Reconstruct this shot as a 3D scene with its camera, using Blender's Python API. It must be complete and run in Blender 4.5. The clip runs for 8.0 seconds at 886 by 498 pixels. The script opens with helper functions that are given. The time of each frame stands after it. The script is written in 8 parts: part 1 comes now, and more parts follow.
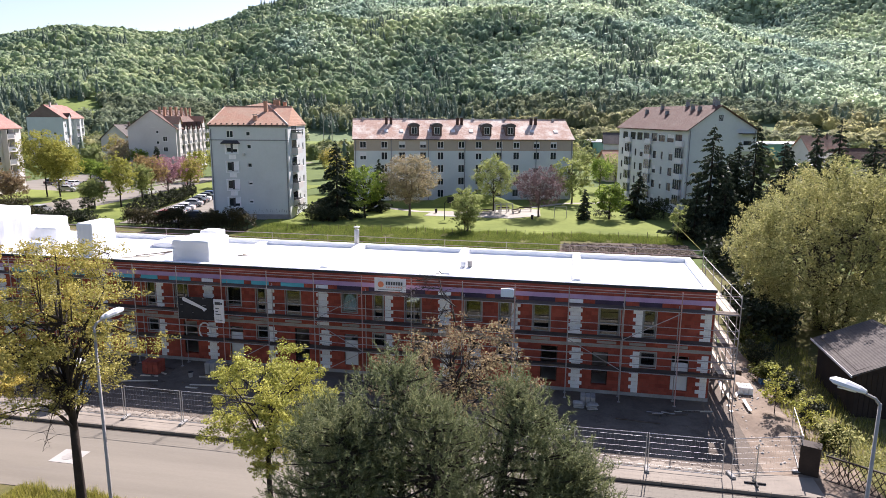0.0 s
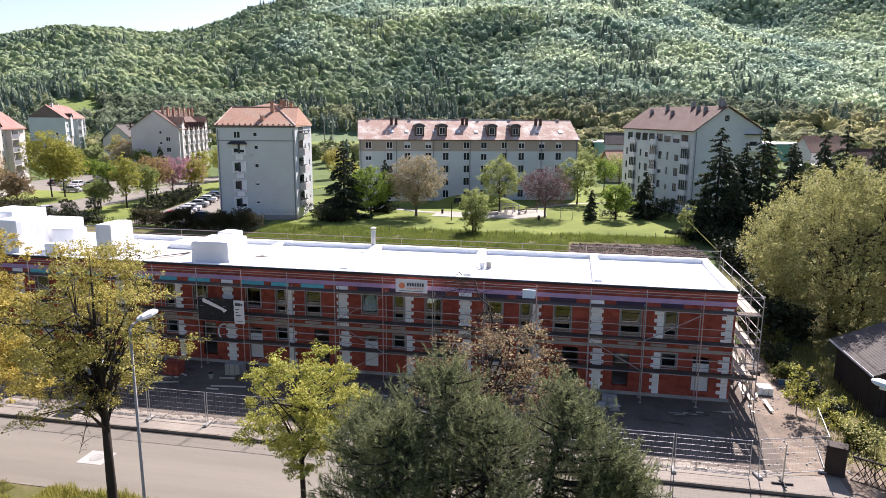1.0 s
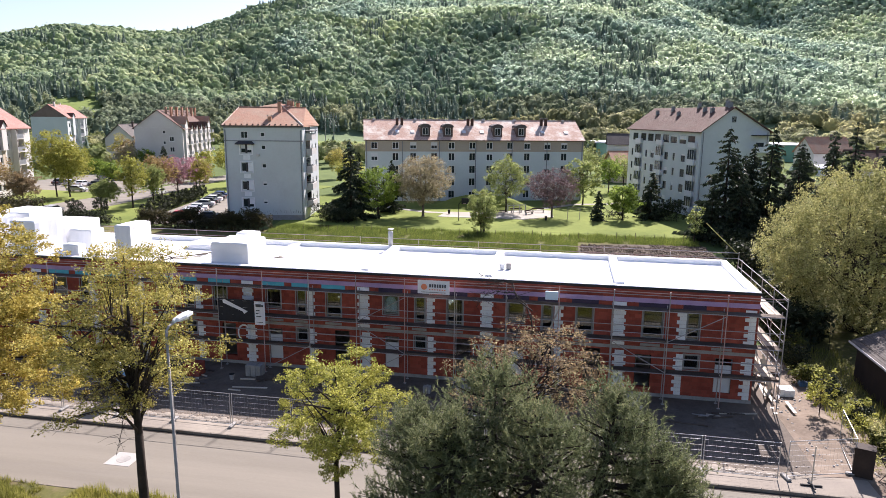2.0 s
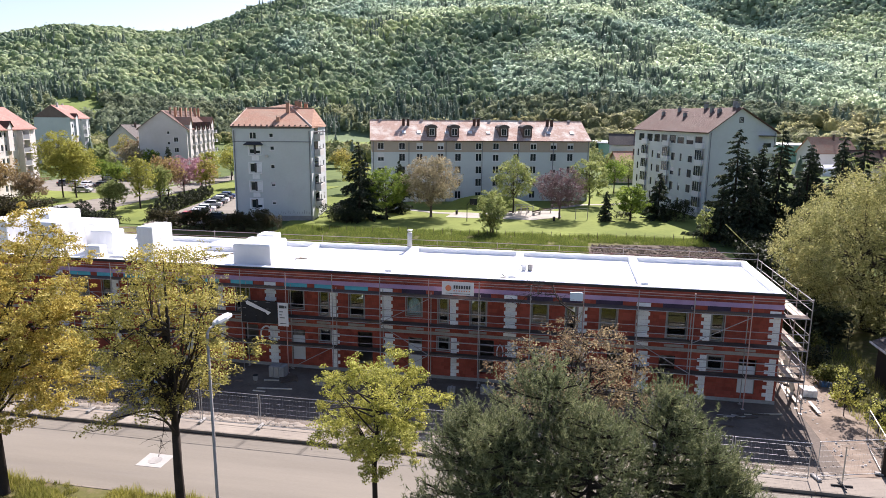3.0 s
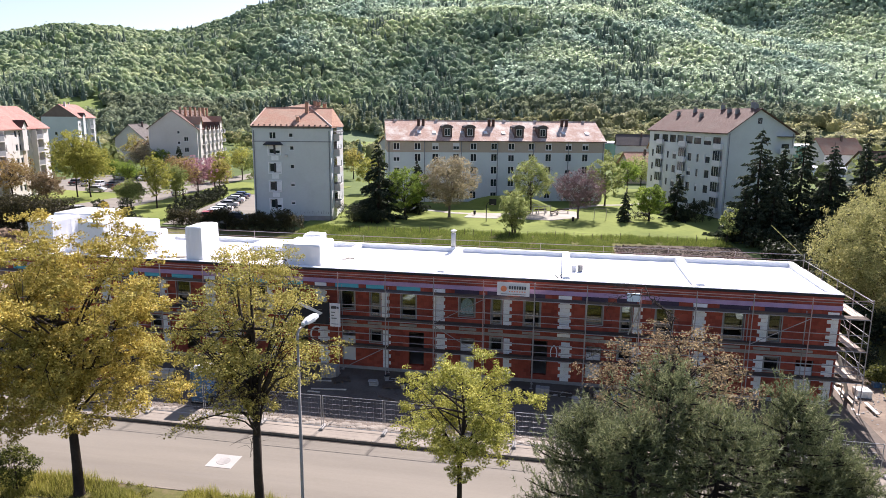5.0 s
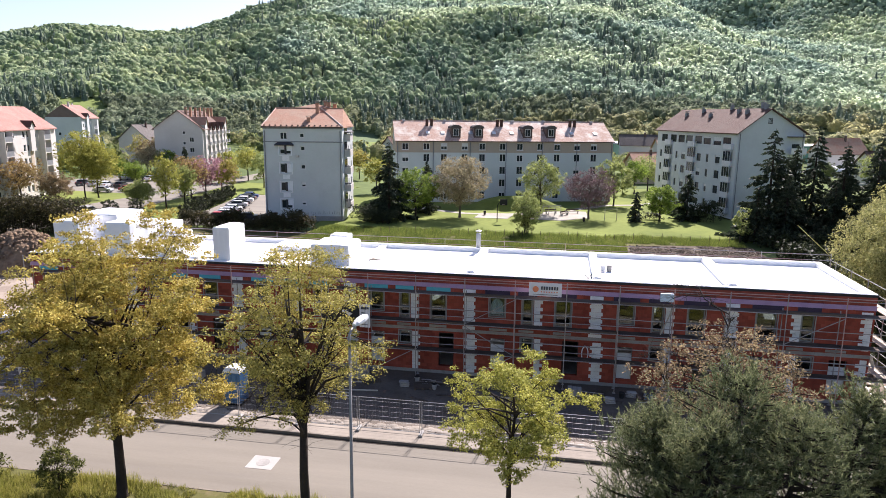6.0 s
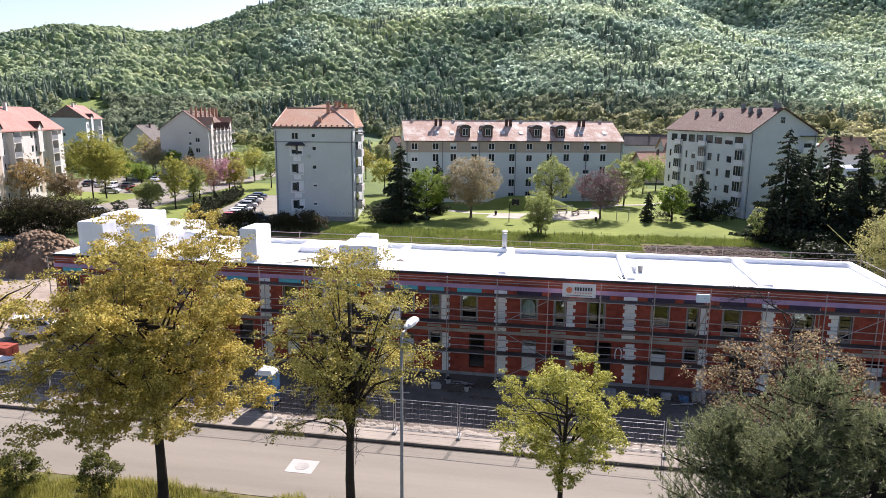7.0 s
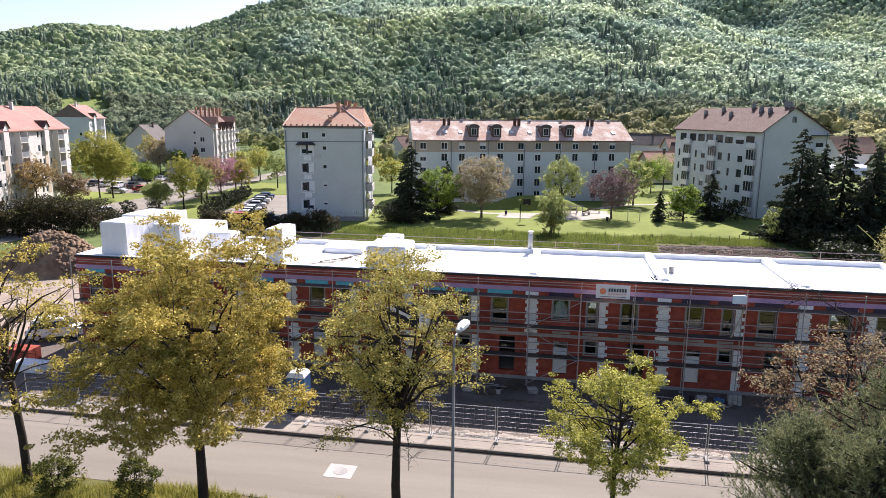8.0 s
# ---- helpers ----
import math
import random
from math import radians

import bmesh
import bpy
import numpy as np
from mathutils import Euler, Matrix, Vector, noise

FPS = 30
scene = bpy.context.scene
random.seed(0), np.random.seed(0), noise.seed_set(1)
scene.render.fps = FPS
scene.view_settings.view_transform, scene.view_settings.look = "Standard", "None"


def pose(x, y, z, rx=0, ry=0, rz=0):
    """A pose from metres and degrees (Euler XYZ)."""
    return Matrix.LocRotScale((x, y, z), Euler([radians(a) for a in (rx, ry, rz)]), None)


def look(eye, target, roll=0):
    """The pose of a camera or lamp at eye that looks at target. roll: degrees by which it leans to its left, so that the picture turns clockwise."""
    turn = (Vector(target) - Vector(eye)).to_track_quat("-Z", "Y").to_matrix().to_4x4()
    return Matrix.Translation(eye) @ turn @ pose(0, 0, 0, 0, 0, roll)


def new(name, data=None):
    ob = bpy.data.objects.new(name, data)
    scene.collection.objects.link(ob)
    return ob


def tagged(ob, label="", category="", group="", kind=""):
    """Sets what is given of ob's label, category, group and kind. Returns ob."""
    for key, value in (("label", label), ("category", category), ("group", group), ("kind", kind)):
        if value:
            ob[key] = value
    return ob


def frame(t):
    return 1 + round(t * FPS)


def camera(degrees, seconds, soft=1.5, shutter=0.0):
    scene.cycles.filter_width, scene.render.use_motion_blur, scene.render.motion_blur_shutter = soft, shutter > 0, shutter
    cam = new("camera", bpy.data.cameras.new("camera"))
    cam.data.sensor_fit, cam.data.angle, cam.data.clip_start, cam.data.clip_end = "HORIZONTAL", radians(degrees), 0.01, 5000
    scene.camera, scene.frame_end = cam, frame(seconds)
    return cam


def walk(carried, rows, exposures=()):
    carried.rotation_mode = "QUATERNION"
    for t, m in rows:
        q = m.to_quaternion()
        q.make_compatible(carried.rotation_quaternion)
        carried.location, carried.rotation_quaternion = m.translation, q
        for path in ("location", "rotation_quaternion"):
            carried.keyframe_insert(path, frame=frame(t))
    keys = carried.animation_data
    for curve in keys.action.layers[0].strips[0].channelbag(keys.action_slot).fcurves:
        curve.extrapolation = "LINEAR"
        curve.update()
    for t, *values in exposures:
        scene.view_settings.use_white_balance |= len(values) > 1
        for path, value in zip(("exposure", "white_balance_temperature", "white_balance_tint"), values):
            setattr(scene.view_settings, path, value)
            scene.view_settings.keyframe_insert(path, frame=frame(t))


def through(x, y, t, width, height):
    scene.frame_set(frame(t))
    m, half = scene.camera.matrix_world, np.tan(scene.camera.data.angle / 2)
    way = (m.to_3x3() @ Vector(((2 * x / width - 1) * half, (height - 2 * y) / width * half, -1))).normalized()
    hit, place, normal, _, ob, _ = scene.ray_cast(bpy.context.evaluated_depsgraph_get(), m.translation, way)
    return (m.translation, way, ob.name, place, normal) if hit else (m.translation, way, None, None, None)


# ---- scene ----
cam = camera(67.1, 8.0, 0.8)
PATH = [
    (0, (-9.003, -41.585, 16.749), (-9.368, -39.658, 16.359), 0.4),
    (0.5, (-9.712, -41.781, 16.79), (-10.075, -39.853, 16.4), 0.4),
    (1, (-10.435, -41.939, 16.836), (-10.795, -40.011, 16.446), 0.4),
    (1.5, (-11.185, -42.058, 16.872), (-11.542, -40.13, 16.482), 0.5),
    (3, (-13.563, -42.642, 17.015), (-13.914, -40.712, 16.625), 0.5),
    (3.5, (-14.414, -42.859, 17.056), (-14.763, -40.928, 16.666), 0.6),
    (4, (-15.33, -43.023, 17.077), (-15.676, -41.092, 16.687), 0.6),
    (4.5, (-16.251, -43.107, 17.031), (-16.596, -41.176, 16.641), 0.6),
    (6, (-19.412, -43.574, 16.973), (-19.751, -41.641, 16.584), 0.6),
    (6.5, (-20.449, -43.51, 16.925), (-20.787, -41.578, 16.535), 0.5),
    (7, (-21.589, -43.524, 16.917), (-21.926, -41.591, 16.528), 0.5),
    (7.5, (-22.695, -43.47, 16.915), (-23.029, -41.537, 16.525), 0.5),
    (8, (-23.79, -43.336, 16.861), (-24.122, -41.403, 16.471), 0.5),
]
walk(cam, [(t, look(eye, target, roll)) for t, eye, target, roll in PATH], [(0, 1.31, 6250, 23), (8, 1.31, 6250, 23)])

# ---- world, sun ----
SUN_EL, SUN_AZ = 41.8, 9.5          # height and bearing (from +y towards +x) of the sun
world = bpy.data.worlds.new("world")
scene.world = world
world.use_nodes = True
wn = world.node_tree.nodes
sky = wn.new("ShaderNodeTexSky")
sky.sky_type, sky.sun_disc = "NISHITA", False
sky.sun_elevation, sky.sun_rotation = radians(SUN_EL), radians(SUN_AZ)
sky.air_density, sky.dust_density, sky.ozone_density = 1.0, 1.0, 1.0
wn["Background"].inputs["Strength"].default_value = 0.067
world.node_tree.links.new(sky.outputs["Color"], wn["Background"].inputs["Color"])
sun = new("sun", bpy.data.lights.new("sun", "SUN"))
sun.data.energy, sun.data.angle, sun.data.color = 5.0, radians(0.53), (1.0, 0.95, 0.86)
sd = Vector((math.sin(radians(SUN_AZ)) * math.cos(radians(SUN_EL)), math.cos(radians(SUN_AZ)) * math.cos(radians(SUN_EL)), math.sin(radians(SUN_EL))))
sun.matrix_world = look((0, 0, 60), Vector((0, 0, 60)) - sd)

# ---- materials ----
def material(name, rough=0.8, metal=0.0, spec=0.3):
    m = bpy.data.materials.new(name)
    m.use_nodes = True
    b = m.node_tree.nodes["Principled BSDF"]
    b.inputs["Roughness"].default_value = rough
    b.inputs["Metallic"].default_value = metal
    b.inputs["Specular IOR Level"].default_value = spec
    return m, m.node_tree.nodes, m.node_tree.links, b


def coords(n, l, scale=1.0, world_space=False):
    """Object (or world) coordinates, stretched by scale (a number or three)."""
    mp = n.new("ShaderNodeMapping")
    if world_space:
        l.new(n.new("ShaderNodeNewGeometry").outputs["Position"], mp.inputs["Vector"])
    else:
        l.new(n.new("ShaderNodeTexCoord").outputs["Object"], mp.inputs["Vector"])
    mp.inputs["Scale"].default_value = (scale,) * 3 if not isinstance(scale, tuple) else scale
    return mp.outputs["Vector"]


def noisy(n, l, vec, scale, detail=4.0, rough=0.6):
    t = n.new("ShaderNodeTexNoise")
    t.inputs["Scale"].default_value, t.inputs["Detail"].default_value, t.inputs["Roughness"].default_value = scale, detail, rough
    l.new(vec, t.inputs["Vector"])
    return t.outputs["Fac"]


def ramp(n, l, fac, stops):
    r = n.new("ShaderNodeValToRGB")
    e = r.color_ramp.elements
    while len(e) < len(stops):
        e.new(0.5)
    for i, (p, c) in enumerate(stops):
        e[i].position, e[i].color = p, (*c, 1)
    l.new(fac, r.inputs["Fac"])
    return r.outputs["Color"]


def mixc(n, l, fac, a, b, kind="MIX"):
    m = n.new("ShaderNodeMix")
    m.data_type, m.blend_type = "RGBA", kind
    if isinstance(fac, (int, float)):
        m.inputs["Factor"].default_value = fac
    else:
        l.new(fac, m.inputs["Factor"])
    for s, v in ((6, a), (7, b)):
        if isinstance(v, tuple):
            m.inputs[s].default_value = (*v, 1)
        else:
            l.new(v, m.inputs[s])
    return m.outputs[2]


def bump(n, l, b, fac, strength=0.3, dist=0.02):
    u = n.new("ShaderNodeBump")
    u.inputs["Strength"].default_value, u.inputs["Distance"].default_value = strength, dist
    l.new(fac, u.inputs["Height"])
    l.new(u.outputs["Normal"], b.inputs["Normal"])


def varied(name, c1, c2, scale=0.5, fine=12.0, rough=0.8, metal=0.0, spec=0.3, relief=0.25, world_space=True, dirt=0.0, dirt_colour=(0.1, 0.09, 0.08), stretch=1.0):
    """A surface that varies at two scales between two colours, with fine relief and, if asked, patches of dirt."""
    m, n, l, b = material(name, rough, metal, spec)
    v = coords(n, l, stretch, world_space)
    big, small = noisy(n, l, v, scale, 5), noisy(n, l, v, fine, 3)
    mid = n.new("ShaderNodeMath")
    mid.operation = "MULTIPLY_ADD"
    l.new(small, mid.inputs[0])
    mid.inputs[1].default_value = 0.35
    l.new(big, mid.inputs[2])
    col = ramp(n, l, mid.outputs[0], [(0.45, c1), (0.9, c2)])
    if dirt:
        d = ramp(n, l, noisy(n, l, v, scale * 2.3, 6, 0.7), [(0.52, (0, 0, 0)), (0.72, (dirt,) * 3)])
        col = mixc(n, l, d, col, dirt_colour)
    l.new(col, b.inputs["Base Color"])
    if relief:
        bump(n, l, b, small, relief)
    return m


def island_tint(n, l, stops, seedless=True):
    g = n.new("ShaderNodeNewGeometry")
    return ramp(n, l, g.outputs["Random Per Island"], stops)


def leafy(name, stops, through=0.45, rough=0.6, patch=0.0):
    """Leaves: each its own tint; light passes through them."""
    m, n, l, b = material(name, rough, 0, 0.12)
    col = island_tint(n, l, stops)
    if patch:
        f = noisy(n, l, coords(n, l, 1.0, True), patch, 3)
        k = ramp(n, l, f, [(0.35, (0.72, 0.76, 0.7)), (0.65, (1.15, 1.1, 1.0))])
        col = mixc(n, l, 1.0, col, k, "MULTIPLY")
    l.new(col, b.inputs["Base Color"])
    t = n.new("ShaderNodeBsdfTranslucent")
    l.new(col, t.inputs["Color"])
    mx = n.new("ShaderNodeMixShader")
    mx.inputs[0].default_value = through
    l.new(b.outputs[0], mx.inputs[1])
    l.new(t.outputs[0], mx.inputs[2])
    l.new(mx.outputs[0], n["Material Output"].inputs["Surface"])
    return m


def brick_wall(name):
    """Red hollow clay blocks laid in courses, with thin joints and uneven firing."""
    m, n, l, b = material(name, 0.9, 0, 0.15)
    v = coords(n, l, 1.0, True)
    sep, com = n.new("ShaderNodeSeparateXYZ"), n.new("ShaderNodeCombineXYZ")
    add = n.new("ShaderNodeMath")
    l.new(v, sep.inputs[0])
    l.new(sep.outputs[0], add.inputs[0])
    l.new(sep.outputs[1], add.inputs[1])
    l.new(add.outputs[0], com.inputs[0])
    l.new(sep.outputs[2], com.inputs[1])
    t = n.new("ShaderNodeTexBrick")
    l.new(com.outputs[0], t.inputs["Vector"])
    t.inputs["Scale"].default_value = 1.0
    t.inputs["Brick Width"].default_value, t.inputs["Row Height"].default_value, t.inputs["Mortar Size"].default_value = 0.375, 0.25, 0.007
    t.inputs["Color1"].default_value, t.inputs["Color2"].default_value = (0.265, 0.062, 0.042, 1), (0.375, 0.092, 0.062, 1)
    t.inputs["Mortar"].default_value = (0.25, 0.09, 0.06, 1)
    d = ramp(n, l, noisy(n, l, v, 0.55, 6, 0.7), [(0.4, (0.78, 0.74, 0.74)), (0.65, (1.1, 1.08, 1.05))])
    l.new(mixc(n, l, 1.0, t.outputs["Color"], d, "MULTIPLY"), b.inputs["Base Color"])
    bump(n, l, b, t.outputs["Fac"], 0.25, -0.01)
    return m


def tiled_roof(name, c1, c2, moss=(0.3, 0.2, 0.12), amount=0.5, row=0.35):
    m, n, l, b = material(name, 0.85, 0, 0.2)
    v = coords(n, l, 1.0)
    w = n.new("ShaderNodeTexWave")
    w.wave_type, w.bands_direction, w.wave_profile = "BANDS", "Y", "SAW"
    w.inputs["Scale"].default_value, w.inputs["Distortion"].default_value = 1.0 / row / 6.2832 * 3.1416, 0.4
    l.new(v, w.inputs["Vector"])
    w2 = n.new("ShaderNodeTexWave")
    w2.bands_direction = "X"
    w2.inputs["Scale"].default_value = 1.0 / 0.25 / 2
    l.new(v, w2.inputs["Vector"])
    col = ramp(n, l, noisy(n, l, v, 3.0, 5, 0.75), [(0.3, c1), (0.7, c2)])
    d = ramp(n, l, noisy(n, l, v, 0.35, 6, 0.7), [(0.45, (0, 0, 0)), (0.65, (amount,) * 3)])
    col = mixc(n, l, d, col, moss)
    k = ramp(n, l, w.outputs["Fac"], [(0.0, (0.7, 0.7, 0.7)), (0.35, (1, 1, 1))])
    l.new(mixc(n, l, 1.0, col, k, "MULTIPLY"), b.inputs["Base Color"])
    s = n.new("ShaderNodeMath")
    l.new(w.outputs["Fac"], s.inputs[0])
    l.new(w2.outputs["Fac"], s.inputs[1])
    bump(n, l, b, s.outputs[0], 0.5, 0.03)
    return m


def glassy(name, colour=(0.02, 0.025, 0.03), rough=0.06):
    m, n, l, b = material(name, rough, 0, 0.22)
    f = noisy(n, l, coords(n, l, 1.0, True), 0.6, 2)
    l.new(ramp(n, l, f, [(0.3, colour), (0.8, tuple(2.2 * c for c in colour))]), b.inputs["Base Color"])
    return m


M_BRICK = brick_wall("red_clay_block")
M_BLOCK = varied("white_concrete_block", (0.70, 0.70, 0.68), (0.84, 0.84, 0.82), 1.2, 18, 0.9, dirt=0.35, dirt_colour=(0.4, 0.38, 0.36))
M_MEMBRANE = varied("white_roof_membrane", (0.78, 0.79, 0.80), (0.84, 0.84, 0.84), 0.25, 6, 0.55, relief=0.06, dirt=0.10, dirt_colour=(0.55, 0.53, 0.5))
M_BITUMEN = varied("black_edge_strip", (0.02, 0.02, 0.022), (0.045, 0.045, 0.045), 0.8, 14, 0.8)
M_LILAC = varied("lilac_insulation_board", (0.44, 0.27, 0.40), (0.56, 0.37, 0.52), 0.9, 15, 0.85, relief=0.1)
M_TEAL = varied("teal_insulation_board", (0.08, 0.36, 0.42), (0.12, 0.46, 0.52), 1.5, 15, 0.85, relief=0.1)
M_DARKBOARD = varied("dark_lintel_board", (0.035, 0.028, 0.045), (0.07, 0.05, 0.08), 0.9, 12, 0.9)
M_CONCRETE = varied("grey_concrete", (0.25, 0.24, 0.225), (0.38, 0.365, 0.34), 0.6, 9, 0.95, dirt=0.4)
M_FRAME = varied("grey_window_frame", (0.19, 0.20, 0.185), (0.27, 0.28, 0.26), 2, 30, 0.5, relief=0.05)
M_GLASS = glassy("window_glass", (0.016, 0.022, 0.024), 0.12)
M_WHITEDOOR = varied("white_door_sheet", (0.55, 0.56, 0.56), (0.66, 0.67, 0.67), 1.0, 12, 0.6, relief=0.05)
M_STEEL = varied("galvanised_steel", (0.34, 0.34, 0.34), (0.50, 0.50, 0.49), 2.0, 25, 0.5, 0.55, relief=0.05)
M_TUBE = varied("pale_scaffold_tube", (0.27, 0.25, 0.24), (0.44, 0.41, 0.39), 2.0, 25, 0.45, 0.3, relief=0.05)
M_RUST = varied("weathered_red_tube", (0.42, 0.26, 0.22), (0.56, 0.40, 0.36), 2.0, 25, 0.7, 0.2, relief=0.05)
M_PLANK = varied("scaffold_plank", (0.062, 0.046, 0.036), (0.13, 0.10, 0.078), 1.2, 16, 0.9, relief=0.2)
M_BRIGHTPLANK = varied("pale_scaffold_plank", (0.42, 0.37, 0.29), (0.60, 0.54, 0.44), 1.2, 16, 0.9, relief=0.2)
M_ASPHALT = varied("grey_asphalt", (0.144, 0.129, 0.104), (0.22, 0.198, 0.161), 0.3, 30, 0.9, relief=0.15, dirt=0.3, dirt_colour=(0.14, 0.128, 0.115), stretch=(0.12, 1.3, 1.0))
M_PAVING = varied("pale_pavement", (0.20, 0.175, 0.145), (0.295, 0.258, 0.212), 0.3, 22, 0.95, relief=0.2, dirt=0.4, dirt_colour=(0.17, 0.147, 0.12))
M_GUTTERDIRTSHADE = varied("gutter_dirt_and_shade", (0.035, 0.028, 0.022), (0.085, 0.07, 0.055), 0.6, 9, 1.0)
M_KERB = varied("concrete_kerb", (0.135, 0.115, 0.093), (0.235, 0.205, 0.168), 1.0, 20, 0.95, dirt=0.5)
M_PATCH = varied("pale_concrete_patch", (0.30, 0.285, 0.265), (0.38, 0.36, 0.335), 0.8, 20, 0.95)
M_DIRT = varied("bare_site_soil", (0.085, 0.07, 0.057), (0.175, 0.147, 0.12), 0.35, 6, 1.0, relief=0.8, dirt=0.6, dirt_colour=(0.07, 0.055, 0.043))
M_HEAP = varied("red_brown_spoil", (0.12, 0.078, 0.046), (0.27, 0.19, 0.122), 0.8, 4, 1.0, relief=1.0, dirt=0.6, dirt_colour=(0.07, 0.05, 0.04))
M_SOIL = varied("brown_loose_soil", (0.12, 0.092, 0.07), (0.24, 0.19, 0.145), 0.5, 5, 1.0, relief=0.9, dirt=0.5, dirt_colour=(0.3, 0.26, 0.21))
M_SAND = varied("pale_sandy_rubble", (0.19, 0.15, 0.115), (0.34, 0.285, 0.225), 0.4, 5, 1.0, relief=0.9, dirt=0.75, dirt_colour=(0.16, 0.12, 0.09))
M_LAWN = varied("mown_lawn", (0.105, 0.135, 0.032), (0.195, 0.23, 0.058), 0.09, 1.6, 1.0, relief=0.3, spec=0.1, dirt=0.35, dirt_colour=(0.12, 0.15, 0.04))
M_ROUGHGRASS = varied("rough_grass", (0.075, 0.075, 0.026), (0.14, 0.135, 0.05), 0.5, 4.0, 1.0, relief=1.0, spec=0.1, dirt=0.85, dirt_colour=(0.17, 0.13, 0.085))
M_FIELD = varied("ploughed_soil", (0.055, 0.042, 0.031), (0.12, 0.093, 0.068), 0.6, 3, 1.0, relief=1.0, dirt=0.5, dirt_colour=(0.09, 0.10, 0.04))
M_PLAIN = varied("valley_ground", (0.05, 0.075, 0.025), (0.13, 0.17, 0.055), 0.02, 0.4, 1.0, relief=0.3, spec=0.1)
M_PATH = varied("pale_gravel_path", (0.27, 0.25, 0.21), (0.37, 0.345, 0.30), 0.3, 8, 1.0, dirt=0.4, dirt_colour=(0.2, 0.19, 0.12))
M_RENDERGREY = varied("pale_grey_render", (0.50, 0.525, 0.51), (0.58, 0.605, 0.59), 0.12, 3, 0.95, relief=0.1, dirt=0.22, dirt_colour=(0.36, 0.36, 0.35))
M_RENDERPALE = varied("pale_green_grey_render", (0.53, 0.565, 0.545), (0.61, 0.645, 0.62), 0.12, 3, 0.95, relief=0.1, dirt=0.2, dirt_colour=(0.44, 0.45, 0.43))
M_RENDERWHITE = varied("white_render", (0.50, 0.475, 0.44), (0.59, 0.565, 0.53), 0.12, 3, 0.95, relief=0.1, dirt=0.25, dirt_colour=(0.40, 0.37, 0.33))
M_RENDERBEIGE = varied("beige_render", (0.38, 0.32, 0.25), (0.46, 0.39, 0.31), 0.12, 3, 0.95, relief=0.1)
M_PINKROOF = tiled_roof("pale_red_tiles", (0.42, 0.25, 0.185), (0.60, 0.43, 0.335), (0.76, 0.70, 0.60), 0.95)
M_REDROOF = tiled_roof("red_clay_tiles", (0.36, 0.185, 0.12), (0.48, 0.285, 0.195), (0.42, 0.32, 0.23), 0.6)
M_BROWNROOF = tiled_roof("brown_concrete_tiles", (0.085, 0.046, 0.036), (0.14, 0.078, 0.058), (0.13, 0.098, 0.078), 0.5)
M_SHINGLE = tiled_roof("dark_bitumen_shingles", (0.075, 0.065, 0.06), (0.125, 0.11, 0.10), (0.16, 0.14, 0.12), 0.3, 0.2)
M_DARKWOOD = varied("dark_stained_boards", (0.018, 0.013, 0.010), (0.045, 0.03, 0.022), 0.8, 10, 0.8)
M_BARK = varied("dark_bark", (0.018, 0.014, 0.011), (0.055, 0.042, 0.033), 1.5, 14, 1.0, relief=0.8, world_space=False)
M_TWIG = varied("grey_twigs", (0.10, 0.075, 0.06), (0.17, 0.135, 0.11), 1.5, 14, 1.0, relief=0.3, world_space=False)
M_PLASTICBLUE = varied("blue_plastic", (0.045, 0.12, 0.235), (0.075, 0.17, 0.31), 1.0, 12, 0.45, relief=0.05, dirt=0.3)
M_PLASTICWHITE = varied("white_plastic", (0.62, 0.63, 0.64), (0.72, 0.73, 0.74), 1.0, 12, 0.4, relief=0.03)
M_LAMPPOLE = varied("weathered_grey_pole", (0.26, 0.245, 0.23), (0.37, 0.35, 0.33), 2.0, 20, 0.6, 0.3, relief=0.05)
M_LAMPHEAD = varied("pale_grey_paint", (0.55, 0.57, 0.58), (0.66, 0.68, 0.69), 3.0, 20, 0.4, relief=0.03)
M_BANNER = varied("white_banner_sheet", (0.70, 0.68, 0.67), (0.78, 0.76, 0.75), 0.8, 8, 0.6, relief=0.1)
M_BLACKNET = varied("black_banner_sheet", (0.012, 0.012, 0.014), (0.03, 0.03, 0.034), 0.8, 8, 0.7, relief=0.1)
M_ORANGE = varied("orange_print", (0.75, 0.22, 0.10), (0.82, 0.28, 0.14), 3, 20, 0.6, relief=0)
M_INK = varied("grey_print", (0.06, 0.06, 0.065), (0.10, 0.10, 0.105), 3, 20, 0.6, relief=0)
M_RUBBER = varied("black_rubber", (0.012, 0.012, 0.012), (0.025, 0.025, 0.025), 3, 20, 0.8, relief=0.1)
M_CARGLASS = glassy("car_glass", (0.012, 0.014, 0.016))


def paint(name, c):
    return varied(name, c, tuple(min(1, 1.08 * v) for v in c), 2, 30, 0.3, 0.0, 0.5, relief=0)


M_CARWHITE, M_CARSILVER, M_CARDARK, M_CARRED, M_CARBLUE = (paint("white_car_paint", (0.68, 0.68, 0.68)), paint("silver_car_paint", (0.36, 0.37, 0.38)),
    paint("dark_car_paint", (0.03, 0.032, 0.036)), paint("red_car_paint", (0.34, 0.03, 0.025)), paint("blue_car_paint", (0.03, 0.06, 0.16)))

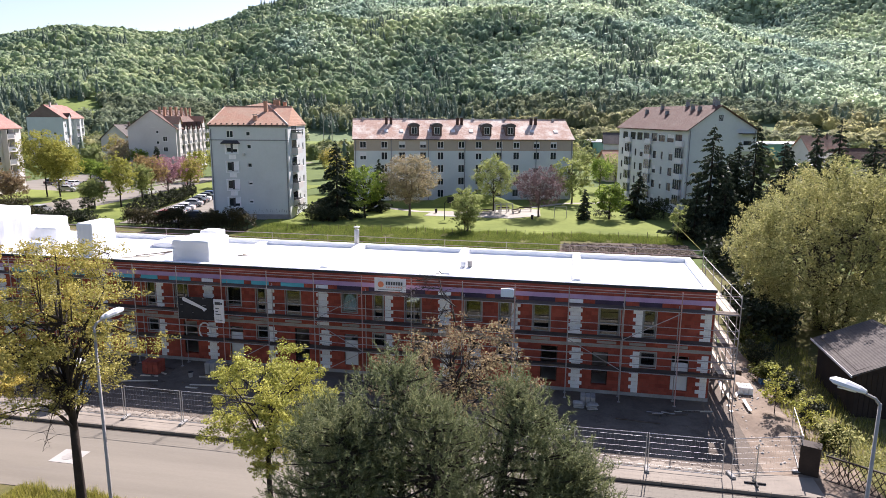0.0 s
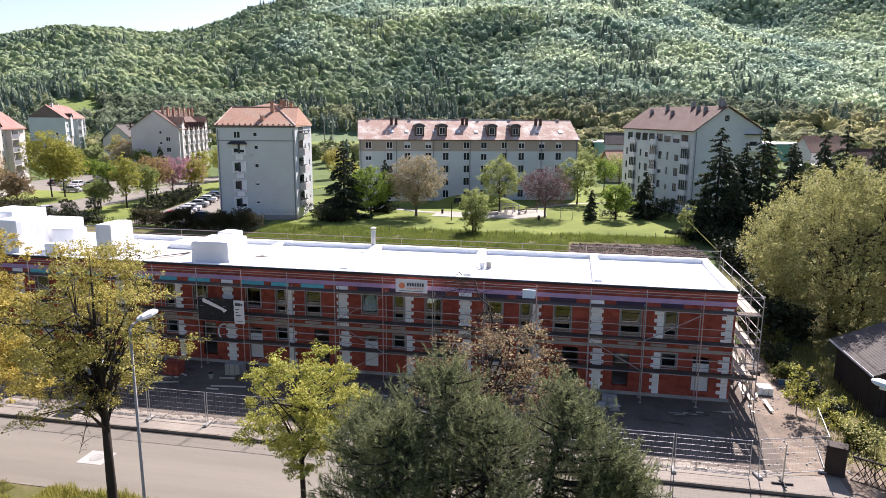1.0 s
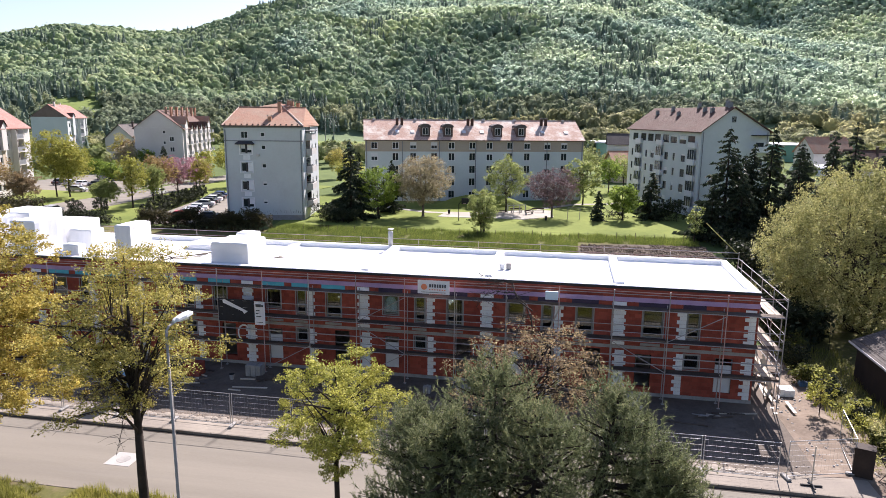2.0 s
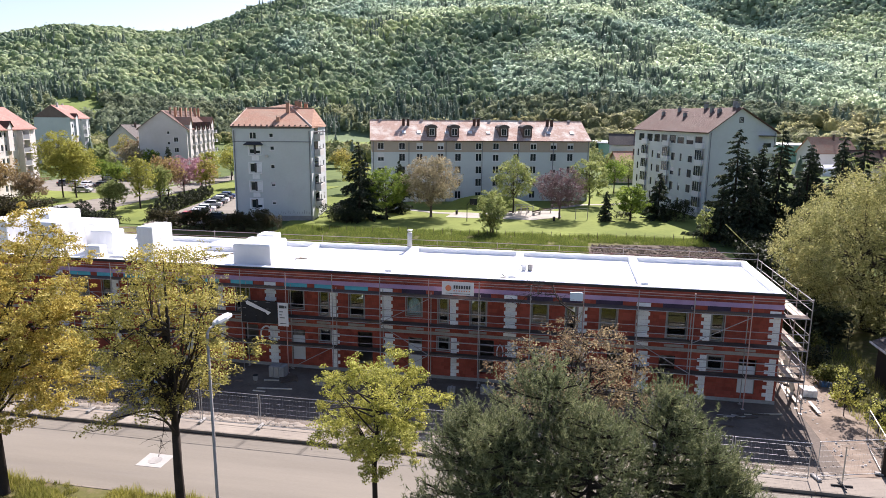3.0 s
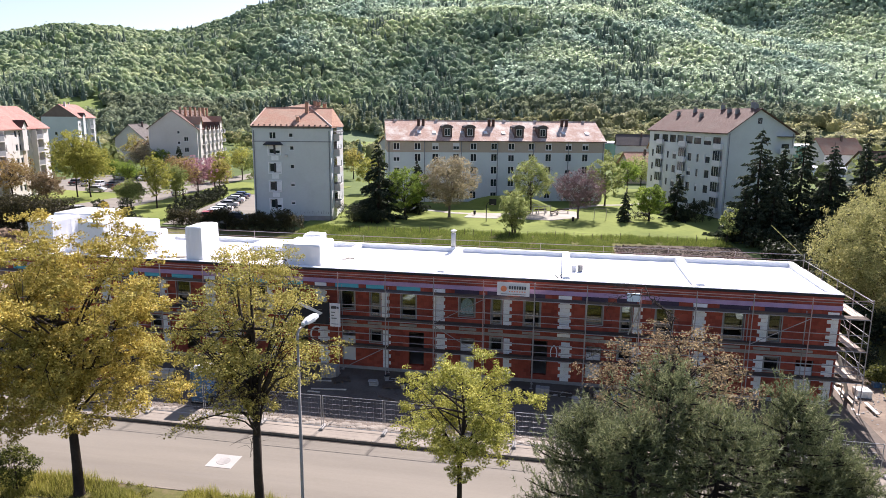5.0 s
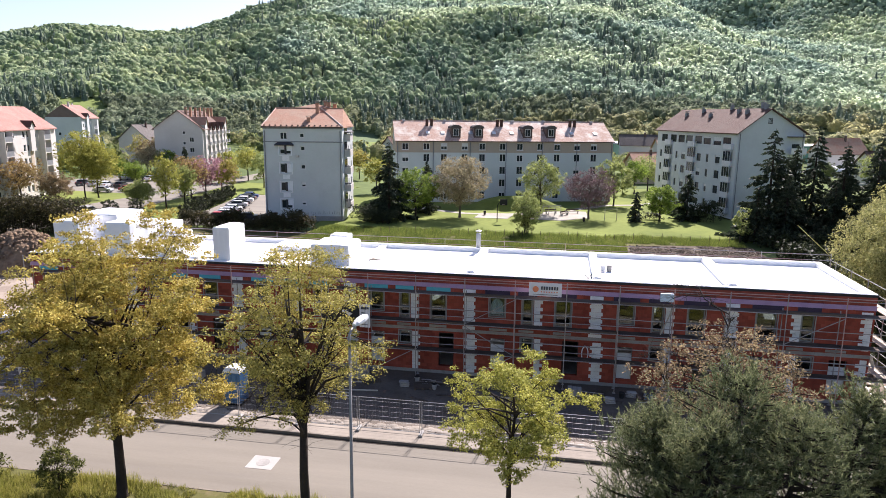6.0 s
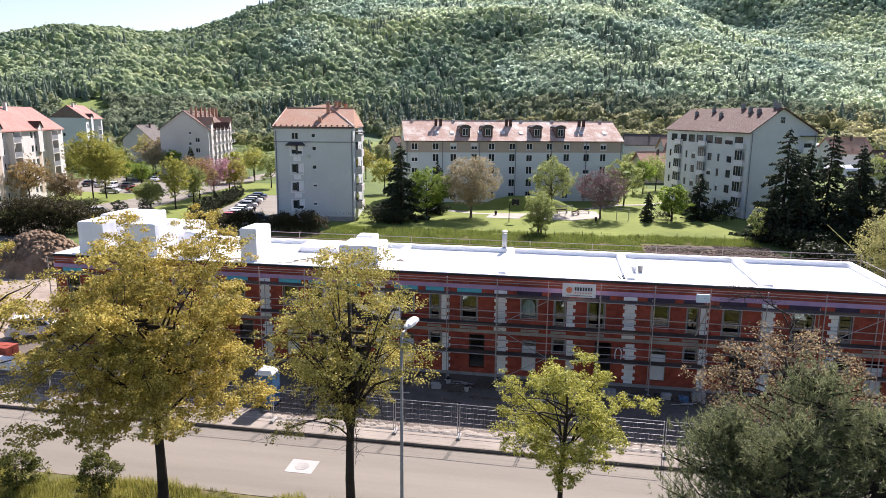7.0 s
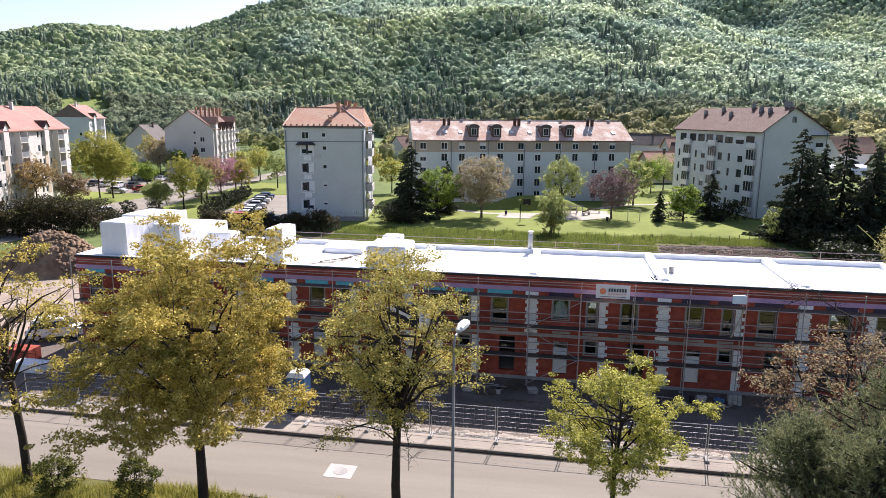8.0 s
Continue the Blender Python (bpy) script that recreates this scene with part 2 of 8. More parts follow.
L_MAPLE = leafy("yellow_green_leaves", [(0.0, (0.21, 0.18, 0.05)), (0.5, (0.42, 0.37, 0.105)), (1.0, (0.62, 0.56, 0.19))], 0.32, patch=0.7)
L_GOLD = leafy("golden_leaves", [(0.0, (0.215, 0.168, 0.040)), (0.5, (0.45, 0.365, 0.09)), (1.0, (0.65, 0.57, 0.18))], 0.32, patch=0.6)
L_LIME = leafy("lime_leaves", [(0.0, (0.21, 0.21, 0.045)), (0.5, (0.41, 0.41, 0.095)), (1.0, (0.60, 0.59, 0.17))], 0.32, patch=0.8)
L_BRONZE = leafy("bronze_leaves", [(0.0, (0.15, 0.105, 0.07)), (0.6, (0.29, 0.215, 0.135)), (1.0, (0.43, 0.355, 0.21))], 0.45, patch=0.8)
L_PINE = leafy("pine_needles", [(0.0, (0.07, 0.088, 0.045)), (0.6, (0.172, 0.198, 0.102)), (1.0, (0.35, 0.37, 0.21))], 0.42, 0.45, patch=0.7)
L_SPRUCE = leafy("spruce_needles", [(0.0, (0.022, 0.032, 0.022)), (0.7, (0.052, 0.07, 0.045)), (1.0, (0.10, 0.12, 0.075))], 0.3, patch=0.3)
L_OLIVE = leafy("olive_green_leaves", [(0.0, (0.195, 0.197, 0.075)), (0.6, (0.37, 0.365, 0.155)), (1.0, (0.55, 0.54, 0.26))], 0.5, patch=0.35)
L_GREEN = leafy("fresh_green_leaves", [(0.0, (0.09, 0.14, 0.025)), (0.6, (0.19, 0.27, 0.05)), (1.0, (0.30, 0.40, 0.08))], 0.5, patch=0.4)
L_PALE = leafy("pale_green_leaves", [(0.0, (0.17, 0.21, 0.07)), (0.6, (0.31, 0.36, 0.13)), (1.0, (0.44, 0.48, 0.2))], 0.5, patch=0.4)
L_BLOSSOM = leafy("greyish_blossom", [(0.0, (0.20, 0.165, 0.10)), (0.6, (0.35, 0.30, 0.18)), (1.0, (0.50, 0.45, 0.28))], 0.4)
L_PURPLE = leafy("dull_purple_leaves", [(0.0, (0.09, 0.055, 0.058)), (0.6, (0.17, 0.11, 0.115)), (1.0, (0.26, 0.19, 0.19))], 0.35)
L_PINK = leafy("pink_blossom", [(0.0, (0.26, 0.12, 0.15)), (0.6, (0.45, 0.245, 0.285)), (1.0, (0.60, 0.40, 0.42))], 0.35)
L_ORANGE = leafy("reddish_leaves", [(0.0, (0.20, 0.125, 0.06)), (0.6, (0.37, 0.26, 0.115)), (1.0, (0.50, 0.42, 0.17))], 0.45)
L_HEDGE = leafy("dark_hedge_leaves", [(0.0, (0.015, 0.021, 0.0105)), (0.7, (0.039, 0.051, 0.024)), (1.0, (0.0825, 0.093, 0.045))], 0.15)
L_THICKET = leafy("brown_green_thicket", [(0.0, (0.022, 0.022, 0.012)), (0.6, (0.06, 0.056, 0.028)), (1.0, (0.14, 0.12, 0.055))], 0.3, patch=0.35)
L_GRASS = leafy("grass_blades", [(0.0, (0.13, 0.14, 0.03)), (0.55, (0.29, 0.29, 0.065)), (1.0, (0.44, 0.40, 0.15))], 0.45, patch=0.25)


def far_foliage(name, stops, cell, through=0.45):
    """Foliage of far crowns: each crown its own tint, each spray a little different."""
    m, n, l, b = material(name, 0.8, 0, 0.1)
    v = n.new("ShaderNodeTexVoronoi")
    v.inputs["Scale"].default_value = 1.0 / cell
    l.new(coords(n, l, 1.0, True), v.inputs["Vector"])
    sep = n.new("ShaderNodeSeparateColor")
    l.new(v.outputs["Color"], sep.inputs[0])
    col = ramp(n, l, sep.outputs[0], stops)
    k = island_tint(n, l, [(0.0, (0.85, 0.86, 0.85)), (1.0, (1.12, 1.11, 1.1))])
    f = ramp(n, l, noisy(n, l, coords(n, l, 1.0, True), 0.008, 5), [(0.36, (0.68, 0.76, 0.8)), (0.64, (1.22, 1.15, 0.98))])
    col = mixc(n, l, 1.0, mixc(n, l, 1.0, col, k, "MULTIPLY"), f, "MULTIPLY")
    leaf = noisy(n, l, coords(n, l, 1.0, True), 0.55, 4, 0.75)
    col = mixc(n, l, 1.0, col, ramp(n, l, leaf, [(0.35, (0.8, 0.82, 0.8)), (0.65, (1.18, 1.16, 1.14))]), "MULTIPLY")
    bump(n, l, b, leaf, 1.0, 1.6)
    l.new(col, b.inputs["Base Color"])
    t = n.new("ShaderNodeBsdfTranslucent")
    l.new(col, t.inputs["Color"])
    mx = n.new("ShaderNodeMixShader")
    mx.inputs[0].default_value = through
    l.new(b.outputs[0], mx.inputs[1])
    l.new(t.outputs[0], mx.inputs[2])
    l.new(mx.outputs[0], n["Material Output"].inputs["Surface"])
    return m


# Hill tint raised and blued: airy haze is put into the leaf colour.
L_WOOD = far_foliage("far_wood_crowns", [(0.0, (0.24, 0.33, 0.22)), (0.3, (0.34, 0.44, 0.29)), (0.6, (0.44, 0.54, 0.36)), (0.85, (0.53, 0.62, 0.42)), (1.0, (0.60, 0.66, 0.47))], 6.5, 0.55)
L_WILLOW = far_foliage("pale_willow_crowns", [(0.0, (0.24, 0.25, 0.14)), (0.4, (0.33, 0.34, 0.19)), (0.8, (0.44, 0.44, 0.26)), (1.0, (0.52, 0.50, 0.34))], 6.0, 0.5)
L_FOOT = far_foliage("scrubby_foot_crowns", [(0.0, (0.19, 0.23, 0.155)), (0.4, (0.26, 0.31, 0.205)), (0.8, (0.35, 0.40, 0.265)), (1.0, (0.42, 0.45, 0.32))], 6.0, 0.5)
# Right-hand and far woods: haze is painted in as a paler, bluer tint.
L_HAZEWOOD = far_foliage("haze_paled_crowns", [(0.0, (0.34, 0.44, 0.34)), (0.3, (0.43, 0.54, 0.42)), (0.7, (0.51, 0.62, 0.49)), (1.0, (0.58, 0.67, 0.55))], 7.0, 0.6)
L_BELT = far_foliage("tree_belt_crowns", [(0.0, (0.13, 0.17, 0.08)), (0.4, (0.22, 0.26, 0.11)), (0.75, (0.34, 0.36, 0.15)), (1.0, (0.42, 0.40, 0.22))], 6.0)
L_SHRUB = leafy("dark_shrub_leaves", [(0.0, (0.04, 0.05, 0.014)), (0.6, (0.10, 0.115, 0.03)), (1.0, (0.2, 0.21, 0.06))], 0.4, patch=0.8)
L_MEADOW = leafy("meadow_blades", [(0.0, (0.075, 0.105, 0.024)), (0.6, (0.16, 0.21, 0.05)), (1.0, (0.27, 0.31, 0.09))], 0.45, patch=0.5)
# Lightened like the hill woods, with haze put into the needle colour.
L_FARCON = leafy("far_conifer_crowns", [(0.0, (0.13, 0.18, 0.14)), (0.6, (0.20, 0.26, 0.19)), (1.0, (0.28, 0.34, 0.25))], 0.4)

# ---- mesh helpers ----
class Shape:
    """Collects boxes, tubes and faces, and becomes one mesh."""

    def __init__(self):
        self.v, self.f = [], []

    def face(self, *pts):
        k = len(self.v)
        self.v += [tuple(p) for p in pts]
        self.f.append(tuple(range(k, k + len(pts))))
        return self

    def box(self, x0, x1, y0, y1, z0, z1, bevel=0.0, m=None):
        k = len(self.v)
        if bevel:
            c = bevel
            rings = []
            for z, s in ((z0, c), (z0 + c, 0), (z1 - c, 0), (z1, c)):
                rings.append([(x0 + s + c, y0 + s, z), (x1 - s - c, y0 + s, z), (x1 - s, y0 + s + c, z), (x1 - s, y1 - s - c, z),
                              (x1 - s - c, y1 - s, z), (x0 + s + c, y1 - s, z), (x0 + s, y1 - s - c, z), (x0 + s, y0 + s + c, z)])
            pts = [p for r in rings for p in r]
            fs = [tuple(range(7, -1, -1)), tuple(range(24, 32))]
            for r in range(3):
                fs += [(8 * r + i, 8 * r + (i + 1) % 8, 8 * r + 8 + (i + 1) % 8, 8 * r + 8 + i) for i in range(8)]
        else:
            pts = [(x0, y0, z0), (x1, y0, z0), (x1, y1, z0), (x0, y1, z0), (x0, y0, z1), (x1, y0, z1), (x1, y1, z1), (x0, y1, z1)]
            fs = [(3, 2, 1, 0), (4, 5, 6, 7), (0, 1, 5, 4), (1, 2, 6, 5), (2, 3, 7, 6), (3, 0, 4, 7)]
        self.v += [tuple(m @ Vector(p)) for p in pts] if m else pts
        self.f += [tuple(k + i for i in q) for q in fs]
        return self

    def tube(self, a, b, r0, r1=None, n=6, caps=True):
        a, b = Vector(a), Vector(b)
        r1 = r0 if r1 is None else r1
        d = (b - a).normalized()
        u = d.orthogonal().normalized()
        w = d.cross(u)
        k = len(self.v)
        for p, r in ((a, r0), (b, r1)):
            self.v += [tuple(p + (u * math.cos(2 * math.pi * i / n) + w * math.sin(2 * math.pi * i / n)) * r) for i in range(n)]
        self.f += [(k + i, k + (i + 1) % n, k + n + (i + 1) % n, k + n + i) for i in range(n)]
        if caps:
            self.f += [tuple(range(k + n - 1, k - 1, -1)), tuple(range(k + n, k + 2 * n))]
        return self

    def line(self, pts, radii, n=6):
        """A bent, tapering tube through the points."""
        k0 = None
        for i, p in enumerate(pts):
            p = Vector(p)
            a = Vector(pts[max(0, i - 1)])
            b = Vector(pts[min(len(pts) - 1, i + 1)])
            d = (b - a).normalized()
            u = d.cross(Vector((0.31, 0.95, 0.07))).normalized()
            w = d.cross(u)
            k = len(self.v)
            self.v += [tuple(p + (u * math.cos(2 * math.pi * j / n) + w * math.sin(2 * math.pi * j / n)) * radii[i]) for j in range(n)]
            if k0 is not None:
                self.f += [(k0 + j, k0 + (j + 1) % n, k + (j + 1) % n, k + j) for j in range(n)]
            k0 = k
        self.f.append(tuple(range(k0, k0 + n)))
        return self

    def lathe(self, rings, n=12, centre=(0, 0)):
        """Rings of (radius, height), closed at both ends."""
        k = len(self.v)
        for r, z in rings:
            self.v += [(centre[0] + r * math.cos(2 * math.pi * i / n), centre[1] + r * math.sin(2 * math.pi * i / n), z) for i in range(n)]
        for j in range(len(rings) - 1):
            self.f += [(k + j * n + i, k + j * n + (i + 1) % n, k + (j + 1) * n + (i + 1) % n, k + (j + 1) * n + i) for i in range(n)]
        self.f += [tuple(range(k + n - 1, k - 1, -1)), tuple(range(k + (len(rings) - 1) * n, k + len(rings) * n))]
        return self

    def mesh(self, name, mat, smooth=False):
        me = bpy.data.meshes.new(name)
        me.from_pydata(self.v, [], self.f)
        me.materials.append(mat)
        if smooth:
            me.polygons.foreach_set("use_smooth", [True] * len(me.polygons))
        me.update()
        return me


def part(name, shape, mat, parent=None, label="", smooth=False, at=None):
    """Links a shape (or a mesh) as one mesh object, under a thing or a part."""
    me = shape.mesh(name, mat, smooth) if isinstance(shape, Shape) else shape
    ob = new(name, me)
    if parent is not None:
        ob.parent = parent
    if at is not None:
        ob.matrix_local = at
    if label:
        ob["label"] = label
    return ob


def thing(name, at, label, category, group="", kind=""):
    ob = new(name)
    ob.empty_display_size = 0.3
    ob.matrix_world = at
    return tagged(ob, label, category, group, kind)


def solid(name, shape, mat, label, category="", group="", kind="", smooth=False):
    return tagged(part(name, shape, mat, smooth=smooth), label, category, group, kind)


def array_mesh(name, verts, faces, mat, smooth=False):
    """A mesh from numpy arrays of points and of equal-sided faces."""
    verts, faces = np.asarray(verts, dtype=np.float32), np.asarray(faces, dtype=np.int32)
    me = bpy.data.meshes.new(name)
    n, k = faces.shape
    me.vertices.add(len(verts))
    me.vertices.foreach_set("co", verts.ravel())
    me.loops.add(n * k)
    me.loops.foreach_set("vertex_index", faces.ravel())
    me.polygons.add(n)
    me.polygons.foreach_set("loop_start", np.arange(0, n * k, k, dtype=np.int32))
    me.polygons.foreach_set("loop_total", np.full(n, k, dtype=np.int32))
    if smooth:
        me.polygons.foreach_set("use_smooth", np.ones(n, dtype=bool))
    me.materials.append(mat)
    me.update(calc_edges=True)
    me.validate()
    return me


def turned(a):
    return pose(0, 0, 0, 0, 0, a)


# ---- ground ----
G = -0.70


def sheet(name, pts, z, mat, label, thick=0.05, kind="structure"):
    """A flat slab of ground with straight sides, its top at z."""
    s = Shape()
    s.face(*[(x, y, z) for x, y in pts])
    for i in range(len(pts)):
        (x0, y0), (x1, y1) = pts[i], pts[(i + 1) % len(pts)]
        s.face((x0, y0, z - thick), (x1, y1, z - thick), (x1, y1, z), (x0, y0, z))
    return solid(name, s, mat, label, kind=kind)


def big_ground():
    n, s = 72, Shape()
    rings = [0, 40, 90, 160, 260, 420, 800, 1600, 3200, 4600]
    s.v.append((-14, -43, -0.90))
    for r in rings[1:]:
        for i in range(n):
            a = 2 * math.pi * i / n
            x, y = -14 + r * math.cos(a), -43 + r * math.sin(a)
            s.v.append((x, y, -0.90 + (0.4 * noise.noise(Vector((x, y, 0)) / 90) if r > 300 else 0)))
    s.f += [(0, 1 + i, 1 + (i + 1) % n) for i in range(n)]
    for j in range(len(rings) - 2):
        k = 1 + j * n
        s.f += [(k + i, k + n + i, k + n + (i + 1) % n, k + (i + 1) % n) for i in range(n)]
    solid("ground", s, M_PLAIN, "flat green valley floor under the whole town", kind="structure")


big_ground()
KERB, VERGE = -10.45, -16.65           # the two edges of the road
sheet("road", [(-260, VERGE), (160, VERGE), (160, KERB), (-260, KERB)], -0.80, M_ASPHALT, "grey asphalt road with a worn pale surface")
# Dark strip: gutter dirt plus the kerb's shade, put into the colour.
sheet("gutter", [(-260, KERB - 0.22), (2.6, KERB - 0.22), (2.6, KERB + 0.1), (-260, KERB + 0.1)], -0.794, M_GUTTERDIRTSHADE, "dark strip of gutter dirt with painted kerb shade")
sheet("pavement", [(-260, KERB + 0.15), (3.4, KERB + 0.15), (3.4, -8.55), (-260, -8.75)], -0.66, M_PAVING, "pale asphalt pavement along the road", 0.2)
sheet("site_ground", [(-64, -8.75), (1.2, -8.55), (1.2, 13), (-64, 13)], -0.675, M_DIRT, "bare dark building-site soil in front of the terrace", 0.2)
sheet("site_path", [(1.2, -10.3), (6.2, -10.3), (5.4, -2), (4.8, 4), (4.0, 12), (1.2, 12)], -0.67, M_SOIL, "brown loose soil and rubble beside the terrace end wall", 0.2)
sheet("site_yard", [(-110, -8.75), (-64, -8.75), (-64, 24), (-110, 24)], -0.67, M_SAND, "pale sandy yard of the building site", 0.2)
sheet("verge", [(-260, -60), (160, -60), (160, VERGE), (-260, VERGE)], -0.72, M_ROUGHGRASS, "rough grass verge beside the road", 0.2)
sheet("lawn", [(-58, 54.5), (8, 60), (40, 62), (60, 130), (-20, 135), (-66, 100)], -0.80, M_LAWN, "mown green lawn between the apartment blocks", 0.1)
sheet("meadow", [(-90, 46), (7, 51), (7.5, 60.5), (-57, 55), (-90, 52)], -0.785, M_ROUGHGRASS, "strip of rough green meadow behind the terrace", 0.1)
sheet("field", [(-10, 44), (-7, 44.4), (8, 46.5), (7.2, 55.3), (1, 54.9), (-4, 54.2), (-8, 53.0), (-10.5, 50)], -0.77, M_FIELD, "ploughed brown soil beside the meadow", 0.1)
sheet("back_road", [(-112, 30), (-98.8, 30), (-99.2, 75), (-100.2, 88), (-102, 106), (-104, 123), (-105, 200), (-113, 200), (-111, 130), (-109.8, 102), (-111.4, 80), (-112, 60)], -0.79, M_ASPHALT, "grey asphalt side road between the apartment blocks", 0.1)
sheet("parking_lot", [(-81.5, 55), (-70, 57), (-73, 98), (-90, 97)], -0.785, M_ASPHALT, "asphalt car park beside the apartment block", 0.1)
sheet("parking_lot", [(-150, 96), (-112, 92), (-112, 128), (-150, 132)], -0.79, M_ASPHALT, "asphalt car park in front of far blocks", 0.1)
sheet("lawn", [(-114, 50), (-112.2, 50), (-111.6, 80), (-110.4, 92), (-150, 96), (-150, 60)], -0.80, M_LAWN, "green lawn along the side road", 0.08)
sheet("lawn", [(-98.6, 55), (-81.8, 55), (-90.3, 97.5), (-73, 99), (-70, 120), (-103.5, 123), (-101.8, 106), (-100, 88), (-99, 75)], -0.795, M_LAWN, "green lawn between side road and car park", 0.08)


M_FARMEADOW = varied("fresh_field_grass", (0.12, 0.16, 0.045), (0.20, 0.25, 0.075), 0.015, 0.3, 1.0, relief=0.2, spec=0.1)
for a0, a1, r0, r1 in ((-47, -33, 300, 352), (-44, -34, 395, 452), (-22, -15, 290, 460), (-6, 8, 330, 380)):
    ring = [(-16 + r0 * math.sin(radians(a0 + (a1 - a0) * i / 12)), -43 + r0 * math.cos(radians(a0 + (a1 - a0) * i / 12))) for i in range(13)]
    ring += [(-16 + r1 * math.sin(radians(a1 - (a1 - a0) * i / 12)), -43 + r1 * math.cos(radians(a1 - (a1 - a0) * i / 12))) for i in range(13)]
    sheet("far_field", ring, -0.42, M_FARMEADOW, "bright green field strip before the wooded hill", 0.6)


def ribbon(name, pts, width, z, mat, label, thick=0.06):
    s, lv, rv = Shape(), [], []
    for i, p in enumerate(pts):
        a, b = Vector(pts[max(0, i - 1)]), Vector(pts[min(len(pts) - 1, i + 1)])
        d = (b - a).normalized()
        q = Vector((-d.y, d.x)) * width / 2
        lv.append(Vector(p) + q)
        rv.append(Vector(p) - q)
    for i in range(len(pts) - 1):
        s.face((*rv[i], z), (*rv[i + 1], z), (*lv[i + 1], z), (*lv[i], z))
        s.face((*rv[i], z - thick), (*rv[i + 1], z - thick), (*rv[i + 1], z), (*rv[i], z))
    return solid(name, s, mat, label, kind="structure")


ribbon("footpath", [(-48, 86), (-43, 82.5), (-37, 79.5), (-31, 79.5), (-24, 82), (-18, 88), (-10, 98), (-4, 100), (2, 106)], 1.7, -0.76, M_PATH, "pale gravel footpath across the lawn")
ribbon("footpath", [(-54, 74), (-50, 80), (-46, 84)], 1.6, -0.765, M_PATH, "pale gravel footpath beside the block")
sheet("playground", [(-27, 75), (-19, 74.5), (-14, 79), (-14.5, 87), (-19, 88), (-25, 80)], -0.75, M_PATH, "pale sandy playground ground on the lawn", 0.06)
sheet("footpath", [(-34.5, 74.5), (-28.5, 74.5), (-27.5, 81), (-34, 81)], -0.755, M_PATH, "pale basketball court ground on the lawn", 0.06)


def mound():
    s, n = Shape(), 20
    rings = []
    for r, h in ((9, -0.85), (7, -0.2), (5, 0.9), (3, 1.5), (0.6, 1.7)):
        rings.append([(-28 + 1.25 * r * math.cos(2 * math.pi * i / n), 89 + 0.5 * r * math.sin(2 * math.pi * i / n), h) for i in range(n)])
    for a, b in zip(rings, rings[1:]):
        for i in range(n):
            s.face(a[i], a[(i + 1) % n], b[(i + 1) % n], b[i])
    s.face(*rings[-1])
    solid("mound", s, M_LAWN, "low grassy mound on the lawn", kind="structure", smooth=True)


mound()
# kerbstones: one stone built, the others share its mesh
kerb_thing = thing("kerb", pose(0, KERB, 0), "grey concrete kerb between road and pavement", "kerb", kind="structure")
stone = Shape().box(0.006, 0.994, 0, 0.15, -0.85, -0.648, 0.015).mesh("kerbstone", M_KERB)
for i in range(-64, 3):
    part("kerbstone", stone, M_KERB, kerb_thing, at=pose(i, 0, random.uniform(-0.006, 0.006)))
part("kerb_end", Shape().box(-196, 0, 0, 0.15, -0.85, -0.65), M_KERB, kerb_thing, at=pose(-64, 0, 0))
kerb2 = thing("kerb", pose(0, VERGE, 0), "low concrete kerb between road and grass", "kerb", kind="structure")
for i in range(-62, 4):
    part("kerbstone", stone, M_KERB, kerb2, at=pose(i, -0.16, -0.055 + random.uniform(-0.006, 0.006)))
patch = thing("manhole", pose(-34.05, -13.7, -0.80), "round manhole cover in a pale square concrete patch", "manhole", kind="structure")
part("surround", Shape().box(-0.72, 0.72, -0.65, 0.65, -0.03, 0.012, 0.006), M_PATCH, patch)
part("cover", Shape().lathe([(0.36, 0.0), (0.36, 0.02), (0.32, 0.024), (0.31, 0.018)], 20), M_CONCRETE, patch, "worn grey iron cover")

# ---- far hill with its woods ----
SKYLINE = [(-75, 4.0), (-52, 4.6), (-43, 4.9), (-39.4, 5.7), (-35.7, 6.0), (-33.4, 5.8), (-30.6, 6.2), (-27.7, 7.0), (-25.9, 7.8), (-23.3, 8.4), (-20.7, 8.8), (-18, 9.0),
           (-14.3, 8.9), (-11, 9.1), (-0.7, 10.2), (3.0, 10.0), (6.2, 8.9), (9.3, 7.5), (12.7, 6.0), (16.4, 5.3), (22.7, 4.4), (31.4, 3.8), (55, 3.0)]
SK_A, SK_E = np.array([p[0] for p in SKYLINE]), np.array([p[1] for p in SKYLINE])
EYE_X, EYE_Y, EYE_Z = -16.0, -43.0, 17.0


def hill_height(a, r):
    """Height of the hill at bearing a (degrees from +y towards +x) and distance r from the middle of the flight."""
    top = 1250.0 + 120 * math.sin(radians(a * 4 + 20))
    foot = 470.0 - 25 * math.sin(radians(a * 7))
    e = float(np.interp(a, SK_A, SK_E)) - 0.35
    k = (r - foot) / (top - foot)
    if k <= 0:
        return -1.0
    ridge = EYE_Z + top * math.tan(radians(e))
    k = min(k, 1.25)
    rise = (1 - (1 - min(k, 1)) ** 1.45) if k <= 1 else 1 - 0.25 * (k - 1)
    q = Vector((r * math.sin(radians(a)) / 210, r * math.cos(radians(a)) / 210, 0))
    spur = 26 * noise.noise(q) + 9 * noise.noise(q * 3.1)
    gully = -14 * max(0.0, math.sin(radians(a * 11 + r * 0.05))) ** 3
    return -1.0 + (ridge + 1) * rise + (spur + gully) * min(1, 4 * k) * max(0.0, 1 - k) ** 0.5


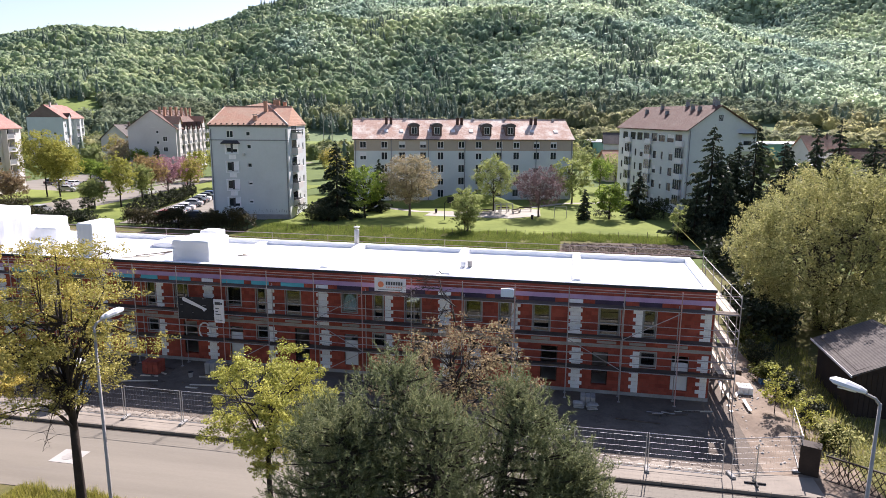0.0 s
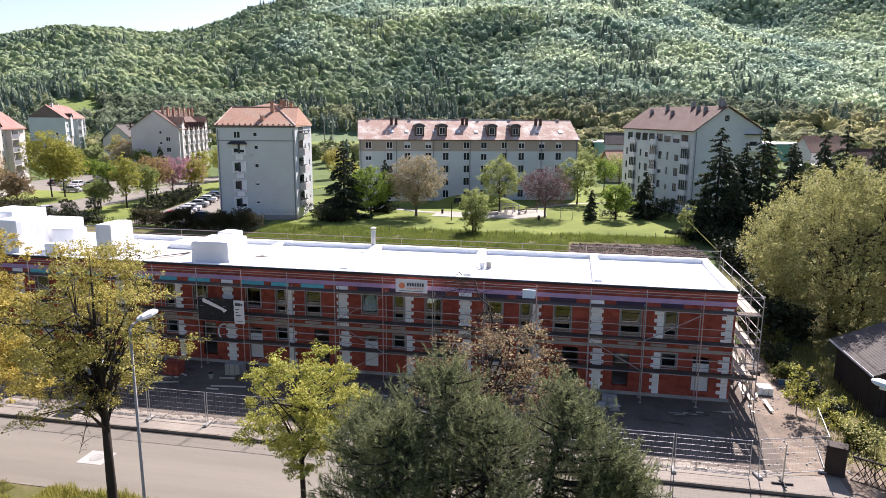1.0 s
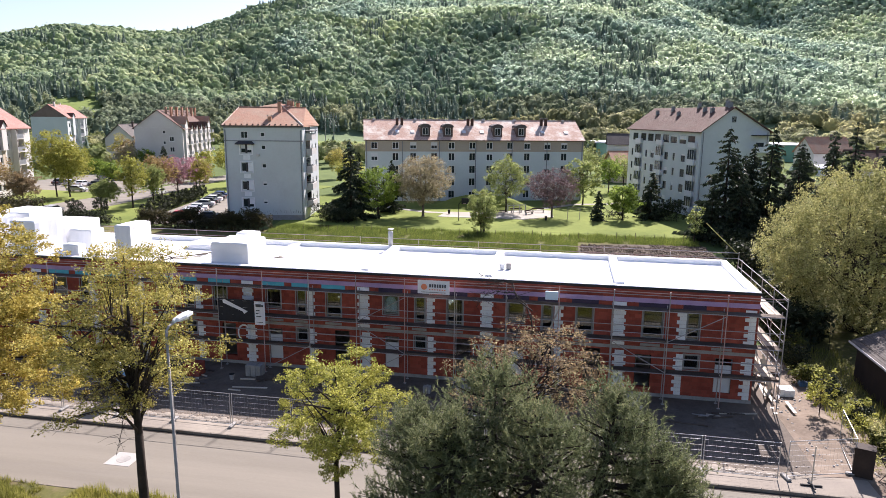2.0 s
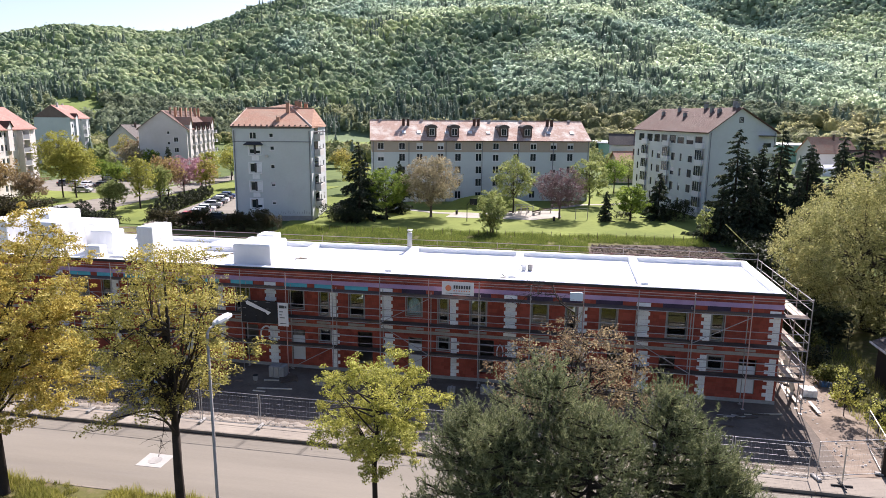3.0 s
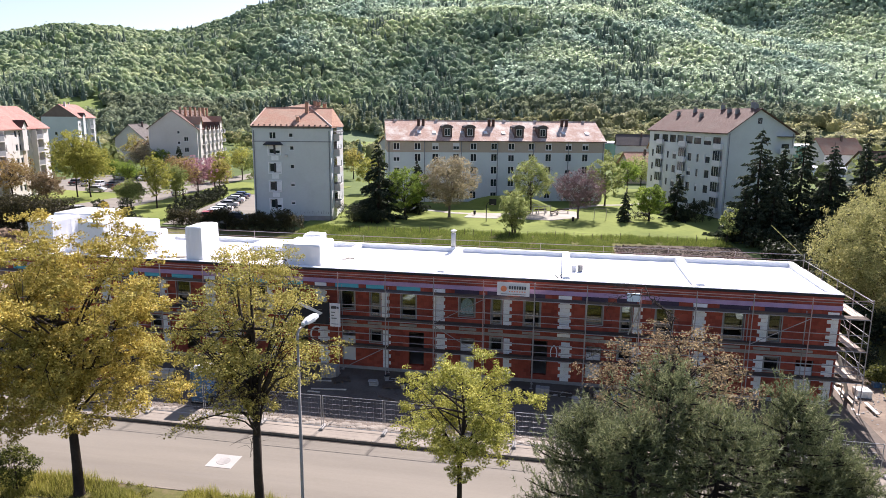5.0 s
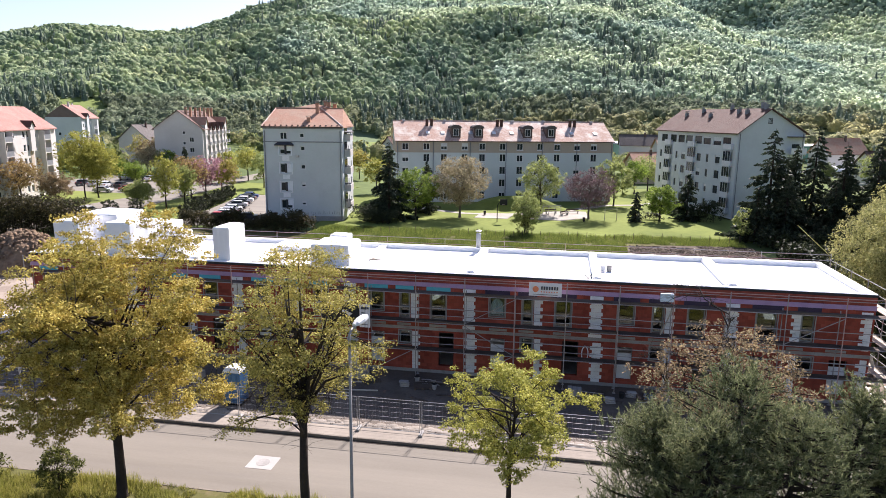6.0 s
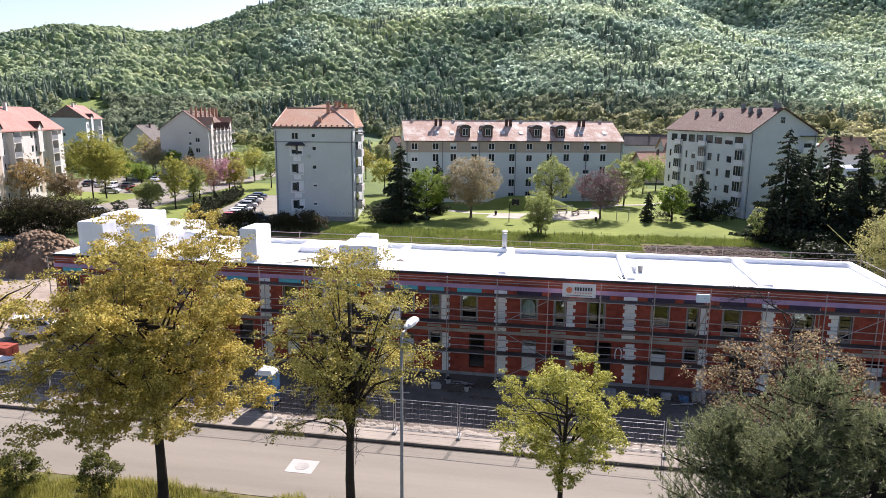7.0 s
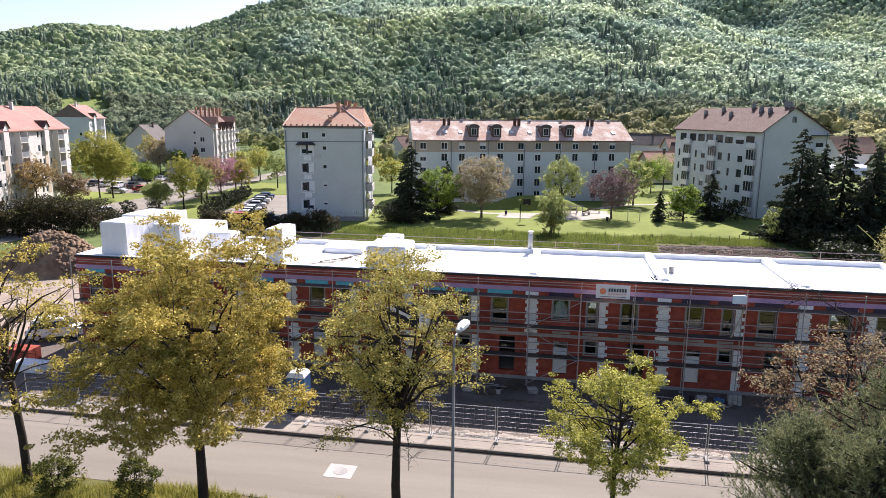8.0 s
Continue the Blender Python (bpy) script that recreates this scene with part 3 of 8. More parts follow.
HA, HR = np.linspace(-75, 55, 105), np.linspace(430, 1560, 34)
hv = [(EYE_X + r * math.sin(radians(a)), EYE_Y + r * math.cos(radians(a)), hill_height(a, r)) for r in HR for a in HA]
hf = [(j * 105 + i, j * 105 + i + 1, (j + 1) * 105 + i + 1, (j + 1) * 105 + i) for j in range(33) for i in range(104)]
M_HILL = varied("forest_floor", (0.11, 0.15, 0.08), (0.18, 0.23, 0.12), 0.02, 0.3, 1.0, relief=0, spec=0.05)
tagged(new("hill", array_mesh("hill", hv, hf, M_HILL, True)), "long wooded hill rising behind the town", kind="structure")


def far_hill_height(a, r):
    """Height of the second, higher hill behind the first one's falling shoulder."""
    k = min(1.0, max(0.0, (r - 1250.0) / 1150.0))
    q = Vector((r * math.sin(radians(a)) / 330, r * math.cos(radians(a)) / 330, 4.0))
    return -1.0 + (455 + 40 * math.sin(radians(a * 5))) * k ** 0.92 + (60 * noise.noise(q) + 18 * noise.noise(q * 2.7)) * min(1, 3 * k)


FA, FR = np.linspace(-4, 42, 40), np.linspace(1250, 2480, 26)
fv = [(EYE_X + r * math.sin(radians(a)), EYE_Y + r * math.cos(radians(a)), far_hill_height(a, r)) for r in FR for a in FA]
ff_quads = [(j * 40 + i, j * 40 + i + 1, (j + 1) * 40 + i + 1, (j + 1) * 40 + i) for j in range(25) for i in range(39)]
tagged(new("far_hill", array_mesh("far_hill", fv, ff_quads, M_HILL, True)), "higher wooded hill behind the first one", kind="structure")


def crown_cloud(seg, rings, sprays, seed, size=0.3, core=0.97):
    """A broadleaf crown seen from afar: a knobbly leaf mass with little sprays standing out of it."""
    rnd = np.random.default_rng(seed)

    def reach(d):
        p = Vector(d) + Vector((seed * 5.3, 1.7, 0))
        return 1 + 0.42 * noise.noise(p * 1.5) + 0.26 * noise.noise(p * 3.3)

    dirs = [(0, 0, 1.0)]
    for j in range(rings):
        th = math.radians(38 + (118 - 38) * j / (rings - 1))
        for i in range(seg):
            ph = 6.2832 * (i + 0.5 * (j % 2)) / seg + rnd.uniform(-0.18, 0.18)
            t = th + rnd.uniform(-0.14, 0.14)
            dirs.append((math.sin(t) * math.cos(ph), math.sin(t) * math.sin(ph), math.cos(t)))
    d = np.array(dirs)
    v = d * np.array([reach(q) for q in d])[:, None] * core
    f = [(0, 1 + i, 1 + (i + 1) % seg, 1 + (i + 1) % seg) for i in range(seg)]
    for j in range(rings - 1):
        a, b = 1 + j * seg, 1 + (j + 1) * seg
        f += [(a + i, b + i, b + (i + 1) % seg, a + (i + 1) % seg) for i in range(seg)]
    tris = []
    for q in f:
        tris += [q[:3]] if q[2] == q[3] else [(q[0], q[1], q[2]), (q[0], q[2], q[3])]
    e = rnd.normal(size=(sprays, 3))
    e /= np.linalg.norm(e, axis=1)[:, None]
    e[:, 2] = np.where(e[:, 2] < -0.3, -e[:, 2], e[:, 2])
    p = e * (np.array([reach(q) for q in e]) * rnd.uniform(0.86, 1.08, sprays))[:, None]
    nrm = e + rnd.normal(size=(sprays, 3)) * 0.3 + np.array([0, 0, 0.2])
    u = np.cross(nrm, rnd.normal(size=(sprays, 3)))
    u /= np.linalg.norm(u, axis=1)[:, None]
    w = np.cross(nrm, u)
    w /= np.linalg.norm(w, axis=1)[:, None]
    g = size * rnd.uniform(0.6, 1.4, (sprays, 1))
    k = len(v)
    v = np.concatenate([v, np.stack([p - u * g, p + u * g * 0.6 + w * g * 0.7, p + u * g * 0.5 - w * g * 0.8], axis=1).reshape(-1, 3)])
    return v, np.array(tris + [(k + 3 * i, k + 3 * i + 1, k + 3 * i + 2) for i in range(sprays)])


def conifer_cloud(n, seed):
    """A spruce seen from afar: a slim dark cone with ragged drooping sprays."""
    rnd = np.random.default_rng(seed)
    k = rnd.random(n) ** 0.8
    a = rnd.uniform(0, 6.283, n)
    r = 0.74 * (1 - k) * rnd.uniform(0.75, 1.2, n) + 0.04
    p = np.stack([r * np.cos(a), r * np.sin(a), -1 + 2.5 * k], axis=1)
    out = np.stack([np.cos(a), np.sin(a), np.full(n, -0.55)], axis=1)
    side = np.stack([-np.sin(a), np.cos(a), np.zeros(n)], axis=1)
    g = (0.13 + 0.22 * (1 - k))[:, None]
    v = np.stack([p - out * g, p + out * g * 0.6 + side * g * 0.7, p + out * g * 0.6 - side * g * 0.7], axis=1).reshape(-1, 3)
    core = []
    for z, r0 in ((-1.0, 0.5), (0.3, 0.3), (1.45, 0.02)):
        core += [(r0 * math.cos(1.2566 * i), r0 * math.sin(1.2566 * i), z) for i in range(5)]
    tri = []
    for j in range(2):
        for i in range(5):
            q = [3 * n + 5 * j + i, 3 * n + 5 * j + (i + 1) % 5, 3 * n + 5 * j + 5 + (i + 1) % 5, 3 * n + 5 * j + 5 + i]
            tri += [q[:3], [q[0], q[2], q[3]]]
    return np.concatenate([v, np.array(core)]), np.concatenate([np.arange(3 * n).reshape(n, 3), np.array(tri)])


BELT_CROWNS = [crown_cloud(7, 3, 90, q, 0.19, 0.85) for q in range(6)]
NEAR_CROWNS = [crown_cloud(8, 4, 22, 10 + q, 0.22, 0.93) for q in range(10)]
FAR_CROWNS = [crown_cloud(7, 3, 7, 30 + q, 0.25) for q in range(10)]
FOOT_CROWNS = [crown_cloud(7, 3, 64, 70 + q, 0.19, 0.85) for q in range(8)]
# looser crowns that pass more sun, for the wood with painted haze
HAZE_CROWNS = [crown_cloud(6, 3, 26, 50 + q, 0.28, 0.79) for q in range(10)]
CONES = [conifer_cloud(26, q) for q in range(5)]


def wood(name, spots, label, mat, crowns):
    """Many crowns in one mesh. spots: x, y, z, radius, conifer or not."""
    av, af, k = [], [], 0
    for i, (x, y, z, r, con) in enumerate(spots):
        vs, fs = CONES[i % 5] if con else crowns[i % len(crowns)]
        a = random.uniform(0, 6.283)
        c, q = math.cos(a), math.sin(a)
        rot = np.array([[c, q, 0], [-q, c, 0], [0, 0, random.uniform(0.85, 1.25)]])
        av.append(vs @ rot * r + (x, y, z))
        af.append(fs + k)
        k += len(vs)
    ob = new(name, array_mesh(name, np.concatenate(av), np.concatenate(af), mat, True))
    return tagged(ob, label, "trees", kind="stuff")


def hill_woods():
    rnd = random.Random(7)
    foot, near, light, hazed, dark = [], [], [], [], []
    r = 455.0
    while r < 1390:
        size = 3.7 + (r - 455) / 965 * 2.7
        step = size * 1.42
        a = -47.0
        while a < 28:
            da = math.degrees(step / r)
            aa, rr = a + rnd.uniform(-0.5, 0.5) * da, r + rnd.uniform(-0.7, 0.7) * step
            a += da
            x, y = EYE_X + rr * math.sin(radians(aa)), EYE_Y + rr * math.cos(radians(aa))
            # clearings at the foot of the hill
            if (-39.9 < aa < -36.6 and 500 < rr < 540) or (-21.5 < aa < -15.5 and rr < 500) or (aa > -14.5 and rr < 505):
                continue
            if rr > 1270 + 120 * math.sin(radians(aa * 4 + 20)):
                continue
            z = hill_height(aa, rr)
            patch = noise.noise(Vector((x / 85, y / 85, 3))) + 0.55 * noise.noise(Vector((x / 24, y / 24, 5))) + rnd.uniform(-0.4, 0.4)
            con = patch > (0.1 if rr < 560 else 0.46 if rr < 1050 else 0.8)
            s = size * rnd.uniform(0.62, 1.3)
            # not age: right-hand bearings, whose crowns get the tint with painted haze
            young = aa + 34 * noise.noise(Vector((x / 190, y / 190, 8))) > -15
            (dark if con else foot if rr < 545 else hazed if young else near if rr < 760 else light).append((x, y, z + s * (1.0 if con else 0.75), s * (0.95 if con else 1.0), con))
        r += step * (0.8 if r < 700 else 1.0)
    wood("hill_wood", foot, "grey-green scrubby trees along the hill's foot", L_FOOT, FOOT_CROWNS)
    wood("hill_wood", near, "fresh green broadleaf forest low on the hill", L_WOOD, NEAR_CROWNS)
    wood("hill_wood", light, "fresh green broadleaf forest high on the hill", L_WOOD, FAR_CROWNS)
    wood("hill_wood", hazed, "forest on the hill's right shoulder, paled by painted haze", L_HAZEWOOD, HAZE_CROWNS)
    # the second hill
    r, beyond = 1420.0, []
    while r < 2450:
        size = 5.8 + (r - 1420) / 1000 * 2.6
        step = size * 1.42
        a = -1.0
        while a < 29:
            da = math.degrees(step / r)
            aa, rr = a + rnd.uniform(-0.5, 0.5) * da, r + rnd.uniform(-0.6, 0.6) * step
            a += da
            x, y = EYE_X + rr * math.sin(radians(aa)), EYE_Y + rr * math.cos(radians(aa))
            z = far_hill_height(aa, rr)
            # hidden behind the first hill, or in the cleared strip
            if math.degrees(math.atan2(z + 12 - EYE_Z, rr)) < float(np.interp(aa, SK_A, SK_E)) - 0.6 or (20.6 < aa < 21.5 and rr > 2100):
                continue
            con = noise.noise(Vector((x / 160, y / 160, 9))) + rnd.uniform(-0.3, 0.3) > 0.66
            s = size * rnd.uniform(0.7, 1.3)
            (dark if con else beyond).append((x, y, z + s * (1.0 if con else 0.7), s * (0.95 if con else 1.0), con))
        r += step * 1.15
    wood("hill_wood", beyond, "forest on the farther hill, paled by painted haze", L_HAZEWOOD, HAZE_CROWNS)
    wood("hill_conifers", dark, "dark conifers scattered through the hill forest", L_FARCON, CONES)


hill_woods()
pa, pr = np.linspace(-40.1, -36.4, 14), np.linspace(494, 546, 10)
pv = [(EYE_X + r * math.sin(radians(a)), EYE_Y + r * math.cos(radians(a)), hill_height(a, r) + 0.8) for r in pr for a in pa]
tagged(new("hill_meadow", array_mesh("hill_meadow", pv, [(j * 14 + i, j * 14 + i + 1, j * 14 + i + 15, j * 14 + i + 14) for j in range(9) for i in range(13)], M_FARMEADOW, True)), "bright green meadow clearing at the hill's foot", kind="structure")

# ---- walls with openings ----
def wall_shape(width, z0, z1, holes, thick, x0=0.0):
    """A wall from x0 to x0 + width, face at y = 0, back at y = thick. holes: (xa, xb, za, zb), cut right through."""
    xs = sorted({x0, x0 + width, *[h[0] for h in holes], *[h[1] for h in holes]})
    zs = sorted({z0, z1, *[h[2] for h in holes], *[h[3] for h in holes]})
    s = Shape()

    def hole(x, z):
        return any(h[0] < x < h[1] and h[2] < z < h[3] for h in holes)

    for a, b in zip(xs, xs[1:]):
        run = None
        for c, d in zip(zs, zs[1:]):
            if hole((a + b) / 2, (c + d) / 2):
                continue
            s.face((a, 0, c), (b, 0, c), (b, 0, d), (a, 0, d))
            s.face((b, thick, c), (a, thick, c), (a, thick, d), (b, thick, d))
    for a, b, c, d in holes:
        s.face((a, 0, c), (a, 0, d), (a, thick, d), (a, thick, c))
        s.face((b, 0, d), (b, 0, c), (b, thick, c), (b, thick, d))
        s.face((a, 0, d), (b, 0, d), (b, thick, d), (a, thick, d))
        s.face((a, 0, c), (a, thick, c), (b, thick, c), (b, 0, c))
    xe = x0 + width
    s.face((x0, 0, z0), (x0, 0, z1), (x0, thick, z1), (x0, thick, z0))
    s.face((xe, 0, z1), (xe, 0, z0), (xe, thick, z0), (xe, thick, z1))
    s.face((x0, 0, z1), (xe, 0, z1), (xe, thick, z1), (x0, thick, z1))
    s.face((x0, 0, z0), (x0, thick, z0), (xe, thick, z0), (xe, 0, z0))
    return s


MADE = {}


def frame_mesh(w, h, bar, mat, split=0.0, mullion=False):
    """A window frame of width w and height h round the origin's lower left corner, face at y = 0."""
    key = ("frame", round(w, 2), round(h, 2), bar, mat.name, split, mullion)
    if key not in MADE:
        s = Shape()
        s.box(0, bar, 0, 0.07, 0, h).box(w - bar, w, 0, 0.07, 0, h).box(bar, w - bar, 0, 0.07, 0, bar).box(bar, w - bar, 0, 0.07, h - bar, h)
        if split:
            s.box(bar, w - bar, 0.002, 0.068, split * h - bar * 0.45, split * h + bar * 0.45)
        if mullion:
            s.box(w / 2 - bar * 0.4, w / 2 + bar * 0.4, 0.004, 0.066, bar, h - bar)
        MADE[key] = s.mesh("frame", mat)
    return MADE[key]


def pane_mesh(w, h, bar, mat):
    key = ("pane", round(w, 2), round(h, 2), mat.name)
    if key not in MADE:
        MADE[key] = Shape().box(bar, w - bar, 0.03, 0.04, bar, h - bar).mesh("pane", mat)
    return MADE[key]


def window(parent, m, w, h, bar=0.07, frame_mat=None, glass=None, split=0.0, mullion=False, sill=None, label=""):
    f = part("window", frame_mesh(w, h, bar, frame_mat or M_FRAME, split, mullion), None, parent, label, at=m)
    p = part("pane", pane_mesh(w, h, bar, glass or M_GLASS), None, f)
    if sill:
        key = ("sill", round(w, 2), sill.name)
        if key not in MADE:
            MADE[key] = Shape().box(-0.06, w + 0.06, -0.12, 0.05, -0.07, -0.003).mesh("sill", sill)
        part("sill", MADE[key], None, f)
    return f


def clear_glass(name):
    m, n, l, b = material(name, 0.02, 0, 0.5)
    b.inputs["Base Color"].default_value = (0.50, 0.66, 0.68, 1)
    b.inputs["Transmission Weight"].default_value = 1.0
    b.inputs["IOR"].default_value = 1.45
    bump(n, l, b, noisy(n, l, coords(n, l, 1.0, True), 0.7, 1), 0.05, 0.02)
    return m


M_CLEAR = clear_glass("clear_window_glass")
M_TINT = clear_glass("tinted_window_glass")
M_TINT.node_tree.nodes["Principled BSDF"].inputs["Base Color"].default_value = (0.19, 0.25, 0.26, 1)
M_TINT.node_tree.nodes["Principled BSDF"].inputs["IOR"].default_value = 1.75

# ---- the red terrace under construction ----
BAY, LEFT, DEEP, TOP = 8.45, -59.0, 9.6, 6.36
QUOINS = [-8.3 - BAY * k for k in range(6)]
terrace = thing("terrace_building", pose(0, 0, 0), "unfinished red-block terrace with white block columns and white flat roof", "building")
up, low = [], []          # openings: xa, xb, za, zb, kind
for k, c in enumerate(QUOINS):
    if k == 0:
        up += [(c + 1.47, c + 2.72, 3.2, 5.05, "tall"), (c + 4.15, c + 4.92, 3.25, 5.07, "tall")]
        low += [(c + 1.15, c + 2.15, -0.12, 2.1, "open"), (c + 4.1, c + 5.05, 1.3, 2.28, "wide"), (c + 6.0, c + 7.05, -0.12, 2.18, "door")]
    else:
        up += [(c + 1.38, c + 2.45, 3.68, 5.1, "wide"), (c + 3.6, c + 4.28, 3.25, 5.07, "tall"), (c + 5.78, c + 6.85, 3.2, 5.07, "tall")]
        low += [(c + 1.5, c + 2.48, -0.12, 2.13, "door"), (c + 3.55, c + 4.38, 1.35, 2.3, "wide"), (c + 6.35, c + 7.42, -0.12, 2.3, "open")]
up.append((-58.0, -57.0, 3.2, 5.07, "tall"))
part("wall", wall_shape(-LEFT, -0.45, TOP, [o[:4] for o in up + low], 0.3, LEFT), M_BRICK, terrace, "red clay-block front wall")
back_holes = [(c + 1.5, c + 3.3, -0.1, 2.2) for c in QUOINS] + [(c + 4.4, c + 5.3, 3.3, 5.0) for c in QUOINS]
part("wall", wall_shape(-LEFT, -0.45, TOP, back_holes, 0.3, LEFT), M_BRICK, terrace, "red clay-block back wall", at=pose(0, DEEP - 0.3, 0))
for x in (LEFT, -0.3):
    part("wall", Shape().box(x + 0.002, x + 0.298, 0.302, DEEP - 0.302, -0.45, TOP), M_BRICK, terrace)
for c in QUOINS:
    part("party_wall", Shape().box(c - 0.15, c + 0.15, 0.304, DEEP - 0.304, -0.1, 5.95), M_BLOCK, terrace, "white block wall between two houses")
part("plinth", Shape().box(LEFT - 0.03, 0.03, -0.03, DEEP + 0.03, -0.95, -0.455), M_CONCRETE, terrace, "grey concrete base")
part("floor_slab", Shape().box(LEFT + 0.31, -0.31, 0.31, DEEP - 0.31, -0.45, -0.13), M_CONCRETE, terrace)
part("floor_slab", Shape().box(LEFT + 0.31, -0.31, 0.31, DEEP - 0.31, 2.42, 2.62), M_CONCRETE, terrace)
part("slab_edge", Shape().box(LEFT - 0.012, 0.012, -0.012, 0.1, 2.42, 2.64), M_CONCRETE, terrace, "grey concrete band between the storeys")
part("roof_slab", Shape().box(LEFT + 0.31, -0.31, 0.31, DEEP - 0.31, 5.95, 6.15), M_CONCRETE, terrace)
roof = part("roof", Shape().box(LEFT + 0.4, -0.45, 0.4, DEEP - 0.45, 6.155, 6.24), M_MEMBRANE, terrace, "bright white roof membrane")
# folded and welded seams of the membrane
for c in [LEFT] + QUOINS[::-1]:
    for i in range(1, 5):
        part("seam", Shape().box(c + i * 1.68 - 0.03, c + i * 1.68 + 0.03, 0.45, DEEP - 0.5, 6.24, 6.245), M_MEMBRANE, roof)
part("parapet", Shape().box(LEFT - 0.02, 0.02, -0.02, 0.4, TOP + 0.15, 6.56, 0.03), M_MEMBRANE, terrace, "white membrane over the front parapet")
part("parapet", Shape().box(LEFT, 0.02, DEEP - 0.45, DEEP + 0.02, TOP - 0.2, 6.57, 0.03), M_MEMBRANE, terrace, "white membrane over the back parapet")
part("parapet", Shape().box(-0.45, 0.02, 0.4, DEEP - 0.45, TOP - 0.2, 6.56, 0.03), M_MEMBRANE, terrace, "white membrane over the end parapet")
part("parapet", Shape().box(LEFT - 0.02, LEFT + 0.4, 0.4, DEEP - 0.45, TOP - 0.2, 6.56, 0.03), M_MEMBRANE, terrace)
for c in QUOINS:
    part("roof_divider", Shape().box(c - 0.28, c + 0.28, 0.4, DEEP - 0.45, 6.16, 6.68 if c > -30 else 6.5, 0.05), M_MEMBRANE, terrace, "low white wall across the roof")
part("edge_strip", Shape().box(LEFT - 0.05, 0.05, -0.05, 0.35, TOP + 0.003, TOP + 0.148), M_BITUMEN, terrace, "black strip under the roof edge")
part("insulation_band", Shape().box(LEFT - 0.03, 0.03, -0.05, -0.003, 5.53, 5.82), M_LILAC, terrace, "lilac insulation boards along the top")
for a, b, z0, z1, kind in up:
    teal = a < -26
    sh = Shape().box(a - 0.3, b + 0.3, -0.035, -0.003, 5.16, 5.522)
    part("lintel_board", sh, M_TEAL if teal else M_DARKBOARD, terrace, "teal insulation over a window" if teal else "dark board over a window")
for c in QUOINS:
    for a, b in ((c + 1.4, c + 2.6), (c + 3.4, c + 4.4), (c + 5.7, c + 6.9)):
        part("ledge", Shape().box(a, b, -0.06, -0.016, 2.70, 2.86), M_CONCRETE, terrace, "pale sill stone below a window")

# windows, doors
for a, b, z0, z1 in back_holes:
    f = window(terrace, pose(a, DEEP - 0.2, z0), b - a, z1 - z0, 0.08, M_FRAME, M_TINT)
    f.children[0].visible_shadow = False
for a, b, z0, z1, kind in up + low:
    w, h = b - a, z1 - z0
    m = pose(a, 0.1, z0)
    if kind in ("tall", "wide"):
        f = window(terrace, m, w, h, 0.085, M_FRAME, M_CLEAR if a < -23.3 < b else M_TINT, 0.42 if kind == "tall" else 0.0)
        f.children[0].visible_shadow = False
        surround = Shape().box(a - 0.07, a - 0.002, -0.012, 0.05, z0 - 0.07, z1 + 0.07).box(b + 0.002, b + 0.07, -0.012, 0.05, z0 - 0.07, z1 + 0.07)
        surround.box(a - 0.002, b + 0.002, -0.012, 0.05, z1 + 0.002, z1 + 0.07).box(a - 0.002, b + 0.002, -0.012, 0.05, z0 - 0.07, z0 - 0.002)
        part("surround", surround, M_CONCRETE, f, at=m.inverted())
    elif kind == "door":
        d = part("door", Shape().box(0.04, w - 0.04, 0, 0.05, 0.02, h * 0.8, 0.006), M_WHITEDOOR, terrace, "white sheet closing a doorway", at=m)
        part("door_frame", Shape().box(0, 0.04, -0.01, 0.08, 0, h).box(w - 0.04, w, -0.01, 0.08, 0, h).box(0.04, w - 0.04, -0.01, 0.08, h - 0.04, h), M_FRAME, d)
    else:
        d = part("doorway", Shape().box(0, 0.06, 0, 0.1, 0, h).box(w - 0.06, w, 0, 0.1, 0, h).box(0.06, w - 0.06, 0, 0.1, h - 0.06, h).box(0.06, w - 0.06, 0.02, 0.08, h * 0.38, h * 0.41), M_DARKWOOD, terrace, "dark empty doorway frame", at=m)
# crumpled protective film behind one window
film_s = Shape()
for i in range(7):
    a0, a1 = math.pi * i / 7, math.pi * (i + 1) / 7
    x0, x1 = -23.3 - 0.42 * math.cos(a0), -23.3 - 0.42 * math.cos(a1)
    y0, y1 = 0.2 + 0.05 * (i % 2), 0.2 + 0.05 * ((i + 1) % 2)
    film_s.face((x0, y0, 3.8), (x1, y1, 3.8), (x1, y1, 4.35 + 0.55 * math.sin(a1)), (x0, y0, 4.35 + 0.55 * math.sin(a0)))
tagged(part("film", film_s, M_PLASTICWHITE), "pale crumpled plastic film hung inside a window", "plastic film")

# white block columns: blocks of two lengths in turn
BLOCK = {}
for w in (0.24, 0.42, 0.58, 0.66, 0.86):
    BLOCK[w] = Shape().box(-w / 2 + 0.004, w / 2 - 0.004, -0.02, 0.06, 0.004, 0.246, 0.012).mesh("block", M_BLOCK)


def column(x, z0, rows, wide, slim, shift=0.0):
    for i in range(rows):
        w = wide if i % 2 else slim
        part("block", BLOCK[w], None, terrace, at=pose(x + (shift if i % 2 else 0), random.uniform(-0.004, 0.004), z0 + 0.25 * i))


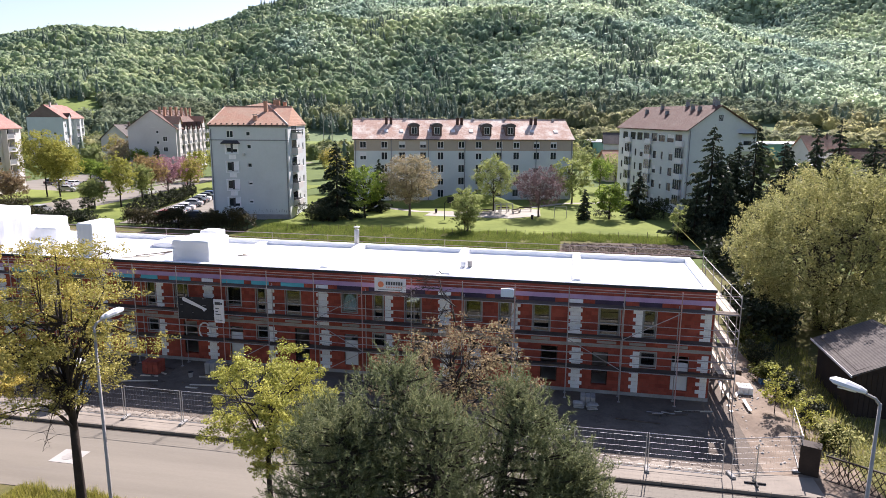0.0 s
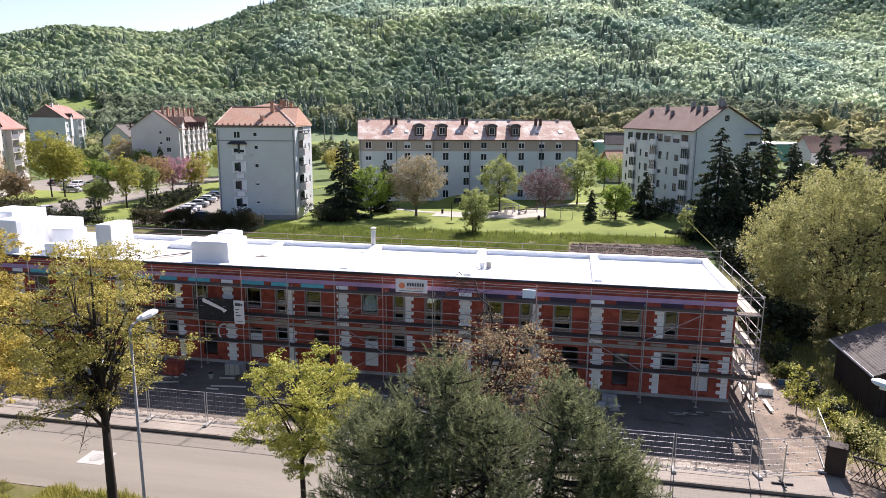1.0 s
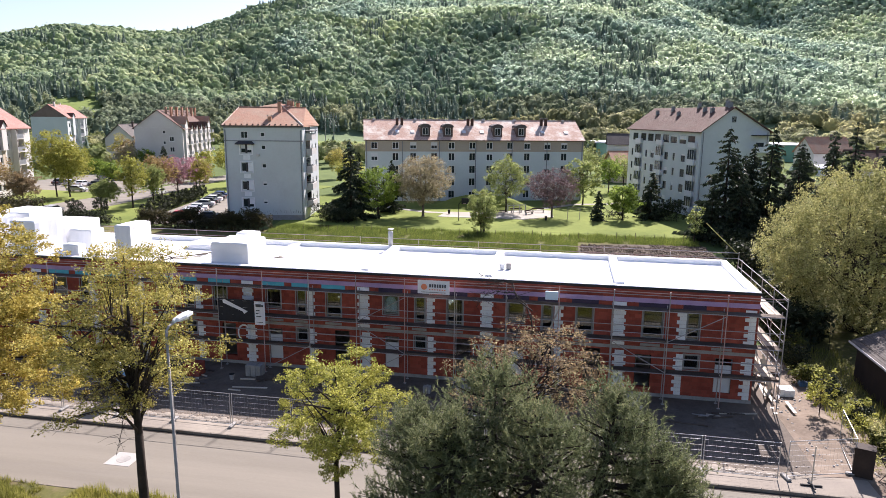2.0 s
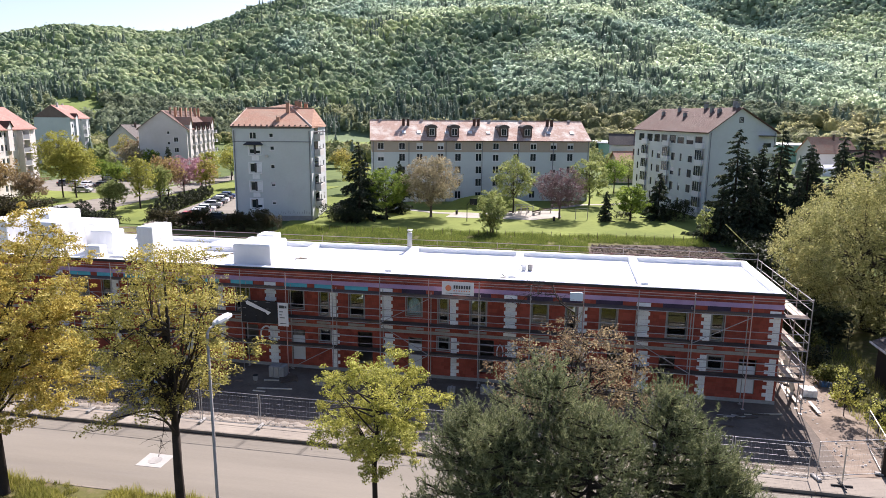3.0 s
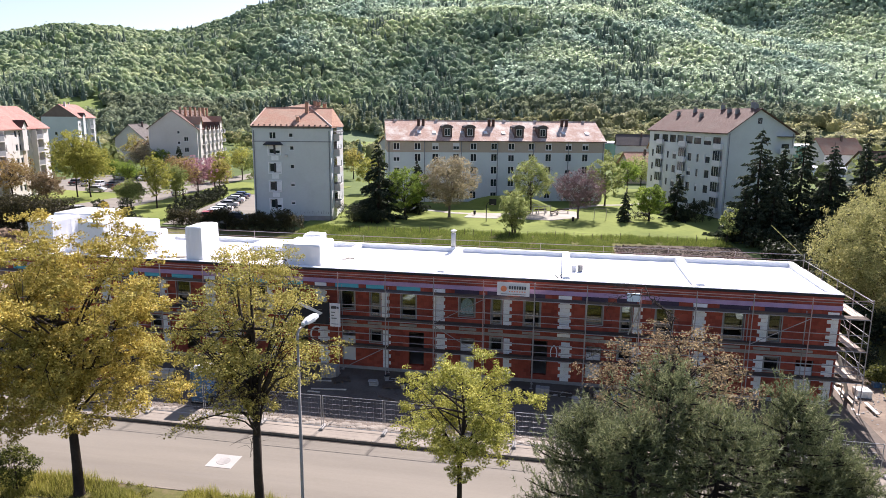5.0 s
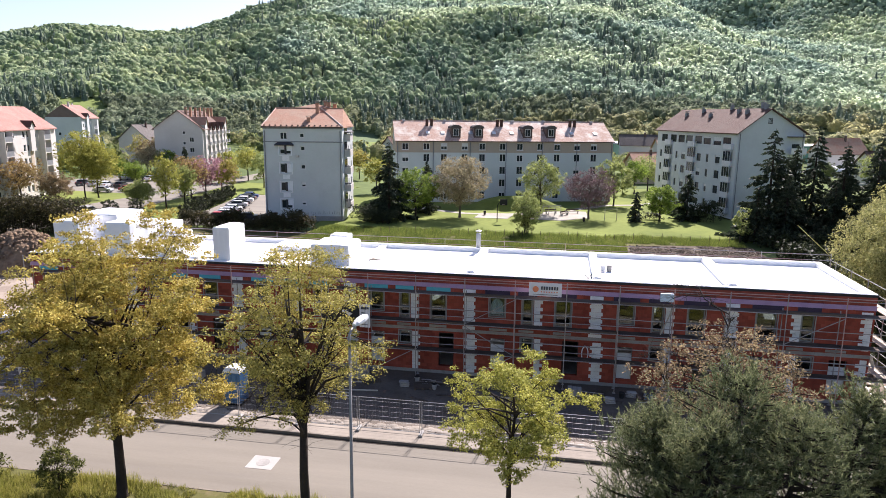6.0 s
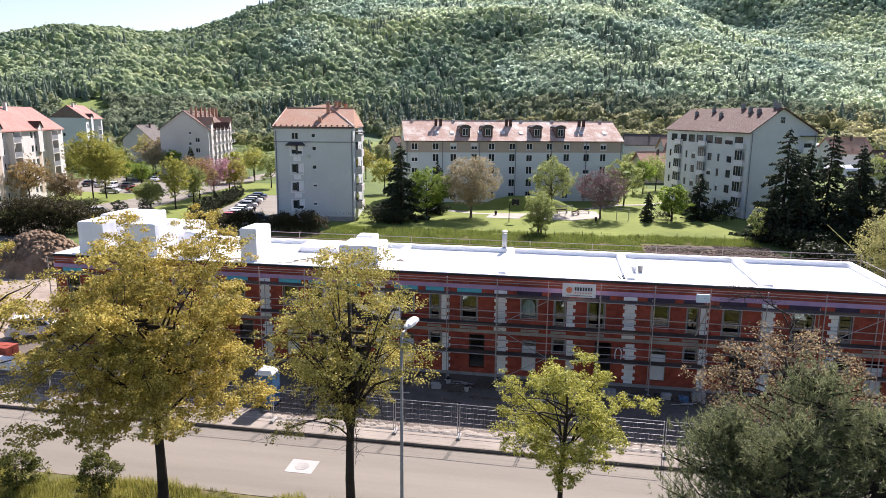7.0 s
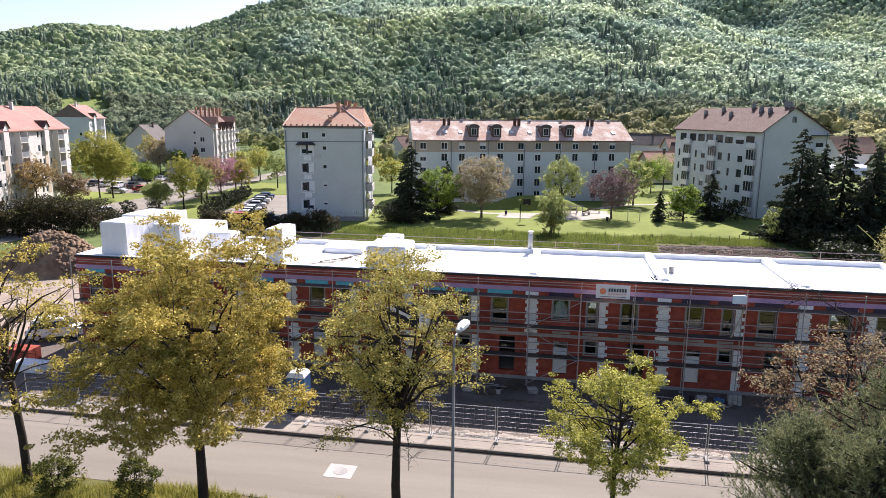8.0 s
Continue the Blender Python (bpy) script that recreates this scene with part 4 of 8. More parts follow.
for k, c in enumerate(QUOINS):
    column(c, 2.90, 9, 0.86, 0.66)
    column(c + 0.15, -0.45, 11, 0.86, 0.58)
    part("block", Shape().box(c - 0.43, c + 0.43, -0.055, -0.02, 5.25, 5.5, 0.01), M_BLOCK, terrace)
    part("block", Shape().box(c - 0.43, c + 0.43, -0.03, -0.015, 2.66, 2.88, 0.01), M_BLOCK, terrace)
    if k == 0:
        column(-4.4, 3.0, 9, 0.58, 0.42, -0.08)
        column(-4.45, -0.45, 11, 0.58, 0.42, -0.08)
    else:
        column(c + 4.6, 3.0, 9, 0.58, 0.42, 0.08)
        column(c + 4.68, -0.45, 11, 0.58, 0.42, 0.08)
column(-0.33, 2.90, 10, 0.66, 0.42, -0.12)
column(-0.33, -0.45, 11, 0.66, 0.42, -0.12)


# ---- things on the roof ----
def roof_box(x0, x1, y0, y1, z1, label, name="roof_cover", z0=6.24):
    s = Shape()
    n = 7
    rows = []
    rnd = random.Random(int(x0 * 10))
    for z, g in ((z0, 0.10), (z0 + 0.15, 0.02), ((z0 + z1) / 2, 0.0), (z1 - 0.1, 0.0), (z1, 0.06)):
        ring = []
        for (ax, ay), (bx, by) in (((x0 - g, y0 - g), (x1 + g, y0 - g)), ((x1 + g, y0 - g), (x1 + g, y1 + g)), ((x1 + g, y1 + g), (x0 - g, y1 + g)), ((x0 - g, y1 + g), (x0 - g, y0 - g))):
            if z == z1:
                ax, ay, bx, by = [q + (0.12 if q < mid else -0.12) for q, mid in ((ax, (x0 + x1) / 2), (ay, (y0 + y1) / 2), (bx, (x0 + x1) / 2), (by, (y0 + y1) / 2))]
            for i in range(n):
                t = i / n
                ring.append((ax + (bx - ax) * t + rnd.uniform(-0.015, 0.015), ay + (by - ay) * t + rnd.uniform(-0.015, 0.015), z + (rnd.uniform(-0.02, 0.02) if z > z0 else 0)))
        rows.append(ring)
    for a, b in zip(rows, rows[1:]):
        for i in range(4 * n):
            s.face(a[i], a[(i + 1) % (4 * n)], b[(i + 1) % (4 * n)], b[i])
    s.face(*rows[-1])
    return solid(name, s, M_MEMBRANE, label, "roof cover", "white covers on the roof")


roof_box(-36.9, -34.05, 1.1, 4.0, 7.9, "white membrane-wrapped low box on the flat roof")
roof_box(-36.6, -35.2, 4.3, 5.6, 8.05, "small white wrapped box behind a larger one")
roof_box(-44.1, -42.85, 0.5, 3.0, 8.95, "tall white membrane-wrapped box on the flat roof")
roof_box(-57.2, -55.1, 0.6, 3.4, 8.95, "large white wrapped block on the flat roof")
roof_box(-57.8, -54.3, 4.0, 7.6, 9.0, "broad white wrapped block at the back of the roof")
roof_box(-52.9, -50.8, 0.6, 3.6, 8.95, "white wrapped block between two others")
roof_box(-53.9, -50.6, 4.4, 7.4, 8.3, "long white wrapped block on the flat roof")
roof_box(-50.0, -48.1, 3.1, 4.6, 8.0, "white wrapped block with a dished side")
roof_box(-48.7, -47.4, 0.7, 1.5, 7.3, "small grey-white box near the roof edge")
roof_box(-46.6, -45.4, 0.55, 1.1, 6.68, "flat white wrapped bundle near the roof edge")
chim = thing("roof_chimney", pose(-25.8, 9.5, 6.24), "slim steel flue with a cap standing at the roof's back edge", "chimney")
part("flue", Shape().lathe([(0.2, 0), (0.2, 1.45), (0.17, 1.48)], 14), M_STEEL, chim, smooth=True)
part("cap", Shape().lathe([(0.2, 1.60), (0.24, 1.62), (0.24, 1.7), (0.05, 1.76)], 14), M_STEEL, chim)
part("cap_strut", Shape().tube((0.12, 0, 1.47), (0.12, 0, 1.62), 0.015).tube((-0.12, 0, 1.47), (-0.12, 0, 1.62), 0.015), M_STEEL, chim)
bucket = thing("bucket", pose(-16.2, 4.2, 6.24), "white bucket beside a grey roll on the roof", "bucket")
part("body", Shape().lathe([(0.16, 0), (0.2, 0.42), (0.17, 0.40)], 14), M_PLASTICWHITE, bucket)
part("rim", Shape().lathe([(0.2, 0.40), (0.215, 0.41), (0.2, 0.43)], 14), M_PLASTICWHITE, bucket)
roll = solid("membrane_roll", Shape().lathe([(0.16, 6.24), (0.18, 6.27), (0.18, 6.68), (0.14, 6.7)], 14, (-15.75, 4.3)), M_CONCRETE, "grey roll of membrane standing on the roof", "roll")
tool = thing("tool_heap", pose(0, 0, 0), "heap of dark hoses and tools on the white roof", "tools")
rt = random.Random(5)
for i in range(9):
    a = Vector((-17.3 + rt.uniform(-0.5, 0.5), 2.1 + rt.uniform(-0.4, 0.4), 6.26))
    part("hose", Shape().tube(a, a + Vector((rt.uniform(-0.5, 0.5), rt.uniform(-0.5, 0.5), rt.uniform(0.0, 0.3))), 0.035), M_RUBBER, tool)
lad = thing("ladder", pose(-46.3, 6.2, 6.6), "dark lean-to hatch lid on the white roof", "roof hatch")
part("lid", Shape().box(-0.5, 0.5, -0.04, 0.04, 0, 0.9), M_CONCRETE, lad, at=pose(0, 0, 0, -30, 0, 20))
for i, (x, y, l, a) in enumerate([(-40.3, 2.6, 3.0, 40), (-39.9, 3.3, 2.6, 46), (-40.8, 2.2, 2.2, 18), (-39.2, 4.4, 2.4, 60), (-46.0, 2.4, 1.6, 10), (-45.2, 2.0, 1.2, 30), (-33.2, 5.2, 1.0, 80), (-33.0, 4.2, 0.9, 30)]):
    solid("plank", Shape().box(-l / 2, l / 2, -0.08, 0.08, 0, 0.05, 0.008, m=pose(x, y, 6.245 + 0.055 * (i % 2), 0, 0, a)), M_PLANK if i % 2 else M_BRIGHTPLANK, "weathered plank lying on the white roof", "plank", "planks on the roof")
solid("roof_upstand", Shape().box(-41.8, -38.6, 5.9, 8.4, 6.24, 6.62, 0.05), M_MEMBRANE, "low white upstand on the flat roof", "roof upstand")

# ---- scaffold in front of the terrace ----
scaf = thing("scaffold", pose(0, 0, 0), "steel tube scaffold with plank decks standing before the terrace", "scaffold")
SX = [1.2 - 3.32 * i for i in range(19)]
DECKS = (1.35, 3.35, 5.35)
std_m = Shape().tube((0, 0, -0.66), (0, 0, 6.55), 0.032, n=6).mesh("standard", M_TUBE)
std_r = Shape().tube((0, 0, -0.66), (0, 0, 6.55), 0.032, n=6).mesh("standard", M_RUST)
std_short = Shape().tube((0, 0, -0.66), (0, 0, 5.5), 0.032, n=6).mesh("standard", M_TUBE)
base_m = Shape().box(-0.09, 0.09, -0.09, 0.09, -0.672, -0.655).mesh("base_plate", M_STEEL)
rail_m = Shape().tube((0, 0, 0), (3.32, 0, 0), 0.024, n=6).mesh("rail", M_TUBE)
rail_r = Shape().tube((0, 0, 0), (3.32, 0, 0), 0.028, n=6).mesh("rail", M_RUST)
cross_m = Shape().tube((0, -1.15, 0), (0, -0.35, 0), 0.022, n=6).mesh("transom", M_STEEL)
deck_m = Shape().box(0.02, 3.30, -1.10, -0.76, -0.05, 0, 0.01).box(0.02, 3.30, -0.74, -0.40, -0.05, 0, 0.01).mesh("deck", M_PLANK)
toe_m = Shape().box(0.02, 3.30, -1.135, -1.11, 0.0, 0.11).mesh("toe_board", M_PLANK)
lip_m = Shape().tube((0.02, -1.14, -0.03), (3.30, -1.14, -0.03), 0.028, n=6).mesh("ledger", M_TUBE)
for i, x in enumerate(SX):
    o = part("standard", std_r if i % 3 == 1 else std_m, None, scaf, at=pose(x, -1.15, 0))
    part("base_plate", base_m, None, o)
    o = part("standard", std_short, None, scaf, at=pose(x, -0.35, 0))
    part("base_plate", base_m, None, o)
    for z in DECKS:
        part("transom", cross_m, None, scaf, at=pose(x, 0, z - 0.08))
    if i + 1 < len(SX):
        for j, z in enumerate(DECKS):
            part("deck", deck_m, None, scaf, at=pose(x - 3.32, 0, z + 0.006))
            part("ledger", lip_m, None, scaf, at=pose(x - 3.32, 0, z))
            if (i + j) % 3 == 0:
                part("toe_board", toe_m, None, scaf, at=pose(x - 3.32, 0, z + 0.008))
            part("rail", rail_r if j == 2 else rail_m, None, scaf, at=pose(x - 3.32, -1.15, z + (1.12 if j == 2 else 1.0), random.uniform(-0.3, 0.3), random.uniform(-0.25, 0.25), 0))
            part("rail", rail_m, None, scaf, at=pose(x - 3.32, -0.35, z + 0.75, 0, random.uniform(-0.2, 0.2), 0))
            if j < 2:
                part("rail", rail_m, None, scaf, at=pose(x - 3.32, -1.15, z + 0.52, 0, random.uniform(-0.25, 0.25), 0))
for i, z, up_right in [(1, 3.4, 1), (7, 3.4, 1), (7, 1.4, 0), (2, 1.4, 0), (9, -0.4, 1), (12, 1.4, 1), (14, 3.4, 0), (7, -0.5, 1)]:
    a, b = (SX[i + 1], -1.19, z), (SX[i], -1.19, z + 1.85)
    if not up_right:
        a, b = (SX[i + 1], -1.19, z + 1.85), (SX[i], -1.19, z)
    part("brace", Shape().tube(a, b, 0.026), M_TUBE, scaf, "diagonal steel brace")
# the return along the end wall
SY = [-1.15, 1.6, 4.3, 7.0, 9.8, 10.9]
for y in SY:
    for x, me in ((1.2, std_m), (0.36, std_short)):
        if y > -1:
            part("standard", me, None, scaf, at=pose(x, y, 0))
for y0, y1 in zip(SY, SY[1:]):
    for z in DECKS:
        for k, (xa, xb) in enumerate(((0.42, 0.76), (0.80, 1.14))):
            # end decks lie in the sun; its brightness is put into a paler plank
            part("deck", Shape().box(xa, xb, y0 + 0.42 if y0 < 0 else y0 + 0.02, y1 - 0.02, z - 0.05, z + 0.004, 0.01), M_BRIGHTPLANK, scaf, "plank deck with sunlight put into its pale colour")
        for dz in (0.5, 1.0) if z < 5 else (0.5, 1.12):
            part("rail", Shape().tube((1.2, y0, z + dz), (1.2, y1, z + dz), 0.022), M_STEEL, scaf)
for y0, y1, z in ((1.6, 4.3, 3.4), (4.3, 7.0, 1.4), (7.0, 9.8, 3.4), (-1.15, 1.6, 1.4), (4.3, 7.0, -0.5)):
    part("brace", Shape().tube((1.24, y0, z), (1.24, y1, z + 1.9), 0.022), M_STEEL, scaf)
for z in DECKS:
    part("rail", Shape().tube((1.2, -1.15, z + 0.5), (1.2, -0.35, z + 0.5), 0.022).tube((1.2, -1.15, z + 1.0), (1.2, -0.35, z + 1.0), 0.022), M_STEEL, scaf)
# guard rail along the back of the roof
for i in range(13):
    part("standard", Shape().tube((1.2 - 5.0 * i, 10.9, -0.66), (1.2 - 5.0 * i, 10.9, 6.95), 0.026), M_STEEL, scaf)
part("rail", Shape().tube((1.2, 10.9, 6.88), (-58.8, 10.9, 6.88), 0.03), M_STEEL, scaf)
part("rail", Shape().tube((1.2, 10.9, 6.45), (-58.8, 10.9, 6.45), 0.025), M_STEEL, scaf)
solid("lifting_pole", Shape().tube((1.0, 10.8, 6.9), (-1.2, 11.6, 9.0), 0.03), varied("yellow_paint", (0.36, 0.36, 0.10), (0.42, 0.42, 0.15), 2, 20, 0.6), "pale yellow pole leaning on the scaffold corner", "pole")
solid("leaning_pole", Shape().tube((-12.7, -0.7, 3.36), (-11.9, -0.35, 5.3), 0.045), M_BRIGHTPLANK, "pale board leaning on the scaffold deck", "board")


def banner(name, x0, x1, y, z0, z1, mat, label, marks=()):
    """A sheet tied to the scaffold, a little wavy, with printed shapes."""
    s, n = Shape(), 10
    for i in range(n):
        a, b = x0 + (x1 - x0) * i / n, x0 + (x1 - x0) * (i + 1) / n
        ya, yb = y + 0.02 * math.sin(i * 1.9), y + 0.02 * math.sin((i + 1) * 1.9)
        s.face((a, ya, z0), (b, yb, z0), (b, yb, z1), (a, ya, z1))
        s.face((b, yb + 0.01, z0), (a, ya + 0.01, z0), (a, ya + 0.01, z1), (b, yb + 0.01, z1))
    t = thing(name, pose(0, 0, 0), label, "banner")
    part("sheet", s, mat, t)
    for sh, m in marks:
        part("print", sh, m, t)
    return t


def bars(spots, y, t=0.006):
    s = Shape()
    for a, b, c, d in spots:
        s.box(a, b, y - t, y, c, d)
    return s


disc = Shape()
disc.face(*[(-20.72 + 0.2 * math.cos(2 * math.pi * i / 18), -1.235, 6.08 + 0.2 * math.sin(2 * math.pi * i / 18)) for i in range(18)])
banner("banner", -21.15, -19.05, -1.2, 5.62, 6.52, M_BANNER, "white site banner with an orange disc tied to the scaffold",
       [(disc, M_ORANGE), (bars([(-20.38 + 0.165 * i, -20.27 + 0.165 * i, 6.06, 6.28) for i in range(7)], -1.225), M_INK), (bars([(-20.38 + 0.165 * i, -20.30 + 0.165 * i, 5.88, 5.95) for i in range(7)], -1.225), M_ORANGE),
        (bars([(-20.9, -19.3, 5.72, 5.75)], -1.225), M_INK)])
banner("banner", -32.6, -31.85, -1.2, 2.72, 4.38, M_BANNER, "white upright banner with grey print on the scaffold",
       [(bars([(-32.5, -32.1, 4.0, 4.2), (-32.08, -31.95, 4.02, 4.16), (-32.48, -32.22, 3.72, 3.78), (-32.48, -32.3, 3.5, 3.56), (-32.48, -32.1, 3.3, 3.36), (-32.48, -32.0, 2.9, 2.94)], -1.225), M_INK)])
banner("banner", -35.3, -32.64, -1.18, 2.85, 4.45, M_BLACKNET, "dark banner with a pale slanting shape on the scaffold",
       [(Shape().face((-34.95, -1.21, 4.35), (-34.8, -1.21, 4.42), (-33.1, -1.21, 3.65), (-33.35, -1.21, 3.45), (-33.5, -1.21, 3.62), (-34.9, -1.21, 4.15)), M_BANNER)])
solid("insulation_board", Shape().box(-12.95, -12.15, -1.35, -1.18, 5.72, 6.25, 0.02), paint("pale_blue_film", (0.55, 0.66, 0.74)), "pale blue wrapped board hung on the scaffold rail", "board")

# ---- site clutter before the terrace ----
rk = random.Random(29)
for i in range(22):
    x, y = rk.uniform(-40, -2), rk.uniform(-2.9, -1.45)
    kind = i % 4
    if kind == 0:
        bk = thing("bucket", pose(x, y, -0.672), "mortar-stained bucket on the site ground", "bucket", "buckets on the site")
        part("body", Shape().lathe([(0.14, 0), (0.18, 0.36), (0.16, 0.35)], 12), M_CONCRETE if i % 8 else M_RUBBER, bk)
        part("rim", Shape().lathe([(0.18, 0.345), (0.195, 0.355), (0.18, 0.37)], 12), M_RUBBER, bk)
    elif kind == 1:
        sk = thing("mortar_bag_pile", pose(0, 0, 0), "slumped pile of grey mortar bags on the site", "mortar bags", "mortar bags on the site")
        for j in range(3):
            part("bag", Shape().box(-0.32, 0.32, -0.2, 0.2, 0.13 * j, 0.13 * j + 0.125, 0.05, m=pose(x + rk.uniform(-0.06, 0.06), y, -0.672, 0, 0, rk.uniform(-14, 14))), M_CONCRETE, sk)
    elif kind == 2:
        pl = thing("pallet", pose(x, y, -0.672, 0, 0, rk.uniform(-30, 30)), "weathered wooden pallet lying on the site", "pallet", "pallets on the site")
        for j in range(5):
            part("board", Shape().box(-0.6, 0.6, -0.4 + 0.17 * j, -0.28 + 0.17 * j, 0.10, 0.125), M_PLANK, pl)
        for j in range(3):
            part("bearer", Shape().box(-0.6 + 0.52 * j, -0.46 + 0.52 * j, -0.4, 0.4, 0, 0.099), M_PLANK, pl)
    else:
        lp = thing("batten_heap", pose(0, 0, 0), "loose heap of battens on the site ground", "battens", "batten heaps on the site")
        for j in range(7):
            part("batten", Shape().tube((x + rk.uniform(-0.9, 0.3), y + rk.uniform(-0.3, 0.3), -0.64 + 0.02 * j), (x + rk.uniform(0.2, 1.3), y + rk.uniform(-0.3, 0.3), -0.64 + 0.03 * j), 0.028, n=5), M_PLANK if j % 2 else M_TUBE, lp)
rc = random.Random(11)
for i in range(26):
    x, y = rc.uniform(-40, -1), rc.uniform(-5.5, -1.7)
    l, a = rc.uniform(0.8, 2.6), rc.uniform(-25, 25)
    solid("timber", Shape().box(-l / 2, l / 2, -0.06, 0.06, 0, 0.06, 0.008, m=pose(x, y, -0.672, 0, 0, a)), M_PLANK if i % 3 else M_BRIGHTPLANK, "loose timber lying on the site ground", "timber", "loose timber on the site")
for x, y, w, d, h, mat, lab in [(-20.5, -2.6, 0.5, 0.4, 0.5, M_CONCRETE, "grey crate on the site ground"), (-18.4, -2.2, 0.9, 0.6, 0.5, M_CONCRETE, "stack of grey blocks on the site ground"),
                               (-13.6, -1.9, 0.6, 0.4, 0.35, M_PLASTICBLUE, "blue wrapped bundle on the site ground"), (-12.8, -1.9, 0.8, 0.5, 0.7, M_CONCRETE, "pile of grey blocks by the wall"),
                               (-33.0, -2.2, 1.1, 0.8, 0.8, M_CONCRETE, "grey pallet stack on the site ground"), (-37.2, -3.0, 1.2, 0.9, 0.9, M_BRICK, "stack of red blocks on the site ground"),
                               (-7.8, -2.2, 0.9, 0.7, 0.6, M_CONCRETE, "grey bag pile on the site ground"), (2.2, 1.6, 0.9, 0.9, 0.5, M_BLOCK, "pale block pile by the end wall"), (2.0, 5.0, 1.2, 0.8, 0.4, M_PLANK, "stack of planks by the end wall")]:
    st = thing("material_stack", pose(x, y, -0.672), lab, "building material", "building material on the site")
    for i in range(3):
        for j in range(2):
            part("piece", Shape().box(w * i / 3 + 0.01, w * (i + 1) / 3 - 0.01, d * j / 2 + 0.01, d * (j + 1) / 2 - 0.01, 0, h - rc.uniform(0, 0.05), 0.015), mat, st)
coil = Shape()
for r in (0.42, 0.45, 0.48):
    pts = [(-33.9 + r * math.cos(i * 0.35), -0.3 - 0.02 * r, 1.75 + 1.3 * r * math.sin(i * 0.35)) for i in range(19)]
    coil.line(pts, [0.025] * 19, 5)
solid("hose_coil", coil, M_PLASTICWHITE, "pale hose coil hanging on the scaffold", "hose")
coil = Shape()
for r in (0.40, 0.44):
    pts = [(-17.35 + r * 0.5 * math.cos(i * 0.35), -0.3, 1.6 + 1.2 * r * math.sin(i * 0.35)) for i in range(19)]
    coil.line(pts, [0.025] * 19, 5)
solid("hose_coil", coil, M_PLASTICWHITE, "pale hose coil hanging on the scaffold", "hose")

# ---- site fence along the pavement ----
PANEL = 3.62
wires = Shape()
for i in range(1, 18):
    x = PANEL * i / 18
    wires.tube((x, 0, 0.12), (x, 0, 1.95), 0.002, n=3, caps=False)
for z in (0.3, 0.6, 0.9, 1.2, 1.5, 1.8):
    wires.tube((0.03, 0, z), (PANEL - 0.03, 0, z), 0.0035, n=3, caps=False)
wire_m = wires.mesh("wire_mesh", M_STEEL)
post_m = Shape().tube((0, 0, 0.05), (0, 0, 2.0), 0.022).mesh("post", M_STEEL)
top_m = Shape().tube((0.02, 0, 1.98), (PANEL - 0.02, 0, 1.98), 0.02).mesh("rail", M_STEEL)
foot_m = Shape().box(-0.11, 0.11, -0.34, 0.34, 0, 0.13, 0.03).mesh("foot", M_CONCRETE)


def fence_panel(x, y, a):
    t = thing("fence_panel", pose(x, y, -0.66, 0, 0, a), "galvanised wire mesh fence panel on a concrete foot", "site fence", "site fence panels")
    part("post", post_m, None, t, at=pose(0.03, 0, 0))
    part("post", post_m, None, t, at=pose(PANEL - 0.05, 0, 0))
    part("rail", top_m, None, t)
    part("rail", top_m, None, t, at=pose(0, 0, -1.86))
    part("wire_mesh", wire_m, None, t)
    part("foot", foot_m, None, t, at=pose(0, 0, 0.0))


for i in range(15):
    fence_panel(-56.2 + 3.66 * i + 0.37, -9.33, random.uniform(-0.6, 0.6))
fence_panel(-0.55, -9.1, 16)
fence_panel(2.9, -8.1, 80)
cross = thing("stand_pipe", pose(0.45, -9.65, -0.66), "dark cross-shaped sign foot lying on the pavement", "sign foot")
part("arm", Shape().box(-0.5, 0.5, -0.06, 0.06, 0.0, 0.08, 0.02), M_RUBBER, cross)
part("arm", Shape().box(-0.06, 0.06, -0.5, 0.5, 0.082, 0.14, 0.02), M_RUBBER, cross)
part("stem", Shape().tube((0, 0, 0.1), (0, 0, 2.1), 0.03), M_BRIGHTPLANK, cross)

toilet = thing("portable_toilet", pose(-38.8, -7.2, -0.67), "blue portable toilet cabin with a white domed roof", "toilet cabin")
part("cabin", Shape().box(-0.55, 0.55, -0.55, 0.55, 0.1, 2.1, 0.04), M_PLASTICBLUE, toilet)
part("skid", Shape().box(-0.58, 0.58, -0.58, 0.58, 0, 0.1, 0.02), M_RUBBER, toilet)
part("door", Shape().box(-0.36, 0.36, -0.575, -0.552, 0.18, 1.98, 0.006), M_PLASTICBLUE, toilet, "lighter ribbed blue door")
for i in range(5):
    part("rib", Shape().box(-0.5 + 0.24 * i, -0.44 + 0.24 * i, -0.6, -0.576, 0.25, 1.95, 0.008), M_PLASTICBLUE, toilet)
part("roof", Shape().lathe([(0.80, 2.1), (0.78, 2.18), (0.6, 2.36), (0.25, 2.44)], 4), M_PLASTICWHITE, toilet, "white translucent domed roof", at=turned(45))

# ---- apartment blocks ----
M_WHITEFRAME = varied("white_window_frame", (0.62, 0.62, 0.60), (0.72, 0.72, 0.70), 2, 30, 0.5, relief=0)
M_DARKFRAME = varied("dark_shutter", (0.035, 0.035, 0.04), (0.06, 0.06, 0.065), 2, 30, 0.6, relief=0)
M_BRIGHTWHITE = varied("bright_white_shutter", (0.74, 0.74, 0.73), (0.84, 0.84, 0.83), 2, 30, 0.6, relief=0)
M_SHUTTER = varied("pale_roller_shutter", (0.58, 0.58, 0.57), (0.68, 0.68, 0.67), 2, 30, 0.6, relief=0)
M_GUTTER = varied("brown_gutter", (0.07, 0.045, 0.035), (0.11, 0.07, 0.055), 2, 20, 0.5, relief=0)
